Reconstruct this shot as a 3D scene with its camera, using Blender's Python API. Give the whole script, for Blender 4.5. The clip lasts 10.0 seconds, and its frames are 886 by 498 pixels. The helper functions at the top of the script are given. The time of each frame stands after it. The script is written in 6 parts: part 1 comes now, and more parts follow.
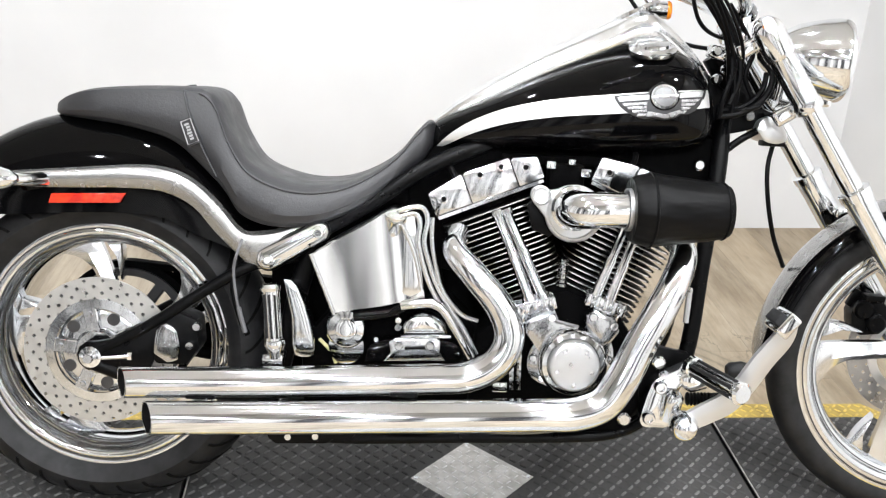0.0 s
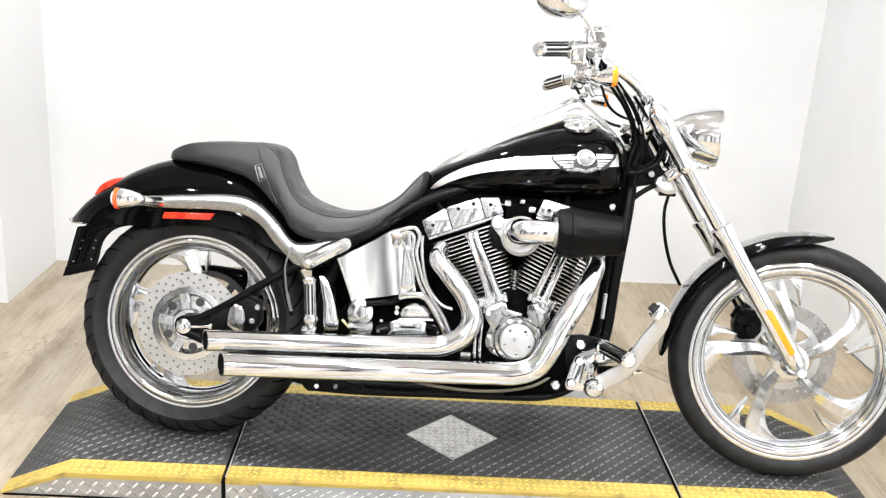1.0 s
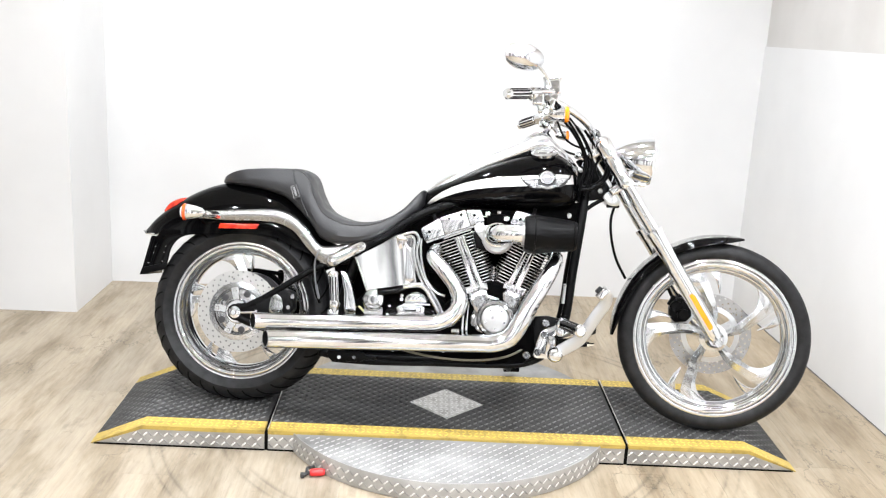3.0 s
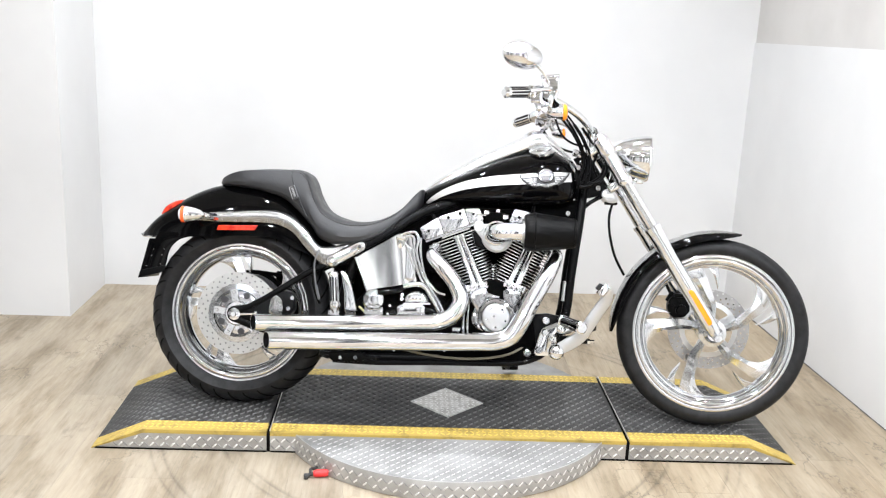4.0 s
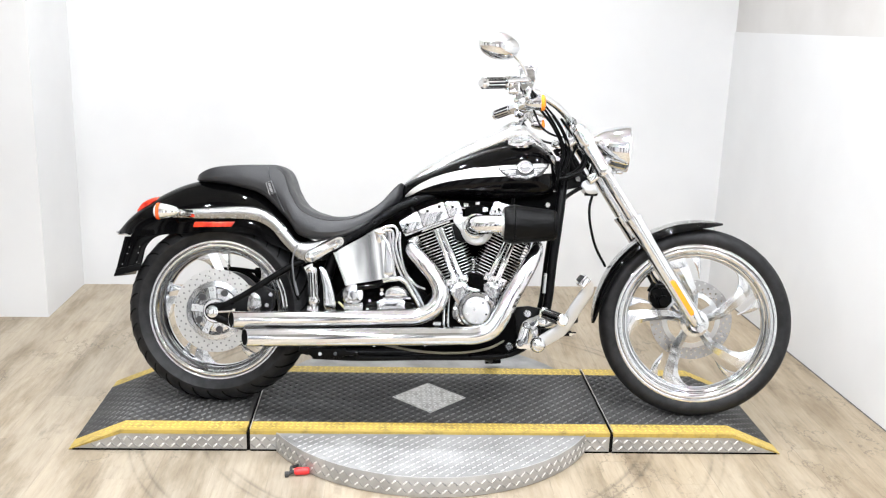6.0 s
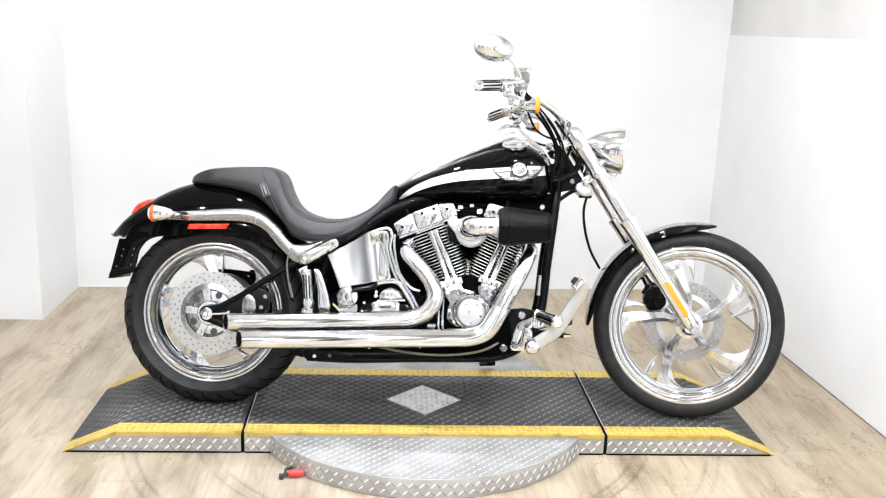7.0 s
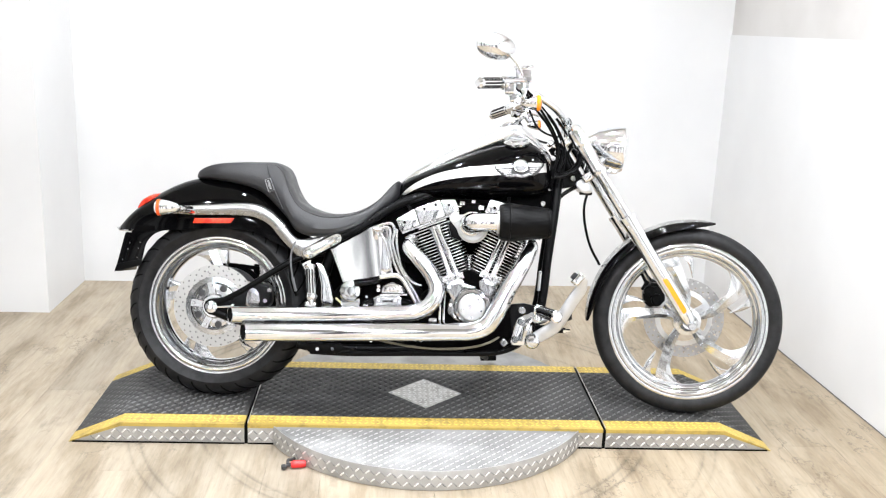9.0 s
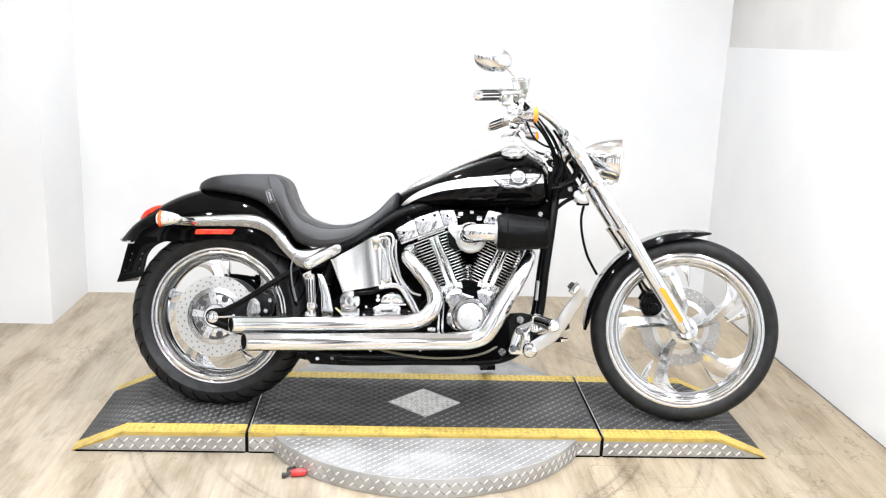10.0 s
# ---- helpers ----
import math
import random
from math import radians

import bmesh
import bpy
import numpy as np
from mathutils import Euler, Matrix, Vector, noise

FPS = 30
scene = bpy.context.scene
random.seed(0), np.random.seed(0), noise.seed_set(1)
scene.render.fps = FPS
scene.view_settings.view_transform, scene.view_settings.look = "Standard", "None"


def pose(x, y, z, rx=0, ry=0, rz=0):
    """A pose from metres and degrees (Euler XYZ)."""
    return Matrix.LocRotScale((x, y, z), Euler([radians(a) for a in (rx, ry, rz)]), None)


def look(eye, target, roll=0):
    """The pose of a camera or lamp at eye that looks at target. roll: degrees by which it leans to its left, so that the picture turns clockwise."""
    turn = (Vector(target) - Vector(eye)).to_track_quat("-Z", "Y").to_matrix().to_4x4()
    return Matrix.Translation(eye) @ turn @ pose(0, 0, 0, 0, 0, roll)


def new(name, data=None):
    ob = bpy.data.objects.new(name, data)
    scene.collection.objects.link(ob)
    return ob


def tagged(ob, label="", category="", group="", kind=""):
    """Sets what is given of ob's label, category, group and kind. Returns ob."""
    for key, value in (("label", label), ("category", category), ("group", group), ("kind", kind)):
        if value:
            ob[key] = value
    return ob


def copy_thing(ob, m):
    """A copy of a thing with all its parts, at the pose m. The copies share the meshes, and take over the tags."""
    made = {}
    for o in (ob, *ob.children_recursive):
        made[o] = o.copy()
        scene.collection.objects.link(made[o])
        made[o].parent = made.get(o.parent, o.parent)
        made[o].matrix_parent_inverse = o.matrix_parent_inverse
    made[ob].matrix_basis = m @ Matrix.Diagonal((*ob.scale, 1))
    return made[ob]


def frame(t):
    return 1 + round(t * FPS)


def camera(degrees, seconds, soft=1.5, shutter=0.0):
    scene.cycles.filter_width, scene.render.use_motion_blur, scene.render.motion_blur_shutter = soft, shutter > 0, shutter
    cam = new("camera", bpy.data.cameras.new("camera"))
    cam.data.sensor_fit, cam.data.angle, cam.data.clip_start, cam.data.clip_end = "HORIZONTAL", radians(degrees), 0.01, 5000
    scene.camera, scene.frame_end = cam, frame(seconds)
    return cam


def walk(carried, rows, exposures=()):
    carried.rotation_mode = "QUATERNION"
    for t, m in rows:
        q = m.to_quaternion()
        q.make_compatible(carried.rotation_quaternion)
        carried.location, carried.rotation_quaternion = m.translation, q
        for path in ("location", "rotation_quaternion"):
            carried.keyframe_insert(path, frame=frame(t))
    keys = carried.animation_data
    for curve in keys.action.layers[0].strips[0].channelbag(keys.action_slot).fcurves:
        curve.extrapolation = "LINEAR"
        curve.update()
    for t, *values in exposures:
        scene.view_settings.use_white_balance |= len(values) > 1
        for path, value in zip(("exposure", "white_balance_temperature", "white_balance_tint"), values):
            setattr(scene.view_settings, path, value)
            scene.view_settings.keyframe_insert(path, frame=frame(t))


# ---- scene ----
cam = camera(49.2, 10.0, soft=1.2)
PATH = [
    (0, (-0.266, -1.762, 1.374), (-0.084, 0.071, 0.595), 2.9),
    (0.5, (-0.259, -2.216, 1.438), (-0.129, -0.315, 0.828), 2.5),
    (1, (-0.164, -2.584, 1.491), (-0.089, -0.681, 0.881), 3.7),
    (1.5, (-0.185, -2.924, 1.504), (-0.101, -1.003, 0.954), 2.9),
    (2, (-0.156, -3.165, 1.531), (-0.117, -1.232, 1.018), 2.4),
    (2.5, (-0.117, -3.315, 1.534), (-0.115, -1.389, 0.998), 3.8),
    (2.7, (-0.12, -3.345, 1.534), (-0.088, -1.419, 1.02), 3.65),
    (3.8, (-0.188, -3.354, 1.533), (-0.118, -1.42, 1.045), 2.6),
    (4, (-0.193, -3.352, 1.533), (-0.105, -1.418, 1.033), 2.6),
    (4.5, (-0.167, -3.335, 1.52), (-0.077, -1.406, 1.0), 2.2),
    (5, (-0.164, -3.331, 1.519), (-0.066, -1.402, 1.0), 2.3),
    (5.5, (-0.165, -3.322, 1.518), (-0.055, -1.394, 0.999), 1.9),
    (5.7, (-0.165, -3.323, 1.518), (-0.054, -1.394, 1.009), 1.9),
    (6.8, (-0.16, -3.328, 1.513), (-0.037, -1.396, 1.01), 2.0),
    (7, (-0.16, -3.329, 1.513), (-0.037, -1.397, 1.014), 2.0),
    (7.5, (-0.163, -3.339, 1.511), (-0.044, -1.405, 1.013), 2.0),
    (8, (-0.158, -3.348, 1.517), (-0.038, -1.416, 1.012), 2.1),
    (8.5, (-0.158, -3.36, 1.513), (-0.044, -1.428, 1.01), 2.2),
    (9, (-0.153, -3.375, 1.513), (-0.039, -1.443, 1.011), 2.3),
    (9.5, (-0.142, -3.392, 1.521), (-0.042, -1.456, 1.03), 2.0),
    (10, (-0.139, -3.414, 1.514), (-0.032, -1.474, 1.037), 2.1),
]
EXPOSURE = [(0.0, -0.16, 6600, 10), (0.5, -0.08, 6650, 10), (1.0, -0.03, 6700, 10), (2.0, 0.0, 6700, 10), (2.5, -0.06, 6650, 10), (2.7, -0.06, 6620, 10),
            (4.0, -0.19, 6500, 10), (5.5, -0.18, 6500, 10), (7.0, -0.06, 6500, 10), (10.0, -0.04, 6500, 10)]
walk(cam, [(t, look(eye, target, roll)) for t, eye, target, roll in PATH], EXPOSURE)

# ---- light ----
world = bpy.data.worlds.new("world")
scene.world = world
world.use_nodes = True
world.node_tree.nodes["Background"].inputs[0].default_value = (0.9, 0.95, 1.0, 1)
world.node_tree.nodes["Background"].inputs[1].default_value = 0.05
LAMP = 1130.0


# ---- materials ----
def material(name, color=(0.5, 0.5, 0.5), rough=0.5, metal=0.0, coat=0.0, spec=0.5):
    m = bpy.data.materials.new(name)
    m.use_nodes = True
    b = m.node_tree.nodes["Principled BSDF"]
    b.inputs["Base Color"].default_value = (*color, 1)
    b.inputs["Roughness"].default_value = rough
    b.inputs["Metallic"].default_value = metal
    b.inputs["Coat Weight"].default_value = coat
    b.inputs["Coat Roughness"].default_value = 0.03
    b.inputs["Specular IOR Level"].default_value = spec
    return m


def nodes_of(m):
    return m.node_tree.nodes, m.node_tree.links, m.node_tree.nodes["Principled BSDF"]


def noise_node(m, scale, detail=4.0, rough=0.55, stretch=None, coord="Object", shift=None):
    n, l, _ = nodes_of(m)
    tc = n.new("ShaderNodeTexCoord")
    out = tc.outputs[coord]
    if shift is not None:
        add = n.new("ShaderNodeVectorMath")
        l.new(out, add.inputs[0])
        l.new(shift, add.inputs[1])
        out = add.outputs[0]
    if stretch:
        mp = n.new("ShaderNodeMapping")
        mp.inputs["Scale"].default_value = stretch
        l.new(out, mp.inputs["Vector"])
        out = mp.outputs[0]
    t = n.new("ShaderNodeTexNoise")
    t.inputs["Scale"].default_value = scale
    t.inputs["Detail"].default_value = detail
    t.inputs["Roughness"].default_value = rough
    l.new(out, t.inputs["Vector"])
    return t.outputs["Fac"]


def ramp(m, fac, stops):
    n, l, _ = nodes_of(m)
    r = n.new("ShaderNodeValToRGB")
    e = r.color_ramp.elements
    while len(e) < len(stops):
        e.new(0.5)
    for el, (p, c) in zip(e, stops):
        el.position = p
        el.color = (*c, 1) if len(c) == 3 else c
    l.new(fac, r.inputs[0])
    return r.outputs[0]


def grey(v):
    return (v, v, v)


def bump(m, height, strength=0.2, distance=0.002):
    n, l, b = nodes_of(m)
    bp = n.new("ShaderNodeBump")
    bp.inputs["Strength"].default_value = strength
    bp.inputs["Distance"].default_value = distance
    l.new(height, bp.inputs["Height"])
    l.new(bp.outputs[0], b.inputs["Normal"])


def vary_rough(m, scale, lo, hi, **kw):
    n, l, b = nodes_of(m)
    l.new(ramp(m, noise_node(m, scale, **kw), [(0.3, grey(lo)), (0.7, grey(hi))]), b.inputs["Roughness"])


def vary_color(m, scale, c0, c1, lo=0.35, hi=0.65, **kw):
    n, l, b = nodes_of(m)
    l.new(ramp(m, noise_node(m, scale, **kw), [(lo, c0), (hi, c1)]), b.inputs["Base Color"])


def mix(m, fac, a, b, mode="MIX"):
    n, l, _ = nodes_of(m)
    x = n.new("ShaderNodeMix")
    x.data_type, x.blend_type = "RGBA", mode
    for sock, v in ((x.inputs["Factor"], fac), (x.inputs["A"], a), (x.inputs["B"], b)):
        if isinstance(v, (int, float)):
            sock.default_value = v
        elif isinstance(v, tuple):
            sock.default_value = (*v, 1)
        else:
            l.new(v, sock)
    return x.outputs["Result"]


CHROME = material("chrome", (0.84, 0.86, 0.885), 0.05, 1.0)
vary_rough(CHROME, 9, 0.05, 0.11)
bump(CHROME, noise_node(CHROME, 14, 2), 0.05, 0.004)
CHROME_SOFT = material("polished_alloy", (0.78, 0.80, 0.825), 0.16, 1.0)
vary_rough(CHROME_SOFT, 25, 0.08, 0.18)
bump(CHROME_SOFT, noise_node(CHROME_SOFT, 26, 3), 0.16, 0.004)
CHROME_DIM = material("dull_chrome", (0.50, 0.51, 0.525), 0.10, 1.0)
vary_rough(CHROME_DIM, 20, 0.08, 0.20)
bump(CHROME_DIM, noise_node(CHROME_DIM, 40, 3), 0.25, 0.003)
TANK_CHROME = material("wavy_chrome", (0.86, 0.87, 0.88), 0.09, 1.0)
bump(TANK_CHROME, noise_node(TANK_CHROME, 7.0, 1.5, 0.4, (1.0, 1.0, 0.35)), 0.12, 0.02)
CONSOLE = material("chrome_console", (0.86, 0.87, 0.88), 0.22, 1.0)
vary_rough(CONSOLE, 20, 0.16, 0.28)
RIM = material("chrome_rim", (0.74, 0.76, 0.785), 0.05, 1.0)
vary_rough(RIM, 9, 0.04, 0.09)
SPOKE = material("polished_spoke", (0.74, 0.755, 0.775), 0.12, 1.0)
vary_rough(SPOKE, 22, 0.16, 0.26)
bump(SPOKE, noise_node(SPOKE, 30, 3), 0.12, 0.003)
BRUSHED = material("brushed_steel", (0.60, 0.605, 0.61), 0.4, 0.9)
vary_rough(BRUSHED, 60, 0.24, 0.42)
SATIN = material("satin_alloy", (0.64, 0.645, 0.65), 0.36, 0.85)
vary_rough(SATIN, 30, 0.28, 0.42)
PAINT = material("gloss_black_paint", (0.0016, 0.0016, 0.0018), 0.04, 0.0, spec=0.17)
SILVER = material("silver_paint", (0.72, 0.71, 0.69), 0.3, 0.55, coat=1.0)
BLACK = material("satin_black_metal", (0.0018, 0.0018, 0.002), 0.32, spec=0.10)
vary_rough(BLACK, 40, 0.25, 0.45)
FIN = material("black_fin", (0.0015, 0.0015, 0.0015), 0.5, spec=0.05)
FIN_EDGE = material("polished_fin_edge", (0.75, 0.75, 0.74), 0.22, 1.0)
LEATHER = material("black_leather", (0.0155, 0.0158, 0.0178), 0.46, spec=0.6)
bump(LEATHER, noise_node(LEATHER, 150, 5, 0.65), 0.4, 0.0016)
vary_rough(LEATHER, 24, 0.36, 0.54, detail=6)
RUBBER = material("tyre_rubber", (0.0145, 0.0145, 0.015), 0.56, spec=0.28)
vary_color(RUBBER, 30, (0.006, 0.006, 0.0065), (0.015, 0.015, 0.016))
bump(RUBBER, noise_node(RUBBER, 400, 2), 0.1, 0.0006)
CLOTH = material("black_filter_cloth", (0.0018, 0.0018, 0.002), 0.42, spec=0.13)
bump(CLOTH, noise_node(CLOTH, 9, 2, stretch=(0.8, 3, 3)), 0.6, 0.012)
PLASTIC = material("black_plastic", (0.0018, 0.0018, 0.002), 0.4, spec=0.09)
# black deepened so the hidden parts' shade sits in the colour
SHADOWED = material("matt_black_shadowed", (0.0012, 0.0012, 0.0013), 0.7, spec=0.03)
TAG = material("grey_leather_tag", (0.016, 0.016, 0.017), 0.5)
TAG_PRINT = material("pale_tag_print", (0.30, 0.30, 0.305), 0.5)
DARK = material("dark_inside", (0.004, 0.004, 0.004), 0.8, spec=0.1)
SATIN_SILVER = material("satin_silver_paint", (0.33, 0.327, 0.32), 0.24, 0.75, coat=0.5)
vary_rough(SATIN_SILVER, 30, 0.18, 0.30)
RED = material("red_lens", (0.62, 0.028, 0.01), 0.15, coat=0.6)
vary_color(RED, 60, (0.42, 0.016, 0.008), (0.78, 0.045, 0.014), detail=2)
ORANGE = material("amber_lens", (0.95, 0.28, 0.01), 0.2, coat=0.6)
RED_ORANGE = material("red_orange_lens", (0.85, 0.10, 0.015), 0.2, coat=0.6)
CLEAR = material("clear_lens", (0.85, 0.86, 0.86), 0.08, coat=0.6)
MIRROR = material("mirror_glass", (0.92, 0.92, 0.92), 0.01, 1.0)
BRAKE_LINE = material("tan_brake_line", (0.17, 0.155, 0.115), 0.4)
HOSE = material("yellowed_hose", (0.55, 0.50, 0.24), 0.35)
HOSE_GREY = material("grey_hose", (0.11, 0.11, 0.115), 0.4)
REDPLUG = material("red_plastic", (0.7, 0.03, 0.03), 0.4)

WALL = material("white_wall_paint", (0.84, 0.84, 0.83), 0.55)
vary_color(WALL, 1.1, (0.62, 0.62, 0.618), (0.69, 0.69, 0.687), coord="Object")
bump(WALL, noise_node(WALL, 180, 3), 0.06, 0.001)
# warm grey that carries the shade above the ledge
WALL_GREY = material("shaded_warm_grey_wall", (0.60, 0.58, 0.55), 0.6)
vary_color(WALL_GREY, 2.0, (0.49, 0.475, 0.455), (0.56, 0.545, 0.525))
# made-up dark and pale bands that give the chrome contrast to mirror
WALL_DARK = material("reflection_bands", (0.5, 0.5, 0.5), 0.6)
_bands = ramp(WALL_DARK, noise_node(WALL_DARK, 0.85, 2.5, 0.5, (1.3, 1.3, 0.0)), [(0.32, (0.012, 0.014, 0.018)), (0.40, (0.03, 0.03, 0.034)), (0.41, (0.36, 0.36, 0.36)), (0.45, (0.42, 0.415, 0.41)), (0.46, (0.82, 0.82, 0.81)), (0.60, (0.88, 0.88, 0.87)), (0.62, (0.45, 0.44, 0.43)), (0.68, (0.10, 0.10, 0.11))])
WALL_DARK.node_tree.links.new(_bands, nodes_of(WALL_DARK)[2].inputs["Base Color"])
# dark grey for the shadow line where wall meets floor
GAP_SHADE = material("gap_shade", (0.10, 0.095, 0.09), 0.8)
CEILING = material("ceiling_tile", (0.8, 0.8, 0.79), 0.8)
bump(CEILING, noise_node(CEILING, 120, 3), 0.2, 0.002)
CEILING_SHOP = material("dim_ceiling", (0.25, 0.25, 0.245), 0.85)
vary_color(CEILING_SHOP, 1.6, (0.27, 0.27, 0.265), (0.40, 0.395, 0.385))

EMIT = bpy.data.materials.new("lamp_diffuser")
EMIT.use_nodes = True
_n = EMIT.node_tree.nodes
_n["Principled BSDF"].inputs["Base Color"].default_value = (0.9, 0.9, 0.9, 1)
_n["Principled BSDF"].inputs["Emission Color"].default_value = (0.94, 0.975, 1.03, 1)
_n["Principled BSDF"].inputs["Emission Strength"].default_value = LAMP


def wood_material():
    m = material("weathered_plank", (0.5, 0.42, 0.32), 0.5)
    n, l, b = nodes_of(m)
    info = n.new("ShaderNodeObjectInfo")
    scl = n.new("ShaderNodeVectorMath")
    scl.operation = "SCALE"
    scl.inputs[0].default_value = (37.0, 91.0, 13.0)
    l.new(info.outputs["Random"], scl.inputs["Scale"])
    sh = scl.outputs[0]
    geo = n.new("ShaderNodeNewGeometry")
    at = geo.outputs["Position"]

    def field(scale, detail, rough, stretch):
        mp = n.new("ShaderNodeMapping")
        mp.inputs["Scale"].default_value = stretch
        l.new(at, mp.inputs["Vector"])
        t = n.new("ShaderNodeTexNoise")
        t.inputs["Scale"].default_value, t.inputs["Detail"].default_value, t.inputs["Roughness"].default_value = scale, detail, rough
        l.new(mp.outputs[0], t.inputs["Vector"])
        return t.outputs["Fac"]

    broad = ramp(m, field(2.3, 7, 0.64, (3.0, 0.62, 1)), [(0.28, (0.190, 0.156, 0.116)), (0.40, (0.262, 0.221, 0.169)), (0.49, (0.338, 0.294, 0.237)), (0.60, (0.388, 0.343, 0.283)), (0.72, (0.292, 0.249, 0.187))])
    grain = ramp(m, noise_node(m, 16, 8, 0.7, (5, 0.30, 1), shift=sh), [(0.30, grey(0.72)), (0.46, grey(0.94)), (0.62, grey(1.05))])
    c = mix(m, 0.80, broad, grain, "MULTIPLY")
    knots = ramp(m, field(5.5, 4, 0.6, (1.6, 0.8, 1)), [(0.62, grey(1.0)), (0.72, grey(0.6))])
    c = mix(m, 0.6, c, knots, "MULTIPLY")
    tone = ramp(m, info.outputs["Random"], [(0.0, (0.90, 0.895, 0.89)), (0.5, (0.99, 0.985, 0.975)), (1.0, (1.07, 1.055, 1.03))])
    c = mix(m, 1.0, c, tone, "MULTIPLY")
    # scuffed rings that the turning stand has left
    ln = n.new("ShaderNodeVectorMath")
    ln.operation = "LENGTH"
    l.new(at, ln.inputs[0])
    half = n.new("ShaderNodeMath")
    half.operation = "MULTIPLY"
    half.inputs[1].default_value = 0.5
    l.new(ln.outputs["Value"], half.inputs[0])
    rings = ramp(m, half.outputs[0], [(0.384, grey(1.0)), (0.390, grey(0.55)), (0.394, grey(0.92)), (0.400, grey(0.86)), (0.407, grey(0.92)), (0.411, grey(0.52)), (0.416, grey(1.0)), (0.505, grey(1.0)), (0.512, grey(0.60)), (0.516, grey(0.94)), (0.527, grey(0.94)), (0.531, grey(0.66)), (0.537, grey(1.0))])
    worn = ramp(m, field(2.3, 5, 0.65, (1, 1, 1)), [(0.40, grey(0.0)), (0.54, grey(1.0))])
    c = mix(m, worn, c, mix(m, 1.0, c, rings, "MULTIPLY"))
    # dark scratches and scrapes in patches
    scrape = ramp(m, field(4.2, 5, 0.62, (1.5, 0.9, 1)), [(0.486, grey(1.0)), (0.496, grey(0.50)), (0.502, grey(0.50)), (0.514, grey(1.0))])
    patch = ramp(m, field(2.1, 3, 0.55, (1, 1, 1)), [(0.50, grey(0.0)), (0.60, grey(0.75))])
    c = mix(m, patch, c, mix(m, 1.0, c, scrape, "MULTIPLY"))
    # browner and darker towards positive x, broken up by noise
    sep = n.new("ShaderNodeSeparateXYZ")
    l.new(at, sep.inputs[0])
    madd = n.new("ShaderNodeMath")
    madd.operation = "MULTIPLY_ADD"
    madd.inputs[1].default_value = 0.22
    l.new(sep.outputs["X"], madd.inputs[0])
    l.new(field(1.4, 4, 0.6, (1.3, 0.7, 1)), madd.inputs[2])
    x_tint = ramp(m, madd.outputs[0], [(0.40, (1.005, 0.975, 0.915)), (0.66, (0.975, 0.915, 0.81)), (0.95, (0.87, 0.795, 0.675))])
    c = mix(m, 1.0, c, x_tint, "MULTIPLY")
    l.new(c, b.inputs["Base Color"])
    vary_rough(m, 18, 0.46, 0.68, stretch=(4, 0.5, 1))
    bump(m, noise_node(m, 20, 6, 0.6, (6, 0.4, 1), shift=sh), 0.15, 0.001)
    return m


WOOD = wood_material()
MAT = material("black_rubber_mat", (0.05, 0.05, 0.05), 0.5)
vary_color(MAT, 3.2, (0.014, 0.014, 0.0145), (0.062, 0.061, 0.059), 0.3, 0.78, detail=7, rough=0.65)
vary_rough(MAT, 12, 0.48, 0.66)
bump(MAT, noise_node(MAT, 300, 3), 0.15, 0.0006)
# one tread rubber in a shaded and a lit colour, split by bar direction
MAT_BAR_SHADED = material("shaded_rubber_tread", (0.03, 0.03, 0.03), 0.5, spec=0.3)
vary_color(MAT_BAR_SHADED, 3.2, (0.022, 0.022, 0.0225), (0.085, 0.084, 0.082), 0.3, 0.75, detail=7, rough=0.65)
MAT_BAR_LIT = material("lit_rubber_tread", (0.06, 0.06, 0.06), 0.33)
vary_color(MAT_BAR_LIT, 3.2, (0.056, 0.056, 0.057), (0.200, 0.198, 0.193), 0.3, 0.75, detail=7, rough=0.65)
YELLOW = material("worn_yellow_paint", (0.75, 0.52, 0.06), 0.5)
vary_color(YELLOW, 26, (0.40, 0.29, 0.07), (0.64, 0.46, 0.10), 0.30, 0.50, detail=7, rough=0.7)
YELLOW_DIRTY = material("dirty_yellow_paint", (0.5, 0.34, 0.05), 0.55)
vary_color(YELLOW_DIRTY, 18, (0.22, 0.158, 0.045), (0.44, 0.315, 0.072), 0.30, 0.50, detail=7, rough=0.7)
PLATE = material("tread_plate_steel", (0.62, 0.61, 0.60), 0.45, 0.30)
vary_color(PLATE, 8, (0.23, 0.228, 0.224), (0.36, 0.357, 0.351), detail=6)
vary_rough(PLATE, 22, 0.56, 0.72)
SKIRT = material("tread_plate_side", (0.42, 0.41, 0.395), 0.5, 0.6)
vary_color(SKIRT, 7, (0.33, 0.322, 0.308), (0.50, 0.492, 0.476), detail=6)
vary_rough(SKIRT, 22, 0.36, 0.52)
# ridge steels brighter than the plate, with overhead light put into the colour
PLATE_RIDGE = material("lit_plate_ridge", (0.58, 0.576, 0.565), 0.44, 0.45)
PLATE_BRIGHT = material("lit_worn_tread_ridge", (0.80, 0.80, 0.79), 0.38, 0.55)
DISC_DARK = material("dark_disc_steel", (0.40, 0.395, 0.39), 0.32, 0.85)
vary_rough(DISC_DARK, 40, 0.24, 0.4)
# dark steel that paints the shade seen through the drilled holes
DISC_SHADE = material("disc_hole_shade", (0.22, 0.22, 0.22), 0.4, 0.85)
DISC_GREY = material("worn_disc_steel", (0.62, 0.615, 0.60), 0.34, 0.9)
vary_rough(DISC_GREY, 30, 0.26, 0.42)
GROOVE = material("shaded_groove_metal", (0.10, 0.10, 0.105), 0.3, 0.9)
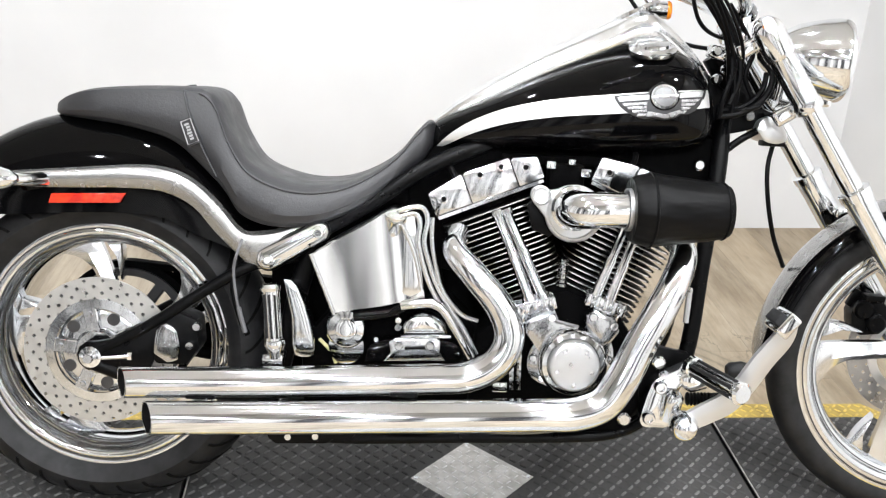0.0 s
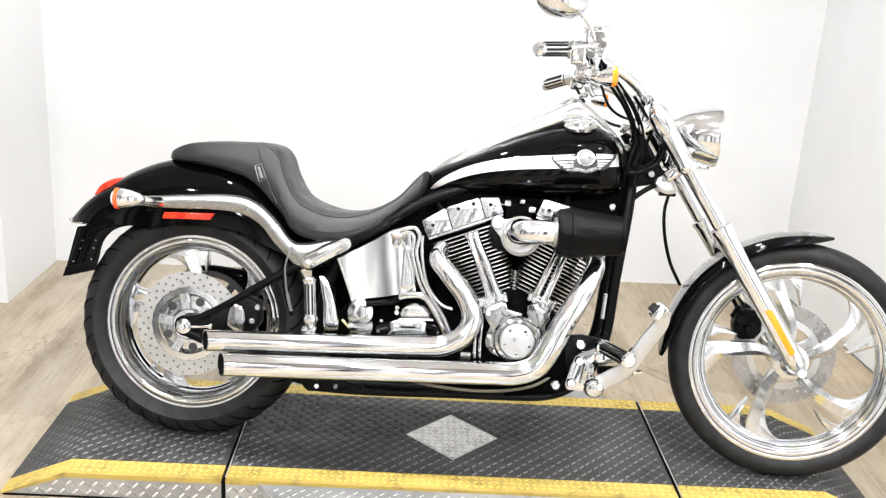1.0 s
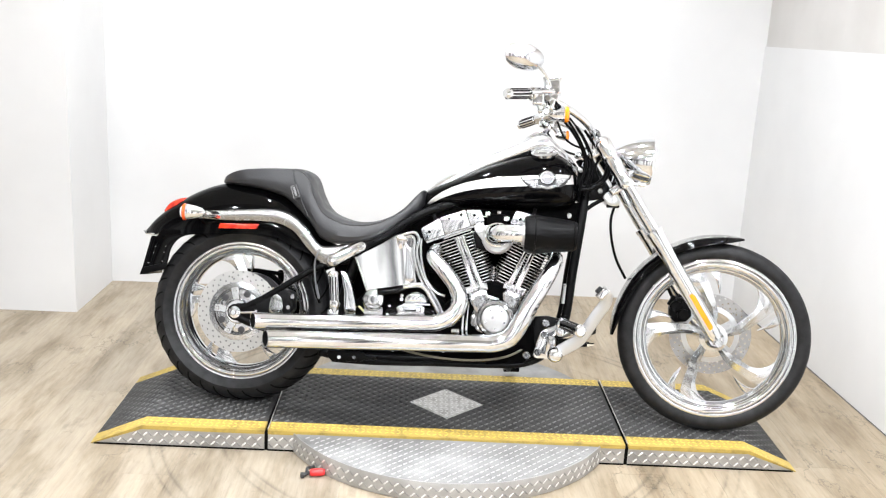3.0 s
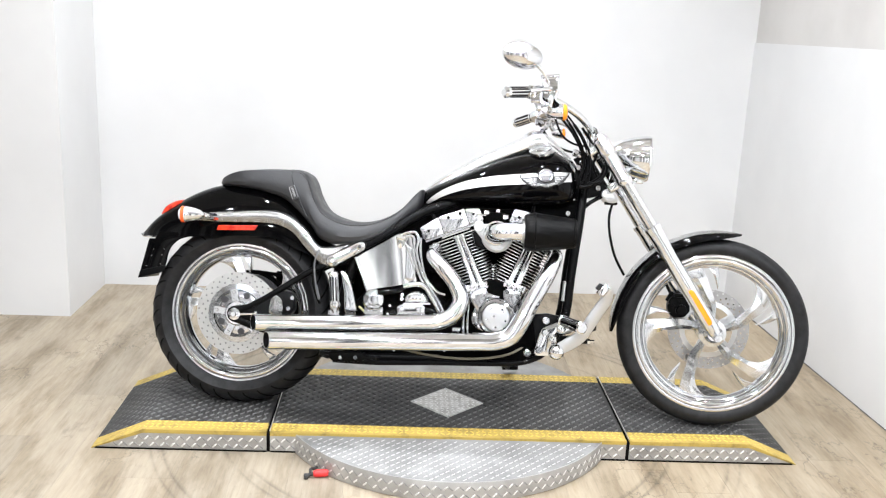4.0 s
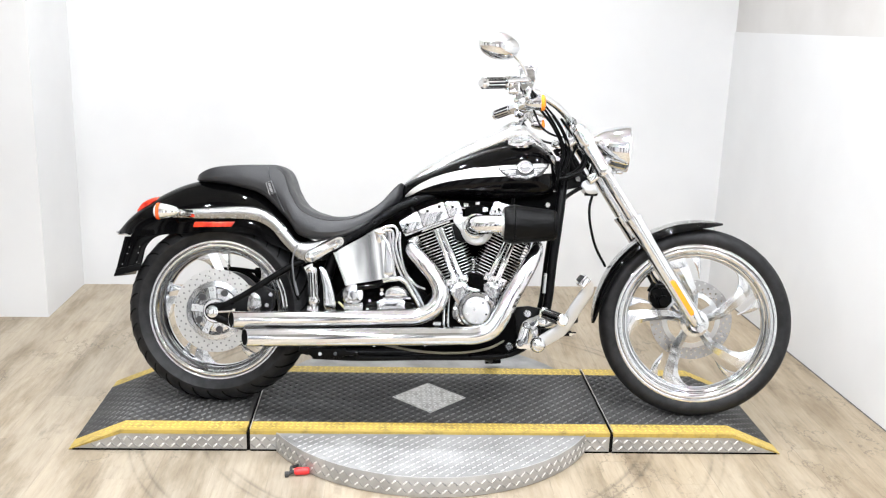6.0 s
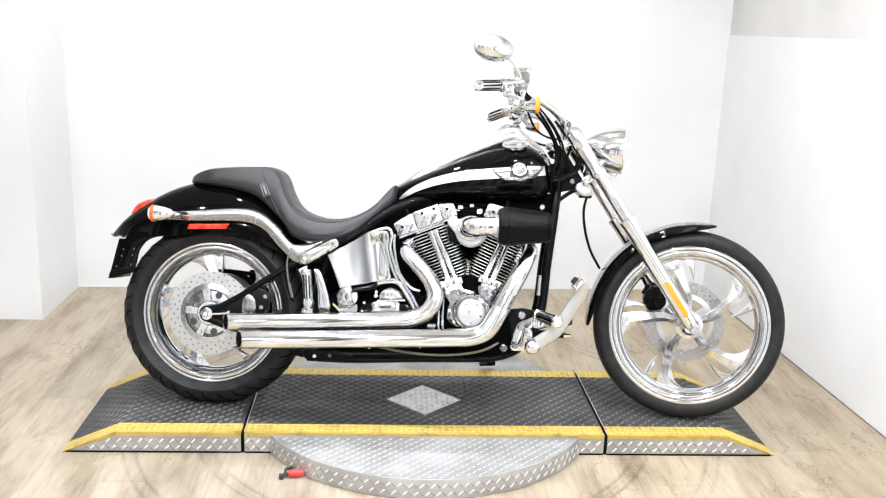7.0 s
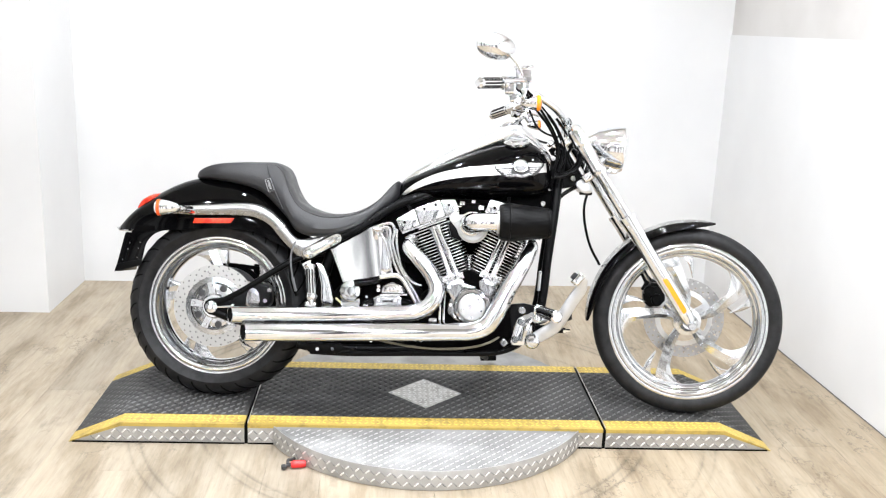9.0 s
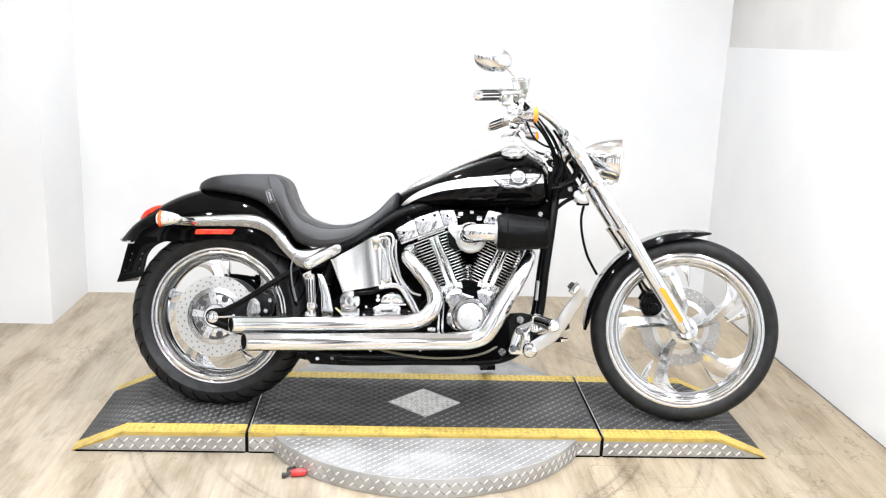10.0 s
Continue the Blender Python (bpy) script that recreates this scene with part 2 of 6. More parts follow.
STEEL_WORN = material("worn_diamond_plate", (0.55, 0.54, 0.52), 0.4, 0.7)
vary_color(STEEL_WORN, 30, (0.40, 0.39, 0.37), (0.66, 0.65, 0.63), detail=7)


# ---- mesh tools ----
def V(*a):
    return Vector(a)


def curve(pts, n=6):
    """A smooth line through the points, n steps a span (centripetal). Points of any length."""
    p = [np.array(q, float) for q in pts]
    p = [2 * p[0] - p[1]] + p + [2 * p[-1] - p[-2]]
    out = []
    k = [0.0]
    for a, b in zip(p, p[1:]):
        k.append(k[-1] + max(float(np.linalg.norm(b - a)) ** 0.5, 1e-4))
    for i in range(1, len(p) - 2):
        t0, t1, t2, t3 = k[i - 1 : i + 3]
        for q in range(n):
            t = t1 + (t2 - t1) * q / n
            a1 = (p[i - 1] * (t1 - t) + p[i] * (t - t0)) / (t1 - t0)
            a2 = (p[i] * (t2 - t) + p[i + 1] * (t - t1)) / (t2 - t1)
            a3 = (p[i + 1] * (t3 - t) + p[i + 2] * (t - t2)) / (t3 - t2)
            b1 = (a1 * (t2 - t) + a2 * (t - t0)) / (t2 - t0)
            b2 = (a2 * (t3 - t) + a3 * (t - t1)) / (t3 - t1)
            out.append((b1 * (t2 - t) + b2 * (t - t1)) / (t2 - t1))
    out.append(p[-2])
    return [[float(v) for v in q] for q in out]


def loft(bm, rings, cap=True, wrap=True):
    vs = [[bm.verts.new(tuple(p)) for p in r] for r in rings]
    n = len(vs[0])
    for a, b in zip(vs, vs[1:]):
        for i in range(n if wrap else n - 1):
            j = (i + 1) % n
            bm.faces.new((a[i], a[j], b[j], b[i]))
    if cap:
        bm.faces.new(vs[0][::-1])
        bm.faces.new(vs[-1])


def tube(bm, pts, r, seg=12, n=6, cap=True):
    """A round tube through the points; r one radius or one a point."""
    rs = r if isinstance(r, (list, tuple)) else [r] * len(pts)
    path = curve([(*p, q) for p, q in zip(pts, rs)], n) if n > 1 else [(*p, q) for p, q in zip(pts, rs)]
    c = [Vector(p[:3]) for p in path]
    d = [(c[min(i + 1, len(c) - 1)] - c[max(i - 1, 0)]).normalized() for i in range(len(c))]
    up = V(0, 1, 0) if abs(d[0].y) < 0.9 else V(0, 0, 1)
    side = d[0].cross(up).normalized()
    rings = []
    for p, t, q in zip(c, d, path):
        side = (side - t * side.dot(t)).normalized()
        o = t.cross(side)
        rings.append([p + q[3] * (math.cos(a) * side + math.sin(a) * o) for a in (2 * math.pi * k / seg for k in range(seg))])
    loft(bm, rings, cap)


def lathe(bm, prof, origin=(0, 0, 0), axis=(0, 1, 0), seg=48, close=False):
    """Turns (radius, along) round an axis. close: joins the last to the first."""
    o, ax = Vector(origin), Vector(axis).normalized()
    u = ax.orthogonal().normalized()
    w = ax.cross(u)
    ring = []
    for r, h in prof:
        if r < 1e-6:
            ring.append([bm.verts.new(o + ax * h)])
        else:
            ring.append([bm.verts.new(o + ax * h + r * (math.cos(2 * math.pi * k / seg) * u + math.sin(2 * math.pi * k / seg) * w)) for k in range(seg)])
    for a, b in list(zip(ring, ring[1:])) + ([(ring[-1], ring[0])] if close else []):
        for k in range(seg):
            j = (k + 1) % seg
            if len(a) == 1 and len(b) > 1:
                bm.faces.new((a[0], b[j], b[k]))
            elif len(b) == 1 and len(a) > 1:
                bm.faces.new((a[k], a[j], b[0]))
            elif len(a) > 1:
                bm.faces.new((a[k], a[j], b[j], b[k]))


def prism(bm, outline, y0, y1, bevel=0.0, seg=2):
    """A plate with an outline in x and z, between two sideways planes."""
    t = bmesh.new()
    a = [t.verts.new((x, y0, z)) for x, z in outline]
    b = [t.verts.new((x, y1, z)) for x, z in outline]
    t.faces.new(a)
    t.faces.new(b[::-1])
    for i in range(len(a)):
        j = (i + 1) % len(a)
        t.faces.new((a[j], a[i], b[i], b[j]))
    bmesh.ops.recalc_face_normals(t, faces=t.faces)
    if bevel:
        bmesh.ops.bevel(t, geom=[e for e in t.edges], offset=bevel, segments=seg, profile=0.6, affect="EDGES", clamp_overlap=True)
    merge(bm, t)


def box(bm, centre, size, m=None, bevel=0.0, seg=2):
    t = bmesh.new()
    bmesh.ops.create_cube(t, size=1.0)
    bmesh.ops.scale(t, vec=size, verts=t.verts)
    if bevel:
        bmesh.ops.bevel(t, geom=list(t.edges), offset=bevel, segments=seg, profile=0.6, affect="EDGES", clamp_overlap=True)
    mm = Matrix.Translation(centre) @ (m or Matrix.Identity(4))
    t.transform(mm)
    merge(bm, t)


def merge(bm, t):
    t.verts.index_update()
    vs = [bm.verts.new(v.co) for v in t.verts]
    for f in t.faces:
        try:
            bm.faces.new([vs[v.index] for v in f.verts])
        except ValueError:
            pass
    t.free()


def pillow(bm, outline, y0, y1, bulge=0.01, rings=5, back=True):
    """A plate whose front, at y1, swells softly to its middle. Outline in x and z."""
    c = np.mean(np.array(outline, float), axis=0)
    s = 1 if y1 > y0 else -1
    rr = [[(x, y0, z) for x, z in outline], [(x, y1, z) for x, z in outline]]
    for k in range(1, rings + 1):
        f = 1 - (k / rings) ** 1.2 * 0.96
        rr.append([(c[0] + (x - c[0]) * f, y1 + s * bulge * math.sqrt(max(0.0, 1 - f * f)), c[1] + (z - c[1]) * f) for x, z in outline])
    loft(bm, rr, cap=True)


def mesh_of(bm, mat, name="mesh", sharp=38):
    bmesh.ops.recalc_face_normals(bm, faces=bm.faces)
    me = bpy.data.meshes.new(name)
    bm.to_mesh(me)
    bm.free()
    for p in me.polygons:
        p.use_smooth = True
    me.set_sharp_from_angle(angle=radians(sharp))
    for k in mat if isinstance(mat, (list, tuple)) else [mat]:
        me.materials.append(k)
    return me


def each(name, bm, mat, parent, label="", turn=None):
    """Every loose piece of the mesh as a part of its own."""
    left = set(bm.verts)
    while left:
        todo, isle = [left.pop()], []
        while todo:
            v = todo.pop()
            isle.append(v)
            for e in v.link_edges:
                o = e.other_vert(v)
                if o in left:
                    left.discard(o)
                    todo.append(o)
        t, seen = bmesh.new(), {}
        for v in isle:
            seen[v] = t.verts.new(v.co)
        for f in {f for v in isle for f in v.link_faces}:
            t.faces.new([seen[v] for v in f.verts])
        part(name, t, mat, parent, label, turn)
    bm.free()


def part(name, bm, mat, parent, label="", turn=None, sharp=38):
    """One mesh under a thing or a part."""
    if turn is not None:
        bm.transform(turn)
    ob = new(name, mesh_of(bm, mat, name, sharp))
    ob.parent = parent
    return tagged(ob, label)


def piece(name, me, parent, m):
    ob = new(name, me)
    ob.parent = parent
    ob.matrix_basis = m
    return ob


def thing(name, label, category, m=None, group=""):
    ob = new(name)
    ob.matrix_basis = m or Matrix.Identity(4)
    return tagged(ob, label, category, group)


def structure(name, bm, mat, label, category="structure"):
    return tagged(new(name, mesh_of(bm, mat, name)), label, category, kind="structure")


# ---- room ----
def wall_between(name, a, b, z0, z1, thick, mat, label):
    """A wall whose seen face runs from a to b; its body lies to the left of that way. z0, z1: one height or one for each end."""
    za, zb = z0 if isinstance(z0, tuple) else (z0, z0), z1 if isinstance(z1, tuple) else (z1, z1)
    bm = bmesh.new()
    a, b = V(*a), V(*b)
    d = (b - a).normalized()
    nrm = V(-d.y, d.x) * thick
    q = [a, b, b + nrm, a + nrm]
    loft(bm, [[(p.x, p.y, h[k in (1, 2)]) for k, p in enumerate(q)] for h in (za, zb)])
    return structure(name, bm, mat, label, "wall")


H = 2.9
PILLAR, NOOK, CORNER, BEND = (-1.743, 1.065), (-1.741, 1.60), (1.616, 1.735), (1.797, -2.0)
LEDGE = (1.382, 1.476)
wall_between("wall_back", (NOOK[0] - 0.1, NOOK[1] - 0.004), (CORNER[0] + 0.4, CORNER[1] + 0.0161), 0, H, 0.12, WALL, "plain white painted wall behind the motorcycle")
wall_between("wall_pillar_side", (PILLAR[0], PILLAR[1] + 0.003), (NOOK[0], NOOK[1] + 0.06), 0, H, 0.25, WALL, "white side of a wall that juts out")
wall_between("wall_pillar", (-4.2, 1.03), PILLAR, 0, H, 0.003 + 0.12, WALL, "white painted wall that juts forward")
wall_between("wall_right", (CORNER[0] - 0.005, CORNER[1] + 0.06), BEND, 0, LEDGE, 0.14, WALL, "white painted lower wall with a ledge")
wall_between("wall_right_upper", (CORNER[0] + 0.001, CORNER[1] + 0.06), (BEND[0] + 0.006, BEND[1]), LEDGE, H, 0.12, WALL_GREY, "wall above the ledge, its shade put into a pale warm grey")
# thin strip painted as the gap's shadow, not a real trim
wall_between("gap_shade_right", (CORNER[0] - 0.0075, CORNER[1] - 0.02), (BEND[0] - 0.0025, BEND[1]), 0.0005, 0.0028, 0.02, GAP_SHADE, "thin dark strip in place of the shadow line at the wall's foot")
# unseen walls that close the room and shape the chrome's reflections
wall_between("wall_shop_right", BEND, (3.2, -6.6), 0, H, 0.12, WALL_DARK, "unseen shop wall beside the open floor, banded for chrome reflections")
wall_between("wall_shop_back", (3.2, -6.6), (-4.2, -6.6), 0, H, 0.12, WALL_DARK, "unseen shop wall opposite the white corner, banded for chrome reflections")
wall_between("wall_shop_left", (-4.2, -6.6), (-4.2, 1.15), 0, H, 0.12, WALL_DARK, "unseen shop wall at the side, banded for chrome reflections")

bm = bmesh.new()
box(bm, (-0.5, 0.15, H + 0.05), (8.2, 4.1, 0.1))
structure("ceiling", bm, CEILING, "white suspended ceiling over the photo corner", "ceiling")
# unseen; darker than the near ceiling, for dark reflections in the paint
bm = bmesh.new()
box(bm, (-0.5, -4.45, H + 0.05), (8.2, 5.1, 0.1))
structure("ceiling_shop", bm, CEILING_SHOP, "dim grey ceiling over the shop floor", "ceiling")


def ceiling_lamp(x, y):
    t = thing("ceiling_light", "round white ceiling downlight, switched on", "ceiling light", pose(x, y, H), "ceiling lights")
    bm = bmesh.new()
    lathe(bm, [(0.054, 0.0), (0.078, 0.0), (0.078, -0.010), (0.068, -0.016), (0.057, -0.014)], (0, 0, 0), (0, 0, 1), 40, True)
    part("trim_ring", bm, CEILING, t)
    bm = bmesh.new()
    lathe(bm, [(0.056, -0.003), (0.056, -0.009), (0.042, -0.012), (0, -0.013)], (0, 0, 0), (0, 0, 1), 40)
    part("diffuser", bm, EMIT, t, "glowing white diffuser")
    return t


first_lamp = ceiling_lamp(-2.2, -5.4)
for x in (-2.2, -0.9, 0.3, 1.36):
    for y in (-5.4, -3.9, -2.4, -0.9, 0.4):
        if (x, y) not in ((-2.2, -5.4), (-2.2, -0.9), (-2.2, 0.4), (1.36, 0.4)):
            copy_thing(first_lamp, pose(x, y, H))


# ---- motorcycle ----
BIKE = pose(0.09, -0.085, 0.077, 0, 0, -4.6) @ pose(0, 0, 0, -14.0, 0, 0)
bike = thing("motorcycle", "black and chrome cruiser motorcycle leaning on its side stand", "motorcycle", BIKE)
RAKE, NECK = radians(33.5), V(0.352, 0, 0.94)
UP = V(-math.sin(RAKE), 0, math.cos(RAKE))
STEER = Matrix.Translation(NECK) @ Matrix.Rotation(radians(-6.0), 4, UP) @ Matrix.Translation(-NECK)


def ring_bolt(bm, p, r=0.007, h=0.006, axis=(0, -1, 0)):
    """A small domed bolt head."""
    lathe(bm, [(r, 0), (r, h * 0.6), (r * 0.8, h), (0, h)], p, axis, 10)


def arch(bm, stations, e=2.6, n=14, thick=0.005):
    """An upside-down trough: stations of top x z, edge x z, half width."""
    rings = []
    for tx, tz, ex, ez, hw in curve(stations, 5):
        outer, inner = [], []
        for k in range(2 * n + 1):
            a = math.pi * (k / (2 * n)) - math.pi / 2
            sy = math.copysign(abs(math.sin(a)) ** (2 / e), a)
            cz = abs(math.cos(a)) ** (2 / e)
            for lst, s in ((outer, 0.0), (inner, thick)):
                w, c = max(hw - s, 0.001) * sy, max(cz - (s * 4 if cz > 0.1 else 0), 0)
                lst.append((ex + (tx - ex) * c, w, ez + (tz - ez) * c))
        rings.append(outer + inner[::-1])
    loft(bm, rings)


def body(bm, stations, e=2.8, n=28, steps=5):
    """A closed padded form: stations of top x z, bottom x z, half width."""
    rings = []
    for tx, tz, bx, bz, hw in curve(stations, steps):
        r = []
        for k in range(n):
            a = 2 * math.pi * k / n
            s, c = math.sin(a), math.cos(a)
            s, c = math.copysign(abs(s) ** (2 / e), s), math.copysign(abs(c) ** (2 / e), c)
            f = 0.5 + 0.5 * c
            r.append((bx + (tx - bx) * f, -hw * s, bz + (tz - bz) * f))
        rings.append(r)
    loft(bm, rings)


# wheels
def spoke_mesh(bm, cx, cz, rim, turned):
    """A swept blade from hub to rim with a crease along its face; turned: its angle in radians."""
    line = [(0.038, -38, -22, -8, -0.020), (0.060, -35, -22, -12, -0.021), (0.091, -32, -20.5, -11, -0.021), (0.114, -28, -17.5, -9, -0.019), (0.143, -23, -12.5, -7, -0.017),
            (0.167, -20, -10.5, -6, -0.015), (0.200, -17, -7.5, -1, -0.013), (0.225, -15, -5, 6, -0.011), (0.241, -13.5, -3, 13, -0.009)]
    rings = []
    for r, lead, ridge, trail, y in curve(line, 3):
        r = 0.038 + (r - 0.038) * (rim + 0.002 - 0.038) / 0.203
        ring = []
        for q, yy in ((lead, -0.003), (ridge, y), (trail, -0.003), (trail, 0.014), (lead, 0.014)):
            a = turned + radians(q)
            ring.append((cx + r * math.cos(a), yy, cz + r * math.sin(a)))
        rings.append(ring)
    loft(bm, rings)


def fang_outline(rim):
    """A small hooked tooth that stands on the rim beside each blade."""
    a = curve([(rim + 0.002, -0.31), (rim - 0.024, -0.40), (rim - 0.082, -0.52)], 5)
    b = curve([(rim - 0.082, -0.52), (rim - 0.042, -0.515), (rim + 0.002, -0.47)], 5)
    return a + b[1:]


def wheel(name, cx, cz, tyre_r, half, rim_r, sweep, start, turn, label):
    c = (cx, 0, cz)
    bm = bmesh.new()
    lathe(bm, [(0.0, -0.075), (0.022, -0.075), (0.03, -0.06), (0.034, -0.050), (0.034, -0.034), (0.049, -0.028), (0.050, 0.036), (0.036, 0.045), (0.03, 0.075), (0, 0.075)], c)
    hub = part(name, bm, CHROME_SOFT, bike, label, turn)
    w = half
    bm = bmesh.new()
    h = tyre_r - rim_r
    prof = [(rim_r - 0.004, w * 0.62), (rim_r + h * 0.12, w * 0.86), (rim_r + h * 0.38, w * 0.995), (rim_r + h * 0.62, w * 0.93), (rim_r + h * 0.80, w * 0.76),
            (rim_r + h * 0.93, w * 0.48), (rim_r + h * 0.985, w * 0.24), (tyre_r, 0)]
    prof = prof + [(r, -a) for r, a in prof[-2::-1]]
    lathe(bm, prof, c, seg=160)
    tyre = part("tyre", bm, RUBBER, hub, "black rubber tyre", turn)
    bm = bmesh.new()
    rw = w * (0.64 if w > 0.06 else 0.72)
    side = [(rim_r - 0.012, rw * 0.90), (rim_r + 0.003, rw * 0.98), (rim_r + 0.007, rw * 1.03), (rim_r + 0.004, rw * 1.10), (rim_r - 0.002, rw * 1.12),
            (rim_r - 0.006, rw * 1.10), (rim_r - 0.008, rw * 1.09), (rim_r - 0.011, rw * 1.12), (rim_r - 0.016, rw * 1.13), (rim_r - 0.020, rw * 1.10), (rim_r - 0.0235, rw * 1.03),
            (rim_r - 0.0265, rw * 0.92), (rim_r - 0.0285, rw * 0.80), (rim_r - 0.031, rw * 0.74), (rim_r - 0.035, rw * 0.71), (rim_r - 0.038, rw * 0.64), (rim_r - 0.040, rw * 0.56),
            (rim_r - 0.043, rw * 0.30), (rim_r - 0.046, 0.0)]
    prof = side + [(r, -a) for r, a in side[-2::-1]]
    lathe(bm, prof, c, seg=128, close=True)
    part("rim", bm, RIM, hub, "polished chrome rim", turn)
    # thin rings with the grooves' shade painted in, for dark contrast
    for r0, a0, gw in ((rim_r - 0.008, rw * 1.09, 0.0013), (rim_r - 0.031, rw * 0.74, 0.0016)):
        bm = bmesh.new()
        lathe(bm, [(r0 - gw, -a0 - 0.0006), (r0 + gw, -a0 - 0.0006), (r0 + gw, -a0 + 0.004), (r0 - gw, -a0 + 0.004)], c, seg=128, close=True)
        part("rim_groove", bm, GROOVE, hub, "thin ring painted dark as the rim groove's shade", turn)
    inner = rim_r - 0.040
    for k in range(5):
        a = radians(start + 72 * k)
        bm = bmesh.new()
        spoke_mesh(bm, cx, cz, inner, a)
        part("spoke", bm, SPOKE, hub, "swept chrome spoke with a creased face", turn, 34)
        bm = bmesh.new()
        pillow(bm, [(cx + r * math.cos(a + q), cz + r * math.sin(a + q)) for r, q in fang_outline(inner)], 0.014, -0.006, 0.010, 5)
        part("spoke_tooth", bm, SPOKE, hub, "hooked chrome tooth by the spoke", turn)
    return hub


def brake_disc(parent, cx, cz, y, r0, r1, turn=None, rows=4, cols=48, mat=BRUSHED):
    """A drilled ring with holes right through."""
    bm = bmesh.new()
    for i in range(rows):
        for k in range(cols):
            ra, rb = r0 + (r1 - r0) * i / rows, r0 + (r1 - r0) * (i + 1) / rows
            a0, a1 = 2 * math.pi * k / cols, 2 * math.pi * (k + 1) / cols
            rm, am = (ra + rb) / 2, (a0 + a1) / 2
            edge = [(ra, a0), (ra, am), (ra, a1), (rm, a1), (rb, a1), (rb, am), (rb, a0), (rm, a0)]
            pts = [(cx + r * math.cos(a), cz + r * math.sin(a)) for r, a in edge]
            hole = (k + i) % 2 == 0
            if not hole:
                for yy in (y - 0.0025, y + 0.0025):
                    bm.faces.new([bm.verts.new((px, yy, pz)) for px, pz in pts])
                continue
            mx, mz = cx + rm * math.cos(am), cz + rm * math.sin(am)
            ins = []
            for px, pz in pts:
                d = V(px - mx, pz - mz).normalized() * 0.0037
                ins.append((mx + d.x, mz + d.y))
            for j in range(8):
                q = (j + 1) % 8
                for yy in (y - 0.0025, y + 0.0025):
                    bm.faces.new([bm.verts.new((p[0], yy, p[1])) for p in (pts[j], pts[q], ins[q], ins[j])])
                bm.faces.new([bm.verts.new(v) for v in ((ins[j][0], y - 0.0025, ins[j][1]), (ins[q][0], y - 0.0025, ins[q][1]), (ins[q][0], y + 0.0025, ins[q][1]), (ins[j][0], y + 0.0025, ins[j][1]))])
    bmesh.ops.remove_doubles(bm, verts=bm.verts, dist=0.0002)
    lathe(bm, [(r1, y - 0.0025), (r1, y + 0.0025)], (cx, 0, cz), seg=80)
    lathe(bm, [(r0, y - 0.0025), (r0, y + 0.0025)], (cx, 0, cz), seg=80)
    # ring added behind the rear disc to make its holes look dark
    bk = bmesh.new() if y < 0 else None
    s = 1
    if bk:
        lathe(bk, [(r0 + 0.004, y + s * 0.006), (r1 - 0.004, y + s * 0.006), (r1 - 0.004, y + s * 0.009), (r0 + 0.004, y + s * 0.009)], (cx, 0, cz), seg=64, close=True)
        part("hole_backing", bk, DISC_SHADE, parent, "added dark ring that darkens the disc's holes", turn)
    return part("brake_disc", bm, mat, parent, "drilled steel brake disc", turn)


REAR, FRONT = (-0.858, 0.322), (0.846, 0.342)
rear_wheel = wheel("rear_wheel", *REAR, 0.330, 0.090, 0.247, 0, 112, None, "wide polished rear wheel with a black tyre")
front_wheel = wheel("front_wheel", *FRONT, 0.338, 0.045, 0.279, 0, 187, STEER, "tall polished front wheel with five swept spokes")
brake_disc(rear_wheel, *REAR, -0.098, 0.098, 0.147, mat=DISC_GREY)
bm = bmesh.new()
lathe(bm, [(0.030, -0.0945), (0.052, -0.0940), (0.072, -0.0925), (0.082, -0.0900), (0.087, -0.0850), (0.090, -0.060), (0.070, -0.030), (0.049, -0.022)], (REAR[0], 0, REAR[1]), seg=72)
hub_shell = part("hub_shell", bm, CHROME_SOFT, rear_wheel, "dished chrome hub behind the disc")
for k in range(5):
    a = radians(66 + 72 * k)
    bm = bmesh.new()
    lathe(bm, [(0.0125, 0.0), (0.0125, 0.006), (0.009, 0.0065), (0, 0.005)], (REAR[0] + 0.068 * math.cos(a), -0.0885, REAR[1] + 0.068 * math.sin(a)), (0, -1, 0), 20)
    part("hub_recess", bm, GROOVE, hub_shell, "dark round recess in the hub")
brake_disc(front_wheel, *FRONT, 0.078, 0.100, 0.147, STEER, mat=DISC_DARK)
for par, (cx, cz), y, s, turn in ((rear_wheel, REAR, -0.098, 1, None), (front_wheel, FRONT, 0.076, 1, STEER)):
    bm = bmesh.new()
    lathe(bm, [(0.104, y - 0.004), (0.104, y + 0.004), (0.088, y + 0.006), (0.086, y - 0.006)], (cx, 0, cz), seg=64, close=True)
    for k in range(5):
        a = radians(72 * k + 30)
        o = [(0.03, -0.5), (0.06, -0.22), (0.094, -0.16), (0.094, 0.16), (0.06, 0.22), (0.03, 0.5)]
        prism(bm, [(cx + r * math.cos(a + q), cz + r * math.sin(a + q)) for r, q in o], y - 0.005, y + 0.005, 0.002, 1)
    lathe(bm, [(0.0, y - 0.012), (0.04, y - 0.012), (0.046, y - 0.004), (0.046, y + 0.03), (0, y + 0.03)], (cx, 0, cz), seg=32)
    for k in range(5):
        ring_bolt(bm, (cx + 0.075 * math.cos(radians(72 * k + 30)), y - 0.005, cz + 0.075 * math.sin(radians(72 * k + 30))), 0.006, 0.004)
    part("disc_carrier", bm, CHROME_SOFT if par is rear_wheel else SATIN, par, "polished disc carrier", turn)
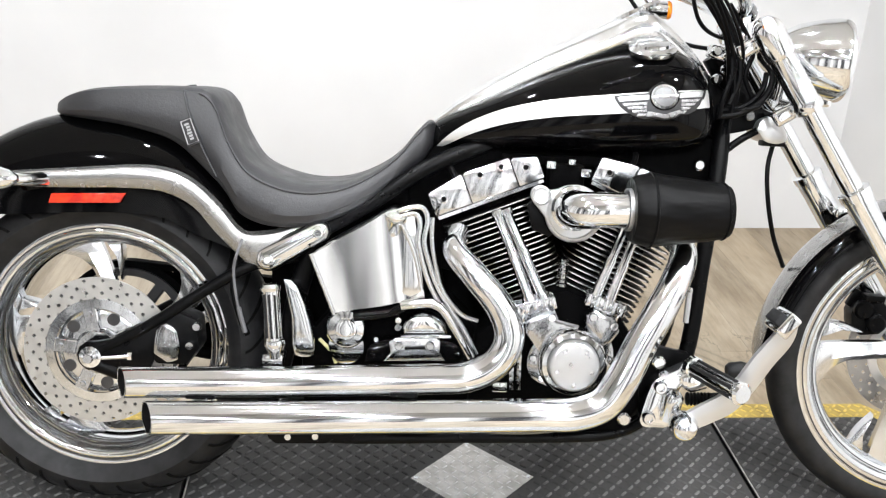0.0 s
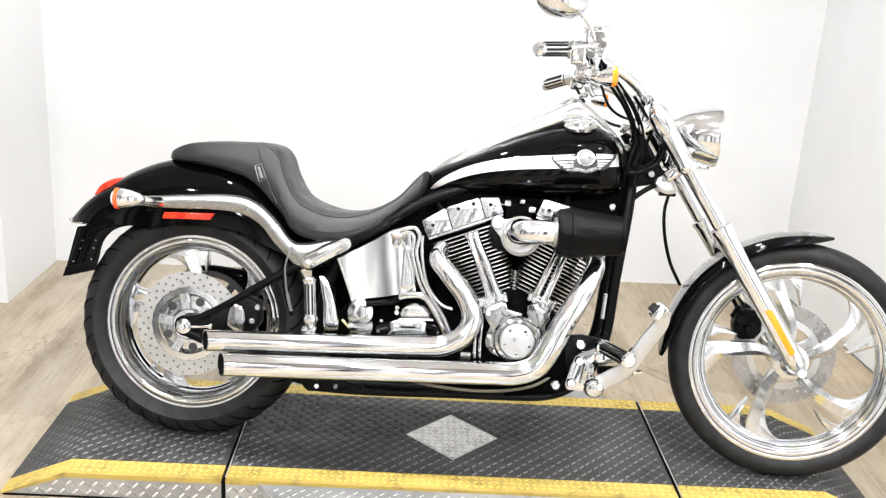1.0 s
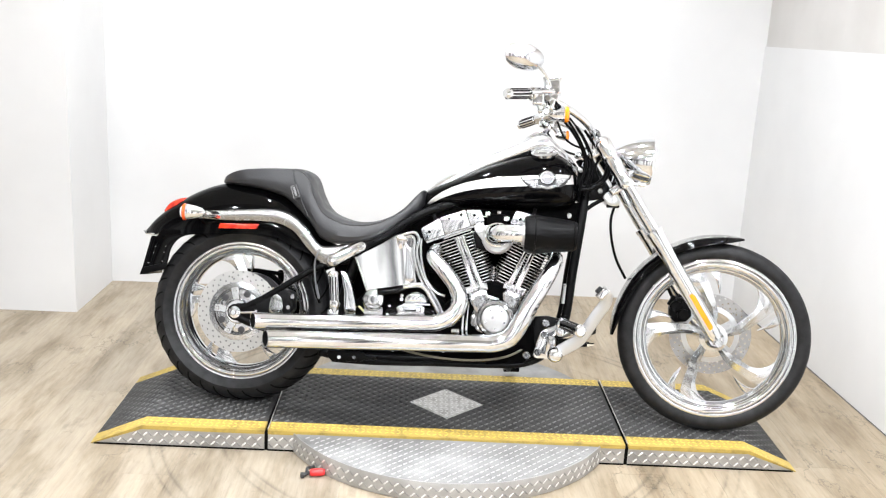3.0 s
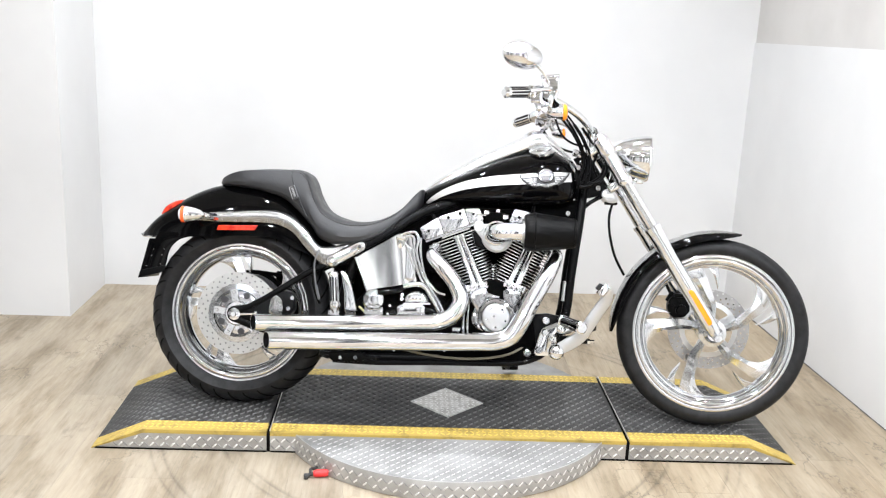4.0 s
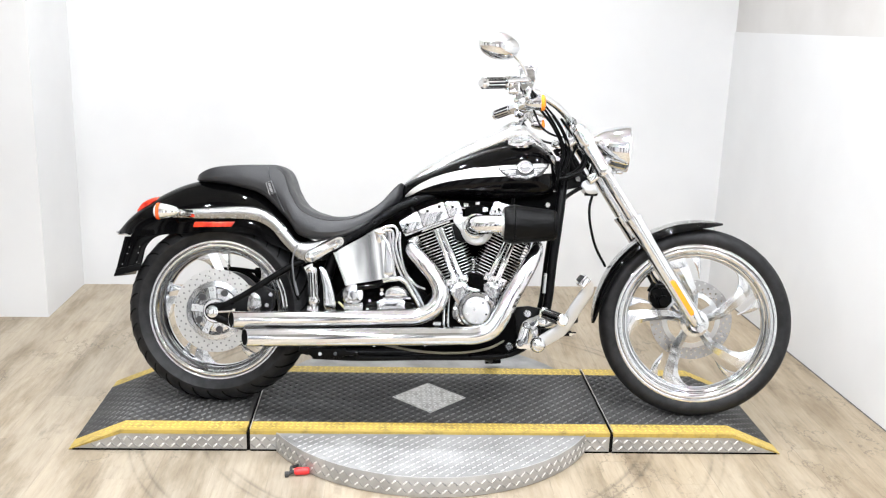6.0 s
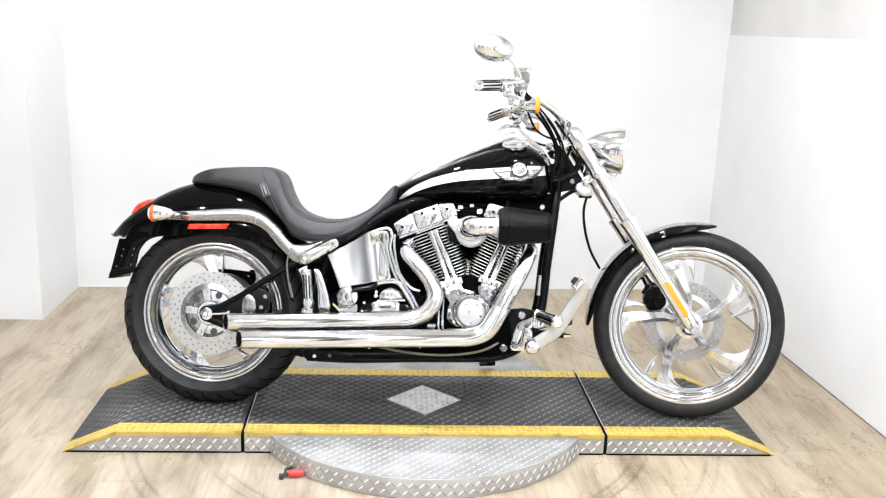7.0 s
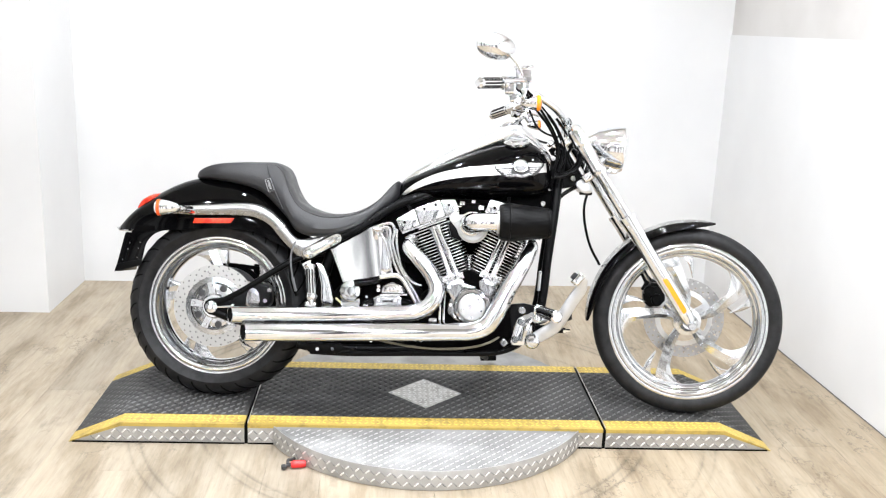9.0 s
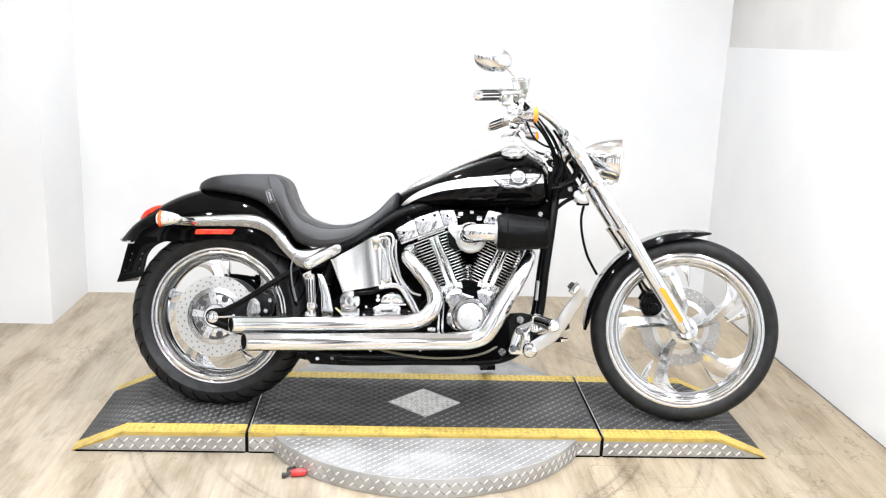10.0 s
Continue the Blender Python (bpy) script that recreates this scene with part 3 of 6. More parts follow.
# tread blocks cut in the tyre's shoulders
bm = bmesh.new()
TW, TR = 0.090, 0.330
for k in range(34):
    a = 2 * math.pi * k / 34
    for s in (-1, 1):
        rings = []
        for f, fy, r in ((0.0, 0.20, 0.3292), (0.25, 0.46, 0.3248), (0.5, 0.70, 0.3164), (0.72, 0.85, 0.3070), (0.9, 0.945, 0.2965), (1.0, 0.985, 0.2870)):
            q = a + (0.09 if s > 0 else 0.0) - 0.17 * f
            wd = 0.019 * (1 - 0.55 * f)
            ring = []
            for g, da in ((1.022, -wd), (1.022, wd), (0.96, wd), (0.96, -wd)):
                rr, y = 0.270 + (r - 0.270) * g, s * TW * fy * g
                ring.append((REAR[0] + rr * math.cos(q + da), y, REAR[1] + rr * math.sin(q + da)))
            rings.append(ring)
        loft(bm, rings)
tagged(part("tread_groove", bm, DARK, rear_wheel), kind="stuff")

bm = bmesh.new()
lathe(bm, [(0.0, -0.166), (0.008, -0.166), (0.010, -0.162), (0.010, -0.158), (0.015, -0.157), (0.0155, -0.151), (0.021, -0.150), (0.021, -0.145), (0.017, -0.143), (0.017, -0.11)], (REAR[0], 0, REAR[1]), seg=24)
part("axle_nut", bm, CHROME, rear_wheel, "chrome axle nut")
bm = bmesh.new()
lathe(bm, [(0.0, -0.165), (0.012, -0.165), (0.014, -0.155), (0.014, 0.16), (0, 0.16)], (FRONT[0], 0, FRONT[1]), seg=20)
part("axle", bm, CHROME, front_wheel, "", STEER)

bm = bmesh.new()
lathe(bm, [(0.132, 0.085), (0.132, 0.118), (0.118, 0.118), (0.116, 0.085)], (REAR[0], 0, REAR[1]), seg=64, close=True)
for k in range(5):
    a = radians(72 * k + 54)
    prism(bm, [(REAR[0] + r * math.cos(a + q), REAR[1] + r * math.sin(a + q)) for r, q in ((0.03, -0.4), (0.118, -0.10), (0.118, 0.10), (0.03, 0.4))], 0.09, 0.11, 0.003, 1)
part("drive_pulley", bm, GROOVE, rear_wheel, "dark metal belt pulley")
bm = bmesh.new()
lathe(bm, [(0.149, 0.086), (0.149, 0.120), (0.134, 0.120), (0.134, 0.086)], (REAR[0], 0, REAR[1]), seg=72, close=True)
prism(bm, [(-0.845, 0.471), (-0.300, 0.425), (-0.300, 0.411), (-0.847, 0.457)], 0.087, 0.119, 0.002, 1)
prism(bm, [(-0.845, 0.187), (-0.300, 0.292), (-0.300, 0.278), (-0.842, 0.173)], 0.087, 0.119, 0.002, 1)
part("drive_belt", bm, SHADOWED, bike, "black toothed drive belt")
bm = bmesh.new()
prism(bm, [(-0.772, 0.472), (-0.742, 0.468), (-0.690, 0.446), (-0.600, 0.410), (-0.560, 0.300), (-0.700, 0.262), (-0.735, 0.320), (-0.745, 0.380), (-0.762, 0.420), (-0.776, 0.450)], 0.124, 0.140, 0.005, 2)
guard = part("belt_guard", bm, SHADOWED, bike, "black belt guard on the far side")
bm = bmesh.new()
for x, z in ((-0.738, 0.438), (-0.690, 0.404)):
    ring_bolt(bm, (x, 0.123, z), 0.007, 0.005)
each("bolt", bm, CHROME_DIM, guard)

# rear fender
bm = bmesh.new()
arch(bm, [(-1.243, 0.590, -1.236, 0.578, 0.030), (-1.19, 0.648, -1.19, 0.582, 0.075), (-1.11, 0.710, -1.085, 0.584, 0.100), (-1.03, 0.755, -1.00, 0.588, 0.110),
          (-0.95, 0.782, -0.91, 0.596, 0.115), (-0.86, 0.793, -0.82, 0.600, 0.117), (-0.77, 0.783, -0.73, 0.595, 0.117), (-0.69, 0.745, -0.665, 0.565, 0.117),
          (-0.62, 0.68, -0.61, 0.545, 0.116), (-0.565, 0.60, -0.575, 0.530, 0.115), (-0.52, 0.575, -0.54, 0.515, 0.112)], 2.6)
rear_fender = part("rear_fender", bm, PAINT, bike, "gloss black rear fender")
bm = bmesh.new()
prism(bm, [(-1.246, 0.588), (-1.238, 0.576), (-1.205, 0.574), (-1.200, 0.582), (-1.225, 0.592)], -0.036, 0.036, 0.003)
part("fender_tip", bm, CHROME, rear_fender, "chrome fender tip")
bm = bmesh.new()
prism(bm, [(-0.937, 0.633), (-0.796, 0.639), (-0.807, 0.620), (-0.943, 0.614)], -0.126, -0.116, 0.003)
part("side_reflector", bm, RED, rear_fender, "long red side reflector")
# number plate bracket and mud flap
bm = bmesh.new()
o = [(-1.192, 0.570), (-1.210, 0.490), (-1.223, 0.430), (-1.176, 0.444), (-1.132, 0.457)] + curve([(-1.124, 0.495), (-1.114, 0.537), (-1.082, 0.573), (-1.010, 0.592)], 4) + [(-1.06, 0.600), (-1.153, 0.598), (-1.172, 0.571)]
prism(bm, o, -0.100, -0.094, 0.002)
prism(bm, [(-1.192, 0.572), (-1.180, 0.572), (-1.211, 0.430), (-1.223, 0.430)], -0.094, 0.094, 0.002)
flap = part("mud_flap", bm, PAINT, bike, "black plate bracket under the fender")
bm = bmesh.new()
prism(bm, [(-1.217, 0.456), (-1.225, 0.428), (-1.130, 0.455), (-1.126, 0.480)], -0.104, -0.098, 0.002)
part("bottom_strip", bm, PLASTIC, flap, "black strip along the lower edge")
bm = bmesh.new()
for x, z in ((-1.173, 0.534), (-1.179, 0.511), (-1.196, 0.473), (-1.136, 0.537), (-1.141, 0.515), (-1.145, 0.482)):
    ring_bolt(bm, (x, -0.100, z), 0.0026, 0.002)
each("bolt", bm, CHROME, flap)
# tail light
bm = bmesh.new()
body(bm, [(-1.174, 0.668, -1.154, 0.648, 0.045), (-1.156, 0.694, -1.123, 0.674, 0.055), (-1.118, 0.715, -1.083, 0.700, 0.055), (-1.083, 0.722, -1.058, 0.716, 0.03)], 3)
part("tail_light", bm, RED, bike, "red tail light lens on the fender")
# fender strut
up = curve([(-1.02, 0.672), (-0.87, 0.686), (-0.754, 0.695), (-0.701, 0.687), (-0.658, 0.665), (-0.615, 0.625), (-0.571, 0.578), (-0.535, 0.578), (-0.490, 0.588), (-0.445, 0.604)], 4)
low = curve([(-1.02, 0.645), (-0.924, 0.645), (-0.786, 0.650), (-0.722, 0.645), (-0.668, 0.620), (-0.625, 0.573), (-0.582, 0.532), (-0.548, 0.506), (-0.505, 0.520), (-0.445, 0.560)], 4)
bm = bmesh.new()
rings = []
for a, b in zip(up, low):
    rings.append([(a[0], -0.118, a[1]), (a[0] * 0.9 + b[0] * 0.1, -0.134, a[1] * 0.9 + b[1] * 0.1), (a[0] * 0.6 + b[0] * 0.4, -0.139, a[1] * 0.6 + b[1] * 0.4),
                  (a[0] * 0.25 + b[0] * 0.75, -0.137, a[1] * 0.25 + b[1] * 0.75), (b[0], -0.128, b[1]), (b[0], -0.118, b[1])])
loft(bm, rings)
strut = part("fender_strut", bm, SATIN_SILVER, bike, "silver fender strut sweeping down to the frame")
bm = bmesh.new()
d = V(0.094, 0.056).normalized()
nn = V(-d.y, d.x)
a, b = V(-0.520, 0.528), V(-0.426, 0.584)
def capsule(bm, p0, p1, w0, w1, y, swell):
    """A half-round bar with rounded ends lying on the plane y."""
    rings = []
    n = 7
    for k in range(2 * n + 2):
        end = k <= n
        q = (math.pi / 2) * (k / n if end else (k - n - 1) / n)
        r = math.sin(q) if end else math.cos(q)
        w, p = (w0, p0) if end else (w1, p1)
        c = p + d * w * (-math.cos(q) if end else math.sin(q))
        r = max(r, 0.02)
        rings.append([(c.x + nn.x * w * r * math.cos(g), y - swell * r ** 0.5 * max(0.0, math.sin(g)) ** 0.7 if math.sin(g) > 0 else y + 0.004, c.y + nn.y * w * r * math.cos(g)) for g in [math.pi * m / 14 for m in range(15)] + [1.35 * math.pi, 1.65 * math.pi]])
    loft(bm, rings)


capsule(bm, a, b, 0.0235, 0.0205, -0.137, 0.017)
arm = part("strut_arm", bm, CHROME, bike, "chrome arm with two bolts")
# slightly larger black backing paints a shaded gap round the arm
bm = bmesh.new()
capsule(bm, a, b, 0.0258, 0.0226, -0.134, 0.006)
part("dark_gap", bm, BLACK, arm, "black backing in place of the gap's shade round the arm")
for p in (a, b):
    bm = bmesh.new()
    lathe(bm, [(0.0105, 0.0), (0.0105, 0.006), (0.007, 0.009), (0.006, 0.006), (0, 0.006)], (p.x, -0.154, p.y), (0, -1, 0), 20)
    part("bolt", bm, CHROME, arm)
# rear turn signal
bm = bmesh.new()
ax = (-1, -0.05, -0.03)
lathe(bm, [(0.0, -0.062), (0.006, -0.060), (0.016, -0.045), (0.023, -0.022), (0.027, 0.0), (0.0275, 0.010), (0.027, 0.018), (0, 0.018)], (-1.028, -0.20, 0.664), ax, 32)
tube(bm, [(-0.985, -0.19, 0.664), (-0.965, -0.17, 0.662), (-0.945, -0.13, 0.660)], [0.013, 0.011, 0.014], 12)
sig = part("rear_turn_signal", bm, CHROME, bike, "chrome bullet turn signal")
bm = bmesh.new()
lathe(bm, [(0.0288, 0.008), (0.0288, 0.018), (0.0235, 0.021)], (-1.028, -0.20, 0.664), ax, 32)
part("lens_ring", bm, RED_ORANGE, sig, "red-orange lens ring")
bm = bmesh.new()
lathe(bm, [(0.0235, 0.021), (0.018, 0.027), (0.010, 0.030), (0, 0.031)], (-1.028, -0.20, 0.664), ax, 32)
part("lens", bm, CLEAR, sig, "pale clear lens")

# seat
SEAT = [(-0.962, 0.788, -0.958, 0.781, 0.025), (-0.942, 0.808, -0.935, 0.778, 0.070), (-0.890, 0.830, -0.88, 0.774, 0.105), (-0.80, 0.842, -0.79, 0.762, 0.120),
        (-0.70, 0.846, -0.708, 0.737, 0.128), (-0.652, 0.845, -0.665, 0.702, 0.132), (-0.627, 0.826, -0.634, 0.672, 0.135), (-0.604, 0.768, -0.606, 0.643, 0.140),
        (-0.562, 0.708, -0.575, 0.604, 0.150), (-0.485, 0.677, -0.518, 0.587, 0.160), (-0.414, 0.673, -0.440, 0.592, 0.158), (-0.350, 0.690, -0.370, 0.618, 0.140),
        (-0.287, 0.730, -0.300, 0.664, 0.110), (-0.248, 0.778, -0.250, 0.706, 0.084), (-0.226, 0.800, -0.230, 0.728, 0.072), (-0.215, 0.798, -0.219, 0.744, 0.056), (-0.209, 0.782, -0.211, 0.760, 0.030)]
bm = bmesh.new()
rings, welt = [], []
for tx, tz, bx, bz, hw in curve(SEAT, 6):
    # the welt sinks where the pad steps down and fades out at both ends
    k = float(np.interp(bx, [-0.70, -0.665, -0.61, -0.52, -0.40, -0.28], [0.0, 0.15, 0.65, 1.0, 0.8, 0.0]))
    w = 0.96 - 0.11 * k
    g = w - 0.04
    side = [(0.0, 0.0), (0.72, 0.0), (0.89, 0.05), (0.965, 0.15), (1.0, 0.32), (0.99, 0.50), (0.955, 0.68), (0.88 + 0.04 * k, g), (0.80 + 0.02 * k, g + (1 - g) * 0.55), (0.62, g + (1 - g) * 0.86), (0.34, 0.995), (0.0, 1.0)]
    full = side + [(-u, f) for u, f in side[-2:0:-1]]
    rings.append([(bx + (tx - bx) * f, -hw * u, bz + (tz - bz) * f) for u, f in full])
    welt.append(rings[-1][7])
loft(bm, rings)
seat = part("seat", bm, LEATHER, bike, "black leather two-up seat with a stepped pillion", None, 24)
bm = bmesh.new()
tube(bm, [(x, y - 0.0006, z) for x, y, z in welt[29:-12]], 0.0024, 8, 1)
part("welt", bm, LEATHER, seat, "raised welt along the seat's edge")
bm = bmesh.new()
q = [(-0.692, -0.1320, 0.781), (-0.671, -0.1340, 0.790), (-0.651, -0.1400, 0.743), (-0.674, -0.1380, 0.733)]
loft(bm, [[(x, y + 0.008, z) for x, y, z in q], [(x, y - 0.003, z) for x, y, z in q]])
tag = part("seat_tag", bm, TAG, seat, "small stitched leather label")
c = np.mean(np.array(q), axis=0)


def on_tag(u, v):
    """A place on the label: u across, v down its length."""
    a, b = V(*q[0]).lerp(V(*q[1]), u), V(*q[3]).lerp(V(*q[2]), u)
    return a.lerp(b, v)


bm = bmesh.new()
for k in range(6):
    v0, v1, u0 = 0.18 + 0.11 * k, 0.26 + 0.11 * k, 0.36 if k % 3 else 0.28
    o = [on_tag(u0, v0), on_tag(0.66, v0), on_tag(0.66, v1), on_tag(u0, v1)]
    loft(bm, [[(p.x, p.y - 0.002, p.z) for p in o], [(p.x, p.y - 0.0042, p.z) for p in o]])
each("label_bar", bm, TAG_PRINT, tag, "pale grey writing bar")
bm = bmesh.new()
tube(bm, [tuple(float(c[i]) + (p[i] - float(c[i])) * 0.86 - (0.0032 if i == 1 else 0) for i in range(3)) for p in q + q[:1]], 0.0011, 6, 1)
part("stitching", bm, TAG_PRINT, tag, "pale stitched border")
bm = bmesh.new()
tube(bm, [(-0.694, 0.0, 0.8475), (-0.692, -0.06, 0.8455), (-0.690, -0.105, 0.8385), (-0.683, -0.1255, 0.822), (-0.674, -0.1305, 0.792), (-0.650, -0.1365, 0.735), (-0.622, -0.137, 0.680)], 0.002, 6)
part("seam", bm, LEATHER, seat, "raised seam across the seat")

# fuel tank
TANK = np.array([(-0.236, 0.772, 0.742, 0.022), (-0.215, 0.797, 0.741, 0.050), (-0.122, 0.846, 0.744, 0.088), (-0.028, 0.893, 0.745, 0.118), (0.078, 0.936, 0.744, 0.136),
                 (0.145, 0.956, 0.745, 0.142), (0.212, 0.968, 0.748, 0.142), (0.268, 0.953, 0.754, 0.134), (0.302, 0.920, 0.764, 0.118), (0.322, 0.875, 0.790, 0.085), (0.329, 0.84, 0.82, 0.03)])


def tank_at(x):
    xs = np.array(curve(TANK, 8))
    return [float(np.interp(x, xs[:, 0], xs[:, i])) for i in (1, 2, 3)]


def tank_side(x, z, e=2.35):
    """How far out the tank's right side lies at a place along and up."""
    zt, zb, hw = tank_at(x)
    zm = zb + 0.42 * (zt - zb)
    h = (zt - zm) if z > zm else (zm - zb)
    return -hw * max(0.0, 1 - min(1.0, abs(z - zm) / h) ** e) ** (1 / e)


bm = bmesh.new()
rings = []
for x, zt, zb, hw in curve(TANK, 6):
    zm = zb + 0.42 * (zt - zb)
    r = []
    for k in range(40):
        a = 2 * math.pi * k / 40
        s, c = math.sin(a), math.cos(a)
        s, c = math.copysign(abs(s) ** (2 / 2.35), s), math.copysign(abs(c) ** (2 / 2.35), c)
        r.append((x, -hw * s, zm + (zt - zm if c > 0 else zm - zb) * c))
    rings.append(r)
loft(bm, rings)
tank = part("fuel_tank", bm, PAINT, bike, "gloss black teardrop fuel tank with a silver stripe", None, 60)
su = curve([(-0.212, 0.748), (-0.190, 0.772), (-0.149, 0.801), (-0.084, 0.830), (0.008, 0.852), (0.113, 0.866), (0.22, 0.877), (0.316, 0.884)], 6)
sl = curve([(-0.212, 0.744), (-0.186, 0.757), (-0.148, 0.777), (-0.082, 0.801), (0.009, 0.819), (0.115, 0.830), (0.22, 0.840), (0.321, 0.852)], 6)
bm = bmesh.new()
rings = []
for a, b in zip(su, sl):
    r = []
    for f in np.linspace(0, 1, 6):
        x, z = a[0] + (b[0] - a[0]) * f, a[1] + (b[1] - a[1]) * f
        r.append((x, tank_side(x, z) - 0.0012, z))
    rings.append(r)
loft(bm, rings, cap=False, wrap=False)
part("tank_stripe", bm, SILVER, tank, "silver stripe along the tank", None, 60)


def on_tank(bm, outline, lift):
    """A low badge that follows the tank's side."""
    c = np.mean(np.array(outline), axis=0)
    rr = []
    for f, o in ((1.0, -0.002), (1.0, lift * 0.7), (0.94, lift), (0.6, lift * 1.04), (0.2, lift * 1.06)):
        rr.append([(c[0] + (x - c[0]) * f, tank_side(c[0] + (x - c[0]) * f, c[1] + (z - c[1]) * f) - o, c[1] + (z - c[1]) * f) for x, z in outline])
    loft(bm, rr)


EX, EZ = 0.211, 0.866
PEWTER = material("pewter_badge", (0.40, 0.40, 0.405), 0.30, 0.9)
vary_rough(PEWTER, 120, 0.18, 0.42)
bump(PEWTER, noise_node(PEWTER, 260, 3), 0.5, 0.0015)
PEWTER_FACE = material("dull_pewter", (0.20, 0.20, 0.203), 0.34, 0.85)
bump(PEWTER_FACE, noise_node(PEWTER_FACE, 200, 3), 0.5, 0.0015)
PEWTER_DARK = material("dark_pewter", (0.07, 0.07, 0.072), 0.4, 0.8)
under = [(0.117, 0.864), (0.119, 0.857), (0.124, 0.850), (0.130, 0.843), (0.141, 0.835), (0.154, 0.829), (0.166, 0.825), (0.177, 0.823), (0.193, 0.826), (0.214, 0.823), (0.235, 0.828), (0.245, 0.835),
         (0.259, 0.836), (0.273, 0.843), (0.281, 0.855), (0.288, 0.866), (0.291, 0.873), (0.294, 0.883), (0.270, 0.880), (0.238, 0.876), (0.230, 0.882), (0.222, 0.887), (0.207, 0.892), (0.192, 0.884), (0.184, 0.877), (0.180, 0.872), (0.150, 0.868)]
bm = bmesh.new()
on_tank(bm, [(EX + (x - EX) * 1.035, EZ - 0.008 + (z - EZ + 0.008) * 1.06) for x, z in under], 0.0012)
emblem = part("emblem", bm, BLACK, tank, "winged chrome tank badge outlined in black")
bm = bmesh.new()
on_tank(bm, under, 0.0024)
part("badge_plate", bm, PEWTER_DARK, emblem, "pewter winged plate")
bm = bmesh.new()
on_tank(bm, [(0.123, 0.8615), (0.150, 0.8655), (0.182, 0.8685), (0.183, 0.8600), (0.155, 0.8565), (0.127, 0.8530)], 0.0046)
on_tank(bm, [(0.240, 0.8740), (0.265, 0.8780), (0.290, 0.8805), (0.285, 0.8690), (0.262, 0.8670), (0.239, 0.8650)], 0.0046)
each("wing_bar", bm, SATIN, emblem, "bright bar along the top of the wing")
bm = bmesh.new()
for s, x0, x1, top, drop in ((-1, 0.179, 0.132, 0.855, 0.0), (1, 0.243, 0.282, 0.862, 0.003)):
    for k in range(4):
        f0, f1 = k / 4, (k + 1) / 4 - 0.05
        za, zb = top - 0.0068 * k, top - 0.0068 * (k + 1) + 0.0016
        tip = x1 - s * 0.0088 * k
        slope = 0.10 * (tip - x0)
        on_tank(bm, [(x0, za), ((x0 + tip) / 2, za + slope * 0.5), (tip, za + slope), (tip - s * 0.004, zb + slope), ((x0 + tip) / 2, zb + slope * 0.5), (x0, zb)][::s], 0.0040)
each("wing_feather", bm, PEWTER, emblem)
circle = [(math.cos(2 * math.pi * k / 24), math.sin(2 * math.pi * k / 24)) for k in range(24)]
bm = bmesh.new()
on_tank(bm, [(EX + 0.0285 * x, EZ + 0.0005 + 0.0260 * z) for x, z in circle], 0.0044)
part("shield_edge", bm, BLACK, emblem, "black outline round the shield")
bm = bmesh.new()
on_tank(bm, [(EX + 0.0262 * x, EZ + 0.0005 + 0.0238 * z) for x, z in circle], 0.0054)
part("shield", bm, CHROME_SOFT, emblem, "round chrome shield")
bm = bmesh.new()
on_tank(bm, [(EX + 0.0215 * x, EZ + 0.0005 + 0.0192 * z) for x, z in circle], 0.0066)
part("shield_face", bm, PEWTER_FACE, emblem, "satin shield face")
bm = bmesh.new()
on_tank(bm, [(EX - 0.0262, EZ - 0.0042), (EX - 0.012, EZ - 0.0030), (EX + 0.012, EZ - 0.0006), (EX + 0.0262, EZ + 0.0008), (EX + 0.0262, EZ + 0.0060), (EX + 0.012, EZ + 0.0048), (EX - 0.012, EZ + 0.0022), (EX - 0.0262, EZ + 0.0010)], 0.0082)
part("shield_bar", bm, PEWTER, emblem, "bar across the shield")
bm = bmesh.new()
ba = curve([(0.181, 0.838), (0.196, 0.8365), (0.214, 0.8340), (0.230, 0.8385), (0.242, 0.844)], 3)
bb = curve([(0.179, 0.828), (0.195, 0.8290), (0.214, 0.8260), (0.233, 0.8310), (0.245, 0.839)], 3)
on_tank(bm, [(x, z) for x, z in bb] + [(x, z) for x, z in ba[::-1]], 0.0046)
part("banner", bm, PEWTER, emblem, "curved chrome banner")

# tank console
bm = bmesh.new()
body(bm, [(-0.215, 0.803, -0.212, 0.785, 0.015), (-0.17, 0.842, -0.165, 0.80, 0.032), (-0.10, 0.888, -0.095, 0.83, 0.046), (-0.02, 0.936, -0.015, 0.87, 0.055), (0.06, 0.976, 0.065, 0.905, 0.060),
          (0.12, 1.006, 0.125, 0.93, 0.063), (0.165, 1.030, 0.175, 0.95, 0.066), (0.20, 1.032, 0.215, 0.95, 0.066), (0.245, 1.000, 0.255, 0.93, 0.056), (0.295, 0.955, 0.30, 0.90, 0.038), (0.328, 0.915, 0.325, 0.88, 0.018)], 2.2)
console = part("tank_console", bm, CONSOLE, tank, "chrome instrument console on the tank")
bm = bmesh.new()
lathe(bm, [(0.046, 0.0), (0.050, 0.006), (0.048, 0.012), (0.044, 0.012), (0.043, 0.009), (0, 0.009)], (0.178, 0, 1.026), (-0.45, 0, 0.9), 32)
part("speedometer", bm, CHROME, console, "round speedometer bezel")
bm = bmesh.new()
lathe(bm, [(0.044, -0.006), (0.046, 0.002), (0.040, 0.008), (0.034, 0.009), (0.032, 0.014), (0.012, 0.018), (0, 0.018)], (0.196, -0.078, 0.955), (-0.06, -0.36, 0.93), 32)
part("fuel_cap", bm, CHROME, tank, "chrome fuel cap")

# engine
CRANK = V(0.048, 0, 0.300)
bm = bmesh.new()
prism(bm, [(-0.13, 0.21), (0.17, 0.21), (0.21, 0.27), (0.19, 0.40), (0.15, 0.455), (0.05, 0.495), (-0.03, 0.47), (-0.12, 0.40)], -0.155, 0.13, 0.012)
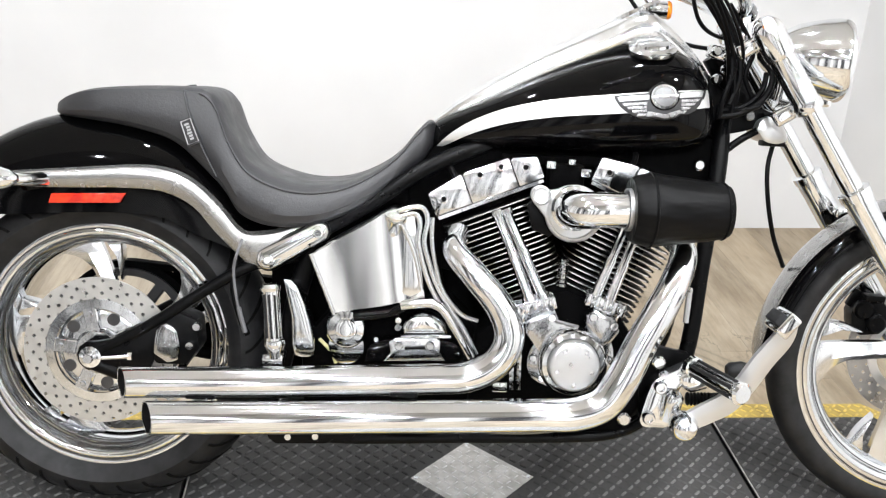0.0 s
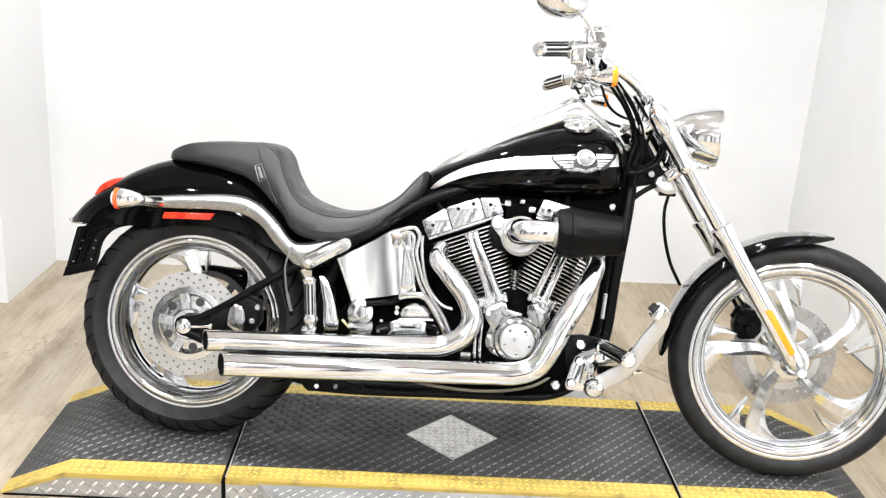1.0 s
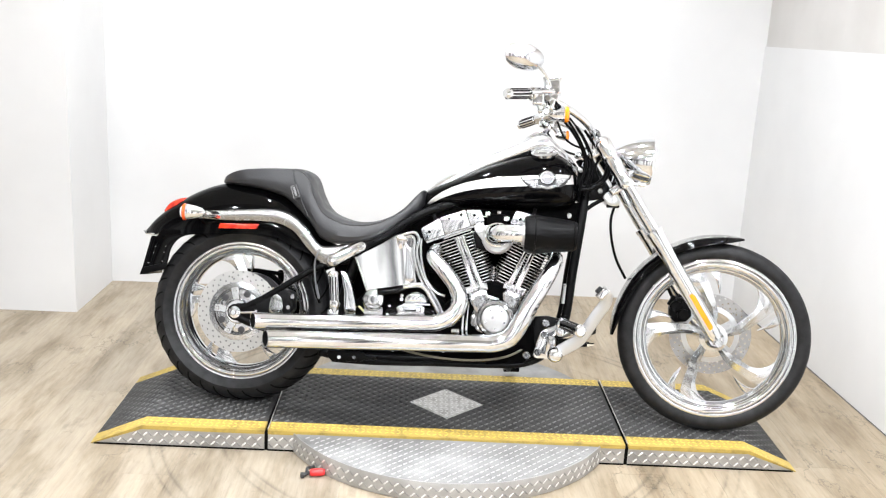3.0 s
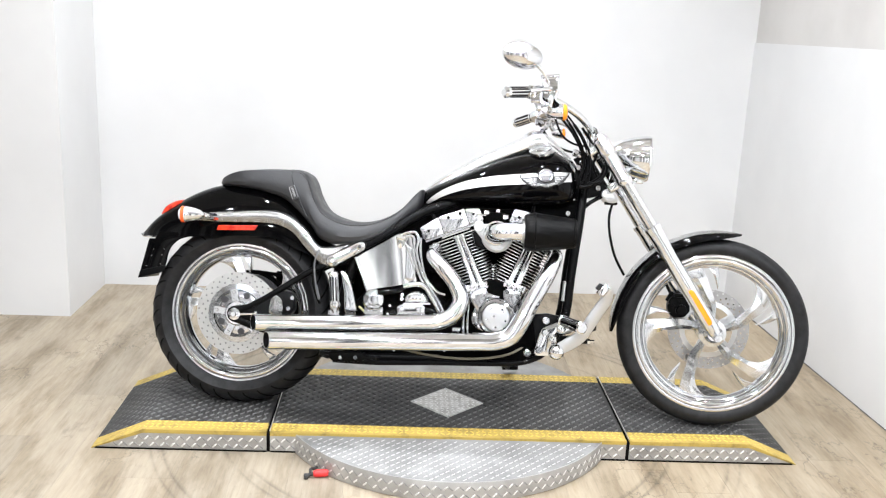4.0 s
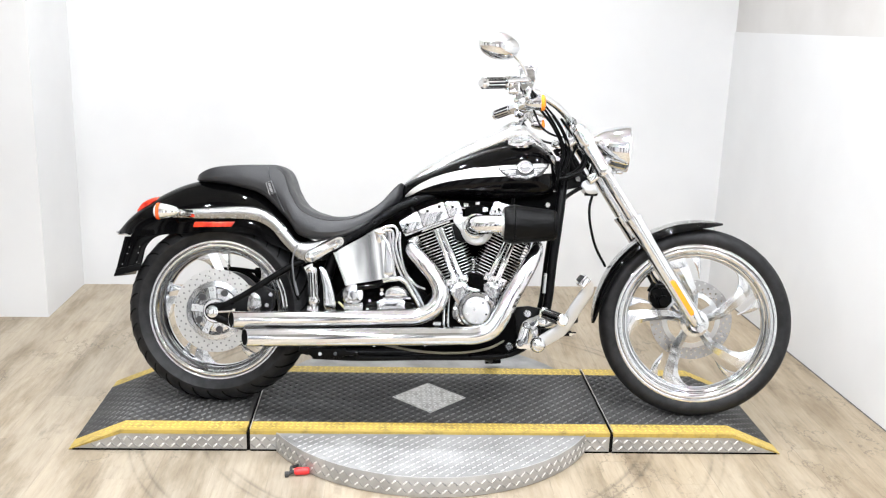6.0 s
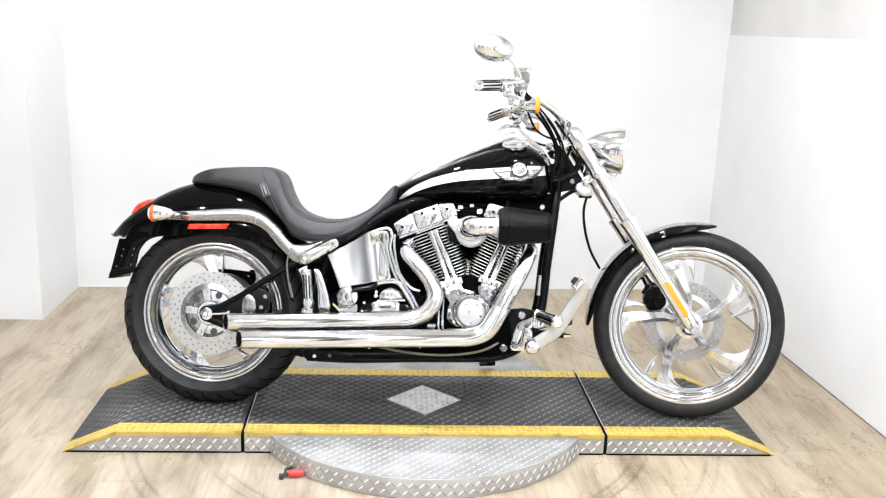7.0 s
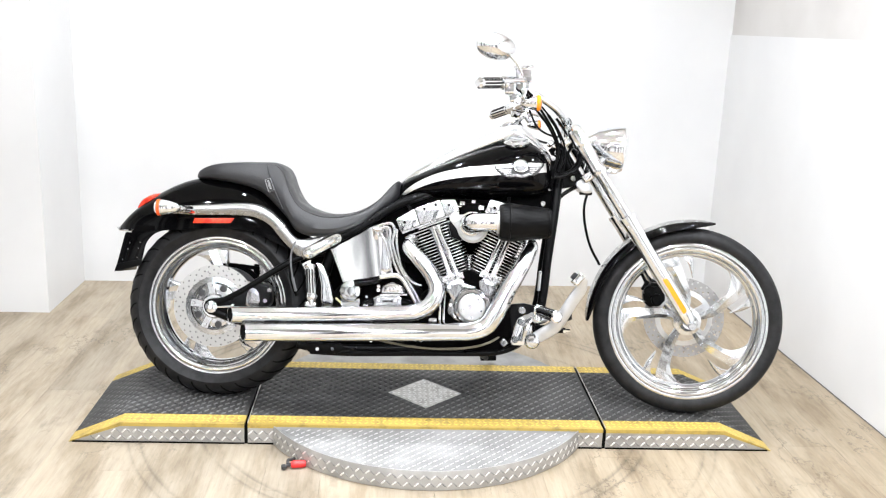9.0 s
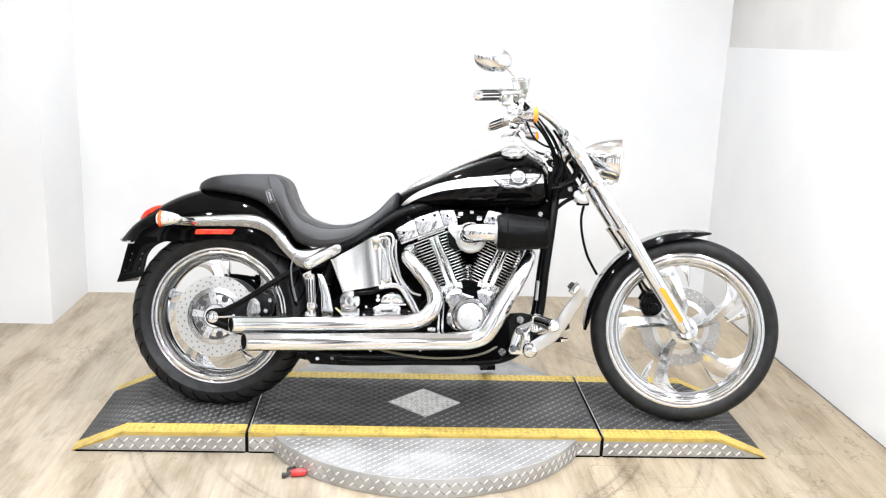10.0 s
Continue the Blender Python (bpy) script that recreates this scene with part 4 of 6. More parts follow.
crankcase = part("crankcase", bm, SHADOWED, bike, "black engine crankcase")


def fin_mesh(w, d, edge):
    """A cooling fin: a thin rounded plate with a polished rim."""
    bm = bmesh.new()
    o = []
    r = 0.028
    for cx, cy, a0 in ((w - r, d - r, 0), (-w + r, d - r, 90), (-w + r, -d + r, 180), (w - r, -d + r, 270)):
        for k in range(4):
            a = radians(a0 + 30 * k)
            o.append((cx + r * math.cos(a), cy + r * math.sin(a)))
    t = 0.0013
    loft(bm, [[(x, y, -t) for x, y in o], [(x, y, t) for x, y in o]])
    bm.faces.ensure_lookup_table()
    me = mesh_of(bm, [FIN, FIN_EDGE], "fin")
    for p in me.polygons:
        if abs(p.normal.z) < 0.5:
            p.material_index = 1
    return me


FINS = {}
for lean, nm in ((-22.5, "rear"), (22.5, "front")):
    m = Matrix.Translation(CRANK) @ Matrix.Rotation(radians(lean), 4, "Y")
    bm = bmesh.new()
    lathe(bm, [(0.0, 0.13), (0.068, 0.13), (0.068, 0.29), (0.060, 0.29), (0.060, 0.375), (0, 0.375)], (0, 0, 0), (0, 0, 1), 32)
    cyl = part("cylinder", bm, FIN, bike, nm + " cylinder with black cooling fins", m)
    for k in range(19):
        s = 0.164 + 0.0112 * k
        w = 0.088 if k < 11 else 0.096 if k < 16 else 0.106
        if w not in FINS:
            FINS[w] = fin_mesh(w, w + 0.008, 0)
        piece("fin", FINS[w], cyl, m @ Matrix.Translation((0, -0.004, s)))
    for y in (-0.05, 0.05):
        bm = bmesh.new()
        tube(bm, [(0.05, y, 0.15), (0.05, y, 0.37)], 0.006, 8, 1)
        part("head_stud", bm, BLACK, cyl, "", m)
    bm = bmesh.new()
    prism(bm, [(-0.109, 0.3795), (-0.109, 0.388), (0.109, 0.388), (0.109, 0.3795)], -0.0930, 0.0930, 0.001, 1)
    rocker = part("rocker_box", bm, CHROME_SOFT, bike, nm + " chrome rocker box", m)
    for x0, x1, zl, zr in ((-0.112, -0.0372, 0.438, 0.450), (-0.0360, 0.0594, 0.451, 0.449), (0.0606, 0.112, 0.446, 0.432)):
        bm = bmesh.new()
        prism(bm, [(x0, 0.3885), (x0, zl - 0.004), (x0 + 0.006, zl), (x1 - 0.003, zr), (x1, zr - 0.003), (x1, 0.3885)], -0.0945, 0.0945, 0.0025, 2)
        part("rocker_cover", bm, CHROME_SOFT, rocker, "polished cover of the rocker box", m)
    # black core inside, so the seams between the covers read as shade
    bm = bmesh.new()
    box(bm, (0, 0, 0.404), (0.206, 0.176, 0.030))
    part("dark_gap", bm, BLACK, rocker, "black core that darkens the gaps between the covers", m)
    for x, z in ((-0.086, 0.416), (-0.004, 0.437), (0.040, 0.437), (0.084, 0.420)):
        bm = bmesh.new()
        lathe(bm, [(0.0085, -0.004), (0.0085, 0.0008), (0.0062, 0.0012), (0.0058, -0.002), (0, -0.002)], (x, -0.0945, z), (0, -1, 0), 16)
        part("bolt", bm, CHROME, rocker, "", m)
        bm = bmesh.new()
        lathe(bm, [(0.0056, -0.002), (0.0056, 0.0004), (0, 0.0004)], (x, -0.0945, z), (0, -1, 0), 6)
        part("bolt_socket", bm, BLACK, rocker, "dark bolt socket", m)
    bm = bmesh.new()
    tube(bm, [(-0.050, -0.080, 0.440), (-0.052, -0.088, 0.462), (-0.058, -0.070, 0.480)], 0.006, 8)
    part("breather_hose", bm, PLASTIC, rocker, "short black breather hose", m)


for pts, nm in ((((-0.090, 0.636), (-0.018, 0.470)), "r"), (((-0.072, 0.640), (0.006, 0.476)), "r"), (((0.160, 0.618), (0.101, 0.478)), "f"), (((0.182, 0.610), (0.128, 0.470)), "f")):
    (x0, z0), (x1, z1) = pts
    bm = bmesh.new()
    a, b = V(x0, -0.125, z0), V(x1, -0.168, z1)
    def at(f):
        return tuple(a + (b - a) * f)
    tube(bm, [at(0), at(0.05), at(0.051), at(0.45), at(0.451), at(0.55), at(0.551), at(0.93), at(0.931), at(1.0)],
         [0.013, 0.013, 0.0095, 0.0095, 0.0115, 0.0115, 0.0105, 0.0105, 0.0145, 0.0145], 14, 1)
    part("pushrod_tube", bm, CHROME, bike, "chrome pushrod tube")
for ang, cx, cz in ((-16, -0.010, 0.466), (17, 0.122, 0.474)):
    bm = bmesh.new()
    mm = Matrix.Rotation(radians(ang), 4, "Y")
    box(bm, (cx, -0.155, cz), (0.080, 0.05, 0.022), mm, 0.004)
    box(bm, (cx, -0.150, cz - 0.018), (0.060, 0.045, 0.03), mm, 0.006)
    for s in (-1, 1):
        p = mm @ V(0.032 * s, 0, 0.0)
        ring_bolt(bm, (cx + p.x, -0.180, cz + p.z), 0.007, 0.006)
    for k in range(5):
        p = mm @ V(-0.034 + 0.017 * k, 0, 0.0)
        box(bm, (cx + p.x, -0.183, cz + p.z), (0.009, 0.012, 0.024), mm, 0.002)
    part("tappet_block", bm, CHROME, bike, "chrome tappet block")
# cam cover
bm = bmesh.new()
o = curve([(0.062, 0.308), (0.125, 0.332), (0.140, 0.380), (0.128, 0.415), (0.095, 0.424), (0.060, 0.426), (0.028, 0.418), (-0.008, 0.400), (-0.022, 0.362), (-0.012, 0.332), (0.040, 0.309)], 3)
pillow(bm, [(p[0], p[1]) for p in o], -0.14, -0.198, 0.008)
cam_cover = part("cam_cover", bm, CHROME_DIM, bike, "chrome cam cover")
for lobe, bolts in (([(-0.030, 0.440), (-0.020, 0.448), (0.008, 0.463), (0.024, 0.463), (0.031, 0.447), (0.071, 0.438), (0.066, 0.427), (0.045, 0.416), (0.021, 0.398), (0.000, 0.380), (-0.016, 0.405), (-0.028, 0.420)], ((0.018, 0.452), (-0.020, 0.434))),
                    ([(0.083, 0.458), (0.098, 0.468), (0.138, 0.452), (0.146, 0.430), (0.132, 0.409), (0.116, 0.403), (0.092, 0.420), (0.084, 0.438)], ((0.095, 0.456), (0.134, 0.440)))):
    bm = bmesh.new()
    pillow(bm, lobe, -0.165, -0.208, 0.004)
    lb = part("lifter_cover", bm, CHROME_DIM, cam_cover, "polished lifter cover with two bolts")
    bm = bmesh.new()
    for x, z in bolts:
        ring_bolt(bm, (x, -0.209, z), 0.0085, 0.008)
    each("bolt", bm, CHROME, lb)
for x, z in ((0.135, 0.372), (-0.012, 0.372), (0.006, 0.334)):
    bm = bmesh.new()
    ring_bolt(bm, (x, -0.203, z), 0.0075, 0.009)
    part("bolt", bm, CHROME, cam_cover)
bm = bmesh.new()
lathe(bm, [(0.064, -0.03), (0.064, 0.008), (0.058, 0.016), (0.050, 0.018), (0.049, 0.010)], (0.061, -0.215, 0.369), (0, -1, 0), 56)
part("timer_ring", bm, CHROME, cam_cover, "chrome ring round the timer cover")
bm = bmesh.new()
lathe(bm, [(0.0478, 0.010), (0.0478, 0.022), (0.0465, 0.031), (0.044, 0.0335), (0.040, 0.0342), (0, 0.0345)], (0.061, -0.215, 0.369), (0, -1, 0), 56)
tc = part("timer_cover", bm, BRUSHED, cam_cover, "round polished timer cover")
for k in range(5):
    a = radians(72 * k + 54)
    bm = bmesh.new()
    ring_bolt(bm, (0.061 + 0.034 * math.cos(a), -0.2485, 0.369 + 0.034 * math.sin(a)), 0.004, 0.002)
    part("screw", bm, CHROME, tc)
# ribbed oil pump lines beside the cam cover
bm = bmesh.new()
for x in (-0.048, -0.034):
    tube(bm, [(x, -0.19, 0.305), (x - 0.002, -0.19, 0.36), (x, -0.185, 0.42)], 0.0055, 8, 3)
box(bm, (-0.072, -0.20, 0.315), (0.028, 0.03, 0.02), None, 0.004)
part("oil_line", bm, CHROME, bike, "thin chrome oil lines")

# air cleaner
bm = bmesh.new()
lathe(bm, [(0.0, -0.03), (0.052, -0.03), (0.0545, -0.004), (0.052, 0.0), (0.047, 0.002), (0.045, -0.002), (0, -0.002)], (0.052, -0.176, 0.643), (0, -1, 0), 48)
prism(bm, [(-0.026, 0.662), (-0.014, 0.692), (0.006, 0.684), (0.030, 0.690), (0.045, 0.640), (0.030, 0.598)], -0.176, -0.150, 0.005)
intake = part("air_intake", bm, SATIN, bike, "polished intake backing plate with a chrome elbow")
bm = bmesh.new()
lathe(bm, [(0.018, -0.02), (0.0185, 0.004), (0.015, 0.007), (0.013, 0.005), (0, 0.005)], (-0.012, -0.177, 0.675), (0, -1, 0), 28)
part("ear_boss", bm, SATIN, intake, "round boss on the plate's ear")
bm = bmesh.new()
prism(bm, [(-0.034, 0.652), (-0.024, 0.662), (0.022, 0.604), (0.012, 0.594), (-0.022, 0.606)], -0.150, -0.128, 0.004)
part("backing_bracket", bm, BLACK, intake, "black bracket behind the plate")
bm = bmesh.new()
tube(bm, [(0.048, -0.175, 0.655), (0.048, -0.215, 0.656), (0.062, -0.243, 0.658), (0.092, -0.252, 0.661), (0.150, -0.252, 0.663), (0.165, -0.252, 0.664)], [0.036, 0.036, 0.034, 0.032, 0.032, 0.033], 24)
lathe(bm, [(0.042, 0), (0.042, 0.008), (0.036, 0.012), (0.03, 0.0)], (0.048, -0.188, 0.655), (0, -1, 0), 28)
part("elbow", bm, CHROME, intake, "chrome intake elbow")
bm = bmesh.new()
fo, fa = (0.140, -0.252, 0.664), (1, 0.03, 0.018)
lathe(bm, [(0.0, 0.004), (0.034, 0.0), (0.056, 0.0), (0.061, 0.006), (0.064, 0.020), (0.0665, 0.034), (0.066, 0.045), (0.064, 0.055), (0.059, 0.10), (0.053, 0.15), (0.0495, 0.168), (0.046, 0.176), (0.03, 0.178), (0, 0.177)], fo, fa, 48)
flt = part("air_filter", bm, CLOTH, intake, "black cloth-covered cone air filter")
bm = bmesh.new()
for h, r in ((0.034, 0.0662), (0.166, 0.0496)):
    lathe(bm, [(r + 0.0026 * math.cos(a), h + 0.0026 * math.sin(a)) for a in np.linspace(0, 2 * math.pi, 8, endpoint=False)], fo, fa, 48, True)
each("piping", bm, PLASTIC, flt, "glossy black seam")
bm = bmesh.new()
lathe(bm, [(0.0365, -0.004), (0.0385, -0.004), (0.0385, 0.006), (0.0365, 0.006)], (0.137, -0.252, 0.6635), fa, 32, True)
part("clamp", bm, BRUSHED, intake, "steel hose clamp")
# carburettor and manifold between the cylinders
bm = bmesh.new()
tube(bm, [(0.045, -0.15, 0.652), (0.045, -0.02, 0.652)], 0.03, 16, 1)
tube(bm, [(-0.03, 0.0, 0.62), (0.045, 0.0, 0.65), (0.12, 0, 0.62)], 0.025, 14)
box(bm, (0.045, -0.07, 0.70), (0.07, 0.06, 0.06), None, 0.01)
box(bm, (0.03, -0.02, 0.735), (0.22, 0.10, 0.018), None, 0.004)
# added plate that blocks the view through between the cylinders
prism(bm, [(-0.06, 0.72), (0.17, 0.72), (0.115, 0.60), (0.075, 0.50), (0.055, 0.46), (0.03, 0.48), (-0.02, 0.58)], 0.03, 0.07, 0.004)
part("carburettor", bm, SHADOWED, bike, "black carburettor between the cylinders")
bm = bmesh.new()
for x, z, s in ((0.012, 0.728, 0.018), (0.052, 0.735, 0.014), (0.080, 0.715, 0.020)):
    box(bm, (x, -0.10, z), (s, 0.02, s * 0.8), None, 0.003)
each("bracket", bm, CHROME, bike, "small chrome fitting under the tank")

bm = bmesh.new()
lathe(bm, [(0.0, 0.0)] + [(0.0105 if k % 2 else 0.0072, 0.003 + 0.0042 * k) for k in range(15)] + [(0.0, 0.066)], (0.046, -0.112, 0.486), (0.02, 0, 1), 16)
part("ribbed_tube", bm, CHROME, bike, "ribbed chrome tube between the cylinders")

# exhaust
def exhaust(pts, r, nm, cut):
    """A chrome pipe whose open end is cut aslant, so that it opens outwards."""
    bm = bmesh.new()
    tube(bm, pts, r, 28, 8, cap=False)
    bm.verts.ensure_lookup_table()
    for v in bm.verts[:28]:
        v.co.x -= cut * (v.co.y - pts[0][1])
    ex = part("exhaust_pipe", bm, CHROME, bike, nm)
    bm = bmesh.new()
    p, q = Vector(pts[0]), Vector(pts[1])
    d = (q - p).normalized()
    tube(bm, [tuple(p), tuple(p + d * 0.05), tuple(p + d * 0.14)], r[0] - 0.003, 28, 1, cap=True)
    bm.verts.ensure_lookup_table()
    for v in bm.verts[:28]:
        v.co.x -= cut * (v.co.y - pts[0][1])
    bm.faces.remove([f for f in bm.faces if len(f.verts) == 28 and f.calc_center_median().x < p.x + 0.04][0])
    part("pipe_inside", bm, DARK, ex, "dark inside of the pipe")
    bm = bmesh.new()
    n, rr = 28, []
    for rad in (r[0], r[0] - 0.003):
        ring = []
        for k in range(n):
            a = 2 * math.pi * k / n
            y, z = pts[0][1] + rad * math.cos(a), pts[0][2] + rad * math.sin(a)
            ring.append((pts[0][0] - cut * (y - pts[0][1]) - 0.0004, y, z))
        rr.append(ring)
    loft(bm, rr, cap=False)
    part("pipe_lip", bm, CHROME_SOFT, ex, "cut chrome lip")
    return ex


exhaust([(-0.766, -0.25, 0.306), (-0.472, -0.25, 0.320), (-0.20, -0.25, 0.336), (-0.13, -0.25, 0.344), (-0.082, -0.248, 0.372), (-0.062, -0.242, 0.418), (-0.078, -0.236, 0.468), (-0.130, -0.220, 0.528), (-0.168, -0.18, 0.566), (-0.160, -0.12, 0.590)],
        [0.0285, 0.0285, 0.0285, 0.0285, 0.0285, 0.0285, 0.0275, 0.026, 0.024, 0.022], "upper polished chrome exhaust pipe", 0.58)
exhaust([(-0.712, -0.28, 0.251), (-0.467, -0.28, 0.262), (0.0, -0.28, 0.286), (0.062, -0.28, 0.290), (0.112, -0.28, 0.311), (0.143, -0.278, 0.358), (0.172, -0.27, 0.420), (0.205, -0.262, 0.482), (0.236, -0.24, 0.540), (0.255, -0.2, 0.583), (0.245, -0.13, 0.605)],
        [0.0305, 0.0305, 0.0305, 0.0305, 0.0305, 0.0305, 0.030, 0.029, 0.027, 0.025, 0.023], "lower polished chrome exhaust pipe", 0.58)
bm = bmesh.new()
for x in (-0.62, -0.25):
    box(bm, (x, -0.262, 0.292 + (x + 0.62) * 0.05), (0.05, 0.02, 0.012), None, 0.003)
each("pipe_bracket", bm, BLACK, bike, "black bracket between the pipes")

# thin overflow hose beside the rear tyre
bm = bmesh.new()
tube(bm, [(-0.566, -0.165, 0.566), (-0.571, -0.184, 0.545), (-0.577, -0.186, 0.514), (-0.572, -0.186, 0.463), (-0.567, -0.185, 0.437)], 0.0028, 8)
tube(bm, [(-0.567, -0.185, 0.440), (-0.562, -0.185, 0.420), (-0.554, -0.185, 0.393)], 0.0046, 8)
part("overflow_hose", bm, HOSE_GREY, bike, "thin grey hose hanging beside the rear tyre")

# oil tank
bm = bmesh.new()
top = curve([(-0.434, 0.546), (-0.395, 0.573), (-0.340, 0.606), (-0.284, 0.638), (-0.246, 0.632)], 5)
bot = curve([(-0.386, 0.433), (-0.345, 0.441), (-0.300, 0.449), (-0.258, 0.459), (-0.219, 0.468)], 5)
rings = []
for k, (a, b) in enumerate(zip(top, bot)):
    f = k / (len(top) - 1)
    y = -0.176 + 0.004 * (1 - f) ** 2 + 0.020 * max(0.0, f - 0.62) ** 1.6
    col = [(a[0] + (b[0] - a[0]) * q, y + (0.006 if q in (0, 1) else 0), a[1] + (b[1] - a[1]) * q) for q in (0.0, 0.02, 0.25, 0.5, 0.75, 0.98, 1.0)]
    rings.append(col + [(b[0], -0.04, b[1]), (a[0], -0.04, a[1])])
loft(bm, rings)
oil_tank = part("oil_tank", bm, TANK_CHROME, bike, "chrome oil tank with a filler cap")
bm = bmesh.new()
tube(bm, [(-0.437, -0.172, 0.546), (-0.412, -0.172, 0.487), (-0.389, -0.172, 0.431)], 0.0042, 10)
part("tank_edge", bm, CHROME, oil_tank, "bright folded edge of the tank")
bm = bmesh.new()
lathe(bm, [(0.019, -0.05), (0.019, 0.0), (0.022, 0.004), (0.022, 0.012), (0.015, 0.018), (0, 0.019)], (-0.280, -0.165, 0.615), (0.12, -0.3, 0.95), 22)
part("filler_cap", bm, CHROME, oil_tank, "chrome filler cap")
bm = bmesh.new()
o = [(-0.262, 0.600), (-0.244, 0.590), (-0.226, 0.484), (-0.243, 0.470), (-0.262, 0.480)]
pillow(bm, o, -0.145, -0.176, 0.004)
part("tank_rib", bm, CHROME_SOFT, oil_tank, "ribbed chrome end of the tank")
for pts, hr, hm in (
    ([(-0.275, 0.634), (-0.259, 0.640), (-0.232, 0.643), (-0.220, 0.623), (-0.225, 0.581), (-0.214, 0.540), (-0.198, 0.498), (-0.170, 0.452), (-0.143, 0.415), (-0.117, 0.368)], 0.0052, CHROME),
    ([(-0.278, 0.620), (-0.263, 0.627), (-0.243, 0.630), (-0.234, 0.613), (-0.236, 0.581), (-0.226, 0.539), (-0.209, 0.493), (-0.184, 0.451), (-0.162, 0.414), (-0.136, 0.367)], 0.0052, CHROME),
    ([(-0.270, 0.612), (-0.261, 0.597), (-0.246, 0.566), (-0.236, 0.533), (-0.226, 0.487)], 0.0042, CHROME),
    ([(-0.211, 0.625), (-0.211, 0.584), (-0.202, 0.537), (-0.188, 0.491), (-0.164, 0.458), (-0.144, 0.440), (-0.117, 0.432)], 0.0046, CHROME_SOFT),
):
    bm = bmesh.new()
    tube(bm, [(x, -0.178, z) for x, z in pts], hr, 10, 4)
    part("oil_hose", bm, hm, bike, "bent oil line")

# transmission
bm = bmesh.new()
prism(bm, [(-0.45, 0.20), (-0.11, 0.215), (-0.11, 0.40), (-0.17, 0.46), (-0.40, 0.43), (-0.46, 0.36)], -0.11, 0.12, 0.012)
part("gearbox", bm, SHADOWED, bike, "black gearbox case")
bm = bmesh.new()
o = curve([(-0.330, 0.336), (-0.326, 0.356), (-0.318, 0.370), (-0.290, 0.380), (-0.230, 0.384), (-0.176, 0.384), (-0.150, 0.374), (-0.136, 0.356), (-0.134, 0.338)], 3)
pillow(bm, [(p[0], p[1]) for p in o], -0.10, -0.150, 0.003)
tr = part("gearbox_cover", bm, PAINT, bike, "black gearbox side cover with a chrome bracket")
bm = bmesh.new()
o = [(-0.284, 0.380), (-0.270, 0.389), (-0.200, 0.393), (-0.186, 0.386), (-0.187, 0.365), (-0.176, 0.348), (-0.292, 0.343), (-0.280, 0.360)]
pillow(bm, o, -0.150, -0.164, 0.003)
part("cover_bracket", bm, CHROME_SOFT, tr, "chrome bracket")
bm = bmesh.new()
box(bm, (-0.234, -0.168, 0.372), (0.040, 0.010, 0.005), Matrix.Rotation(radians(-3), 4, "Y"), 0.002)
part("bracket_slot", bm, BLACK, tr, "dark slot between the bolts")
bm = bmesh.new()
o = curve([(-0.258, 0.396), (-0.258, 0.413), (-0.248, 0.429), (-0.224, 0.439), (-0.198, 0.435), (-0.178, 0.419), (-0.171, 0.400)], 4)
pillow(bm, [(p[0], p[1]) for p in o], -0.10, -0.160, 0.012, 7)
part("release_cover", bm, CHROME, tr, "domed chrome release cover")
bm = bmesh.new()
box(bm, (-0.214, -0.168, 0.3955), (0.096, 0.016, 0.007), Matrix.Rotation(radians(-3), 4, "Y"), 0.002)
part("cover_lip", bm, CHROME_SOFT, tr, "polished lip")
bm = bmesh.new()
lathe(bm, [(0.008, 0), (0.008, 0.022), (0.006, 0.026), (0, 0.026)], (-0.268, -0.140, 0.409), (0, -1, 0), 14)
lathe(bm, [(0.006, 0), (0.006, 0.010), (0, 0.012)], (-0.268, -0.150, 0.422), (0, -1, 0), 12)
part("cable_boss", bm, CHROME, tr, "small chrome boss")
bm = bmesh.new()
for x, z, r in ((-0.315, 0.353, 0.0062), (-0.152, 0.360, 0.0062), (-0.309, 0.383, 0.0055), (-0.265, 0.375, 0.0085), (-0.205, 0.378, 0.0085)):
    ring_bolt(bm, (x, -0.152 if r < 0.008 else -0.167, z), r, 0.008)
each("bolt", bm, CHROME, tr)
bm = bmesh.new()
tube(bm, [(-0.262, -0.178, 0.455), (-0.235, -0.184, 0.461), (-0.206, -0.185, 0.464), (-0.184, -0.185, 0.453), (-0.157, -0.185, 0.413), (-0.127, -0.180, 0.362)], [0.0085, 0.0085, 0.009, 0.009, 0.009, 0.009], 14)
part("crossover_pipe", bm, CHROME, bike, "bent chrome pipe beside the gearbox")
bm = bmesh.new()
tube(bm, [(-0.420, -0.13, 0.372), (-0.405, -0.138, 0.360), (-0.394, -0.14, 0.348), (-0.386, -0.14, 0.328)], 0.0034, 8)
part("drain_hose", bm, HOSE, bike, "yellowed clear drain hose")
bm = bmesh.new()
tube(bm, [(-0.352, -0.158, 0.427), (-0.335, -0.16, 0.430), (-0.313, -0.16, 0.433), (-0.285, -0.16, 0.438), (-0.258, -0.168, 0.453)], 0.0115, 10)
part("vent_hose", bm, PAINT, bike, "glossy black hose under the oil tank")
bm = bmesh.new()
lathe(bm, [(0.040, 0.0), (0.040, 0.03), (0.034, 0.038), (0.022, 0.040), (0.020, 0.046), (0.010, 0.048), (0, 0.046)], (-0.367, -0.125, 0.402), (0, -1, 0), 32)
lathe(bm, [(0.034, 0.0), (0.034, 0.02), (0, 0.02)], (-0.367, -0.125, 0.362), (0, -1, 0), 24)
part("master_cylinder", bm, CHROME, bike, "round chrome rear master cylinder")

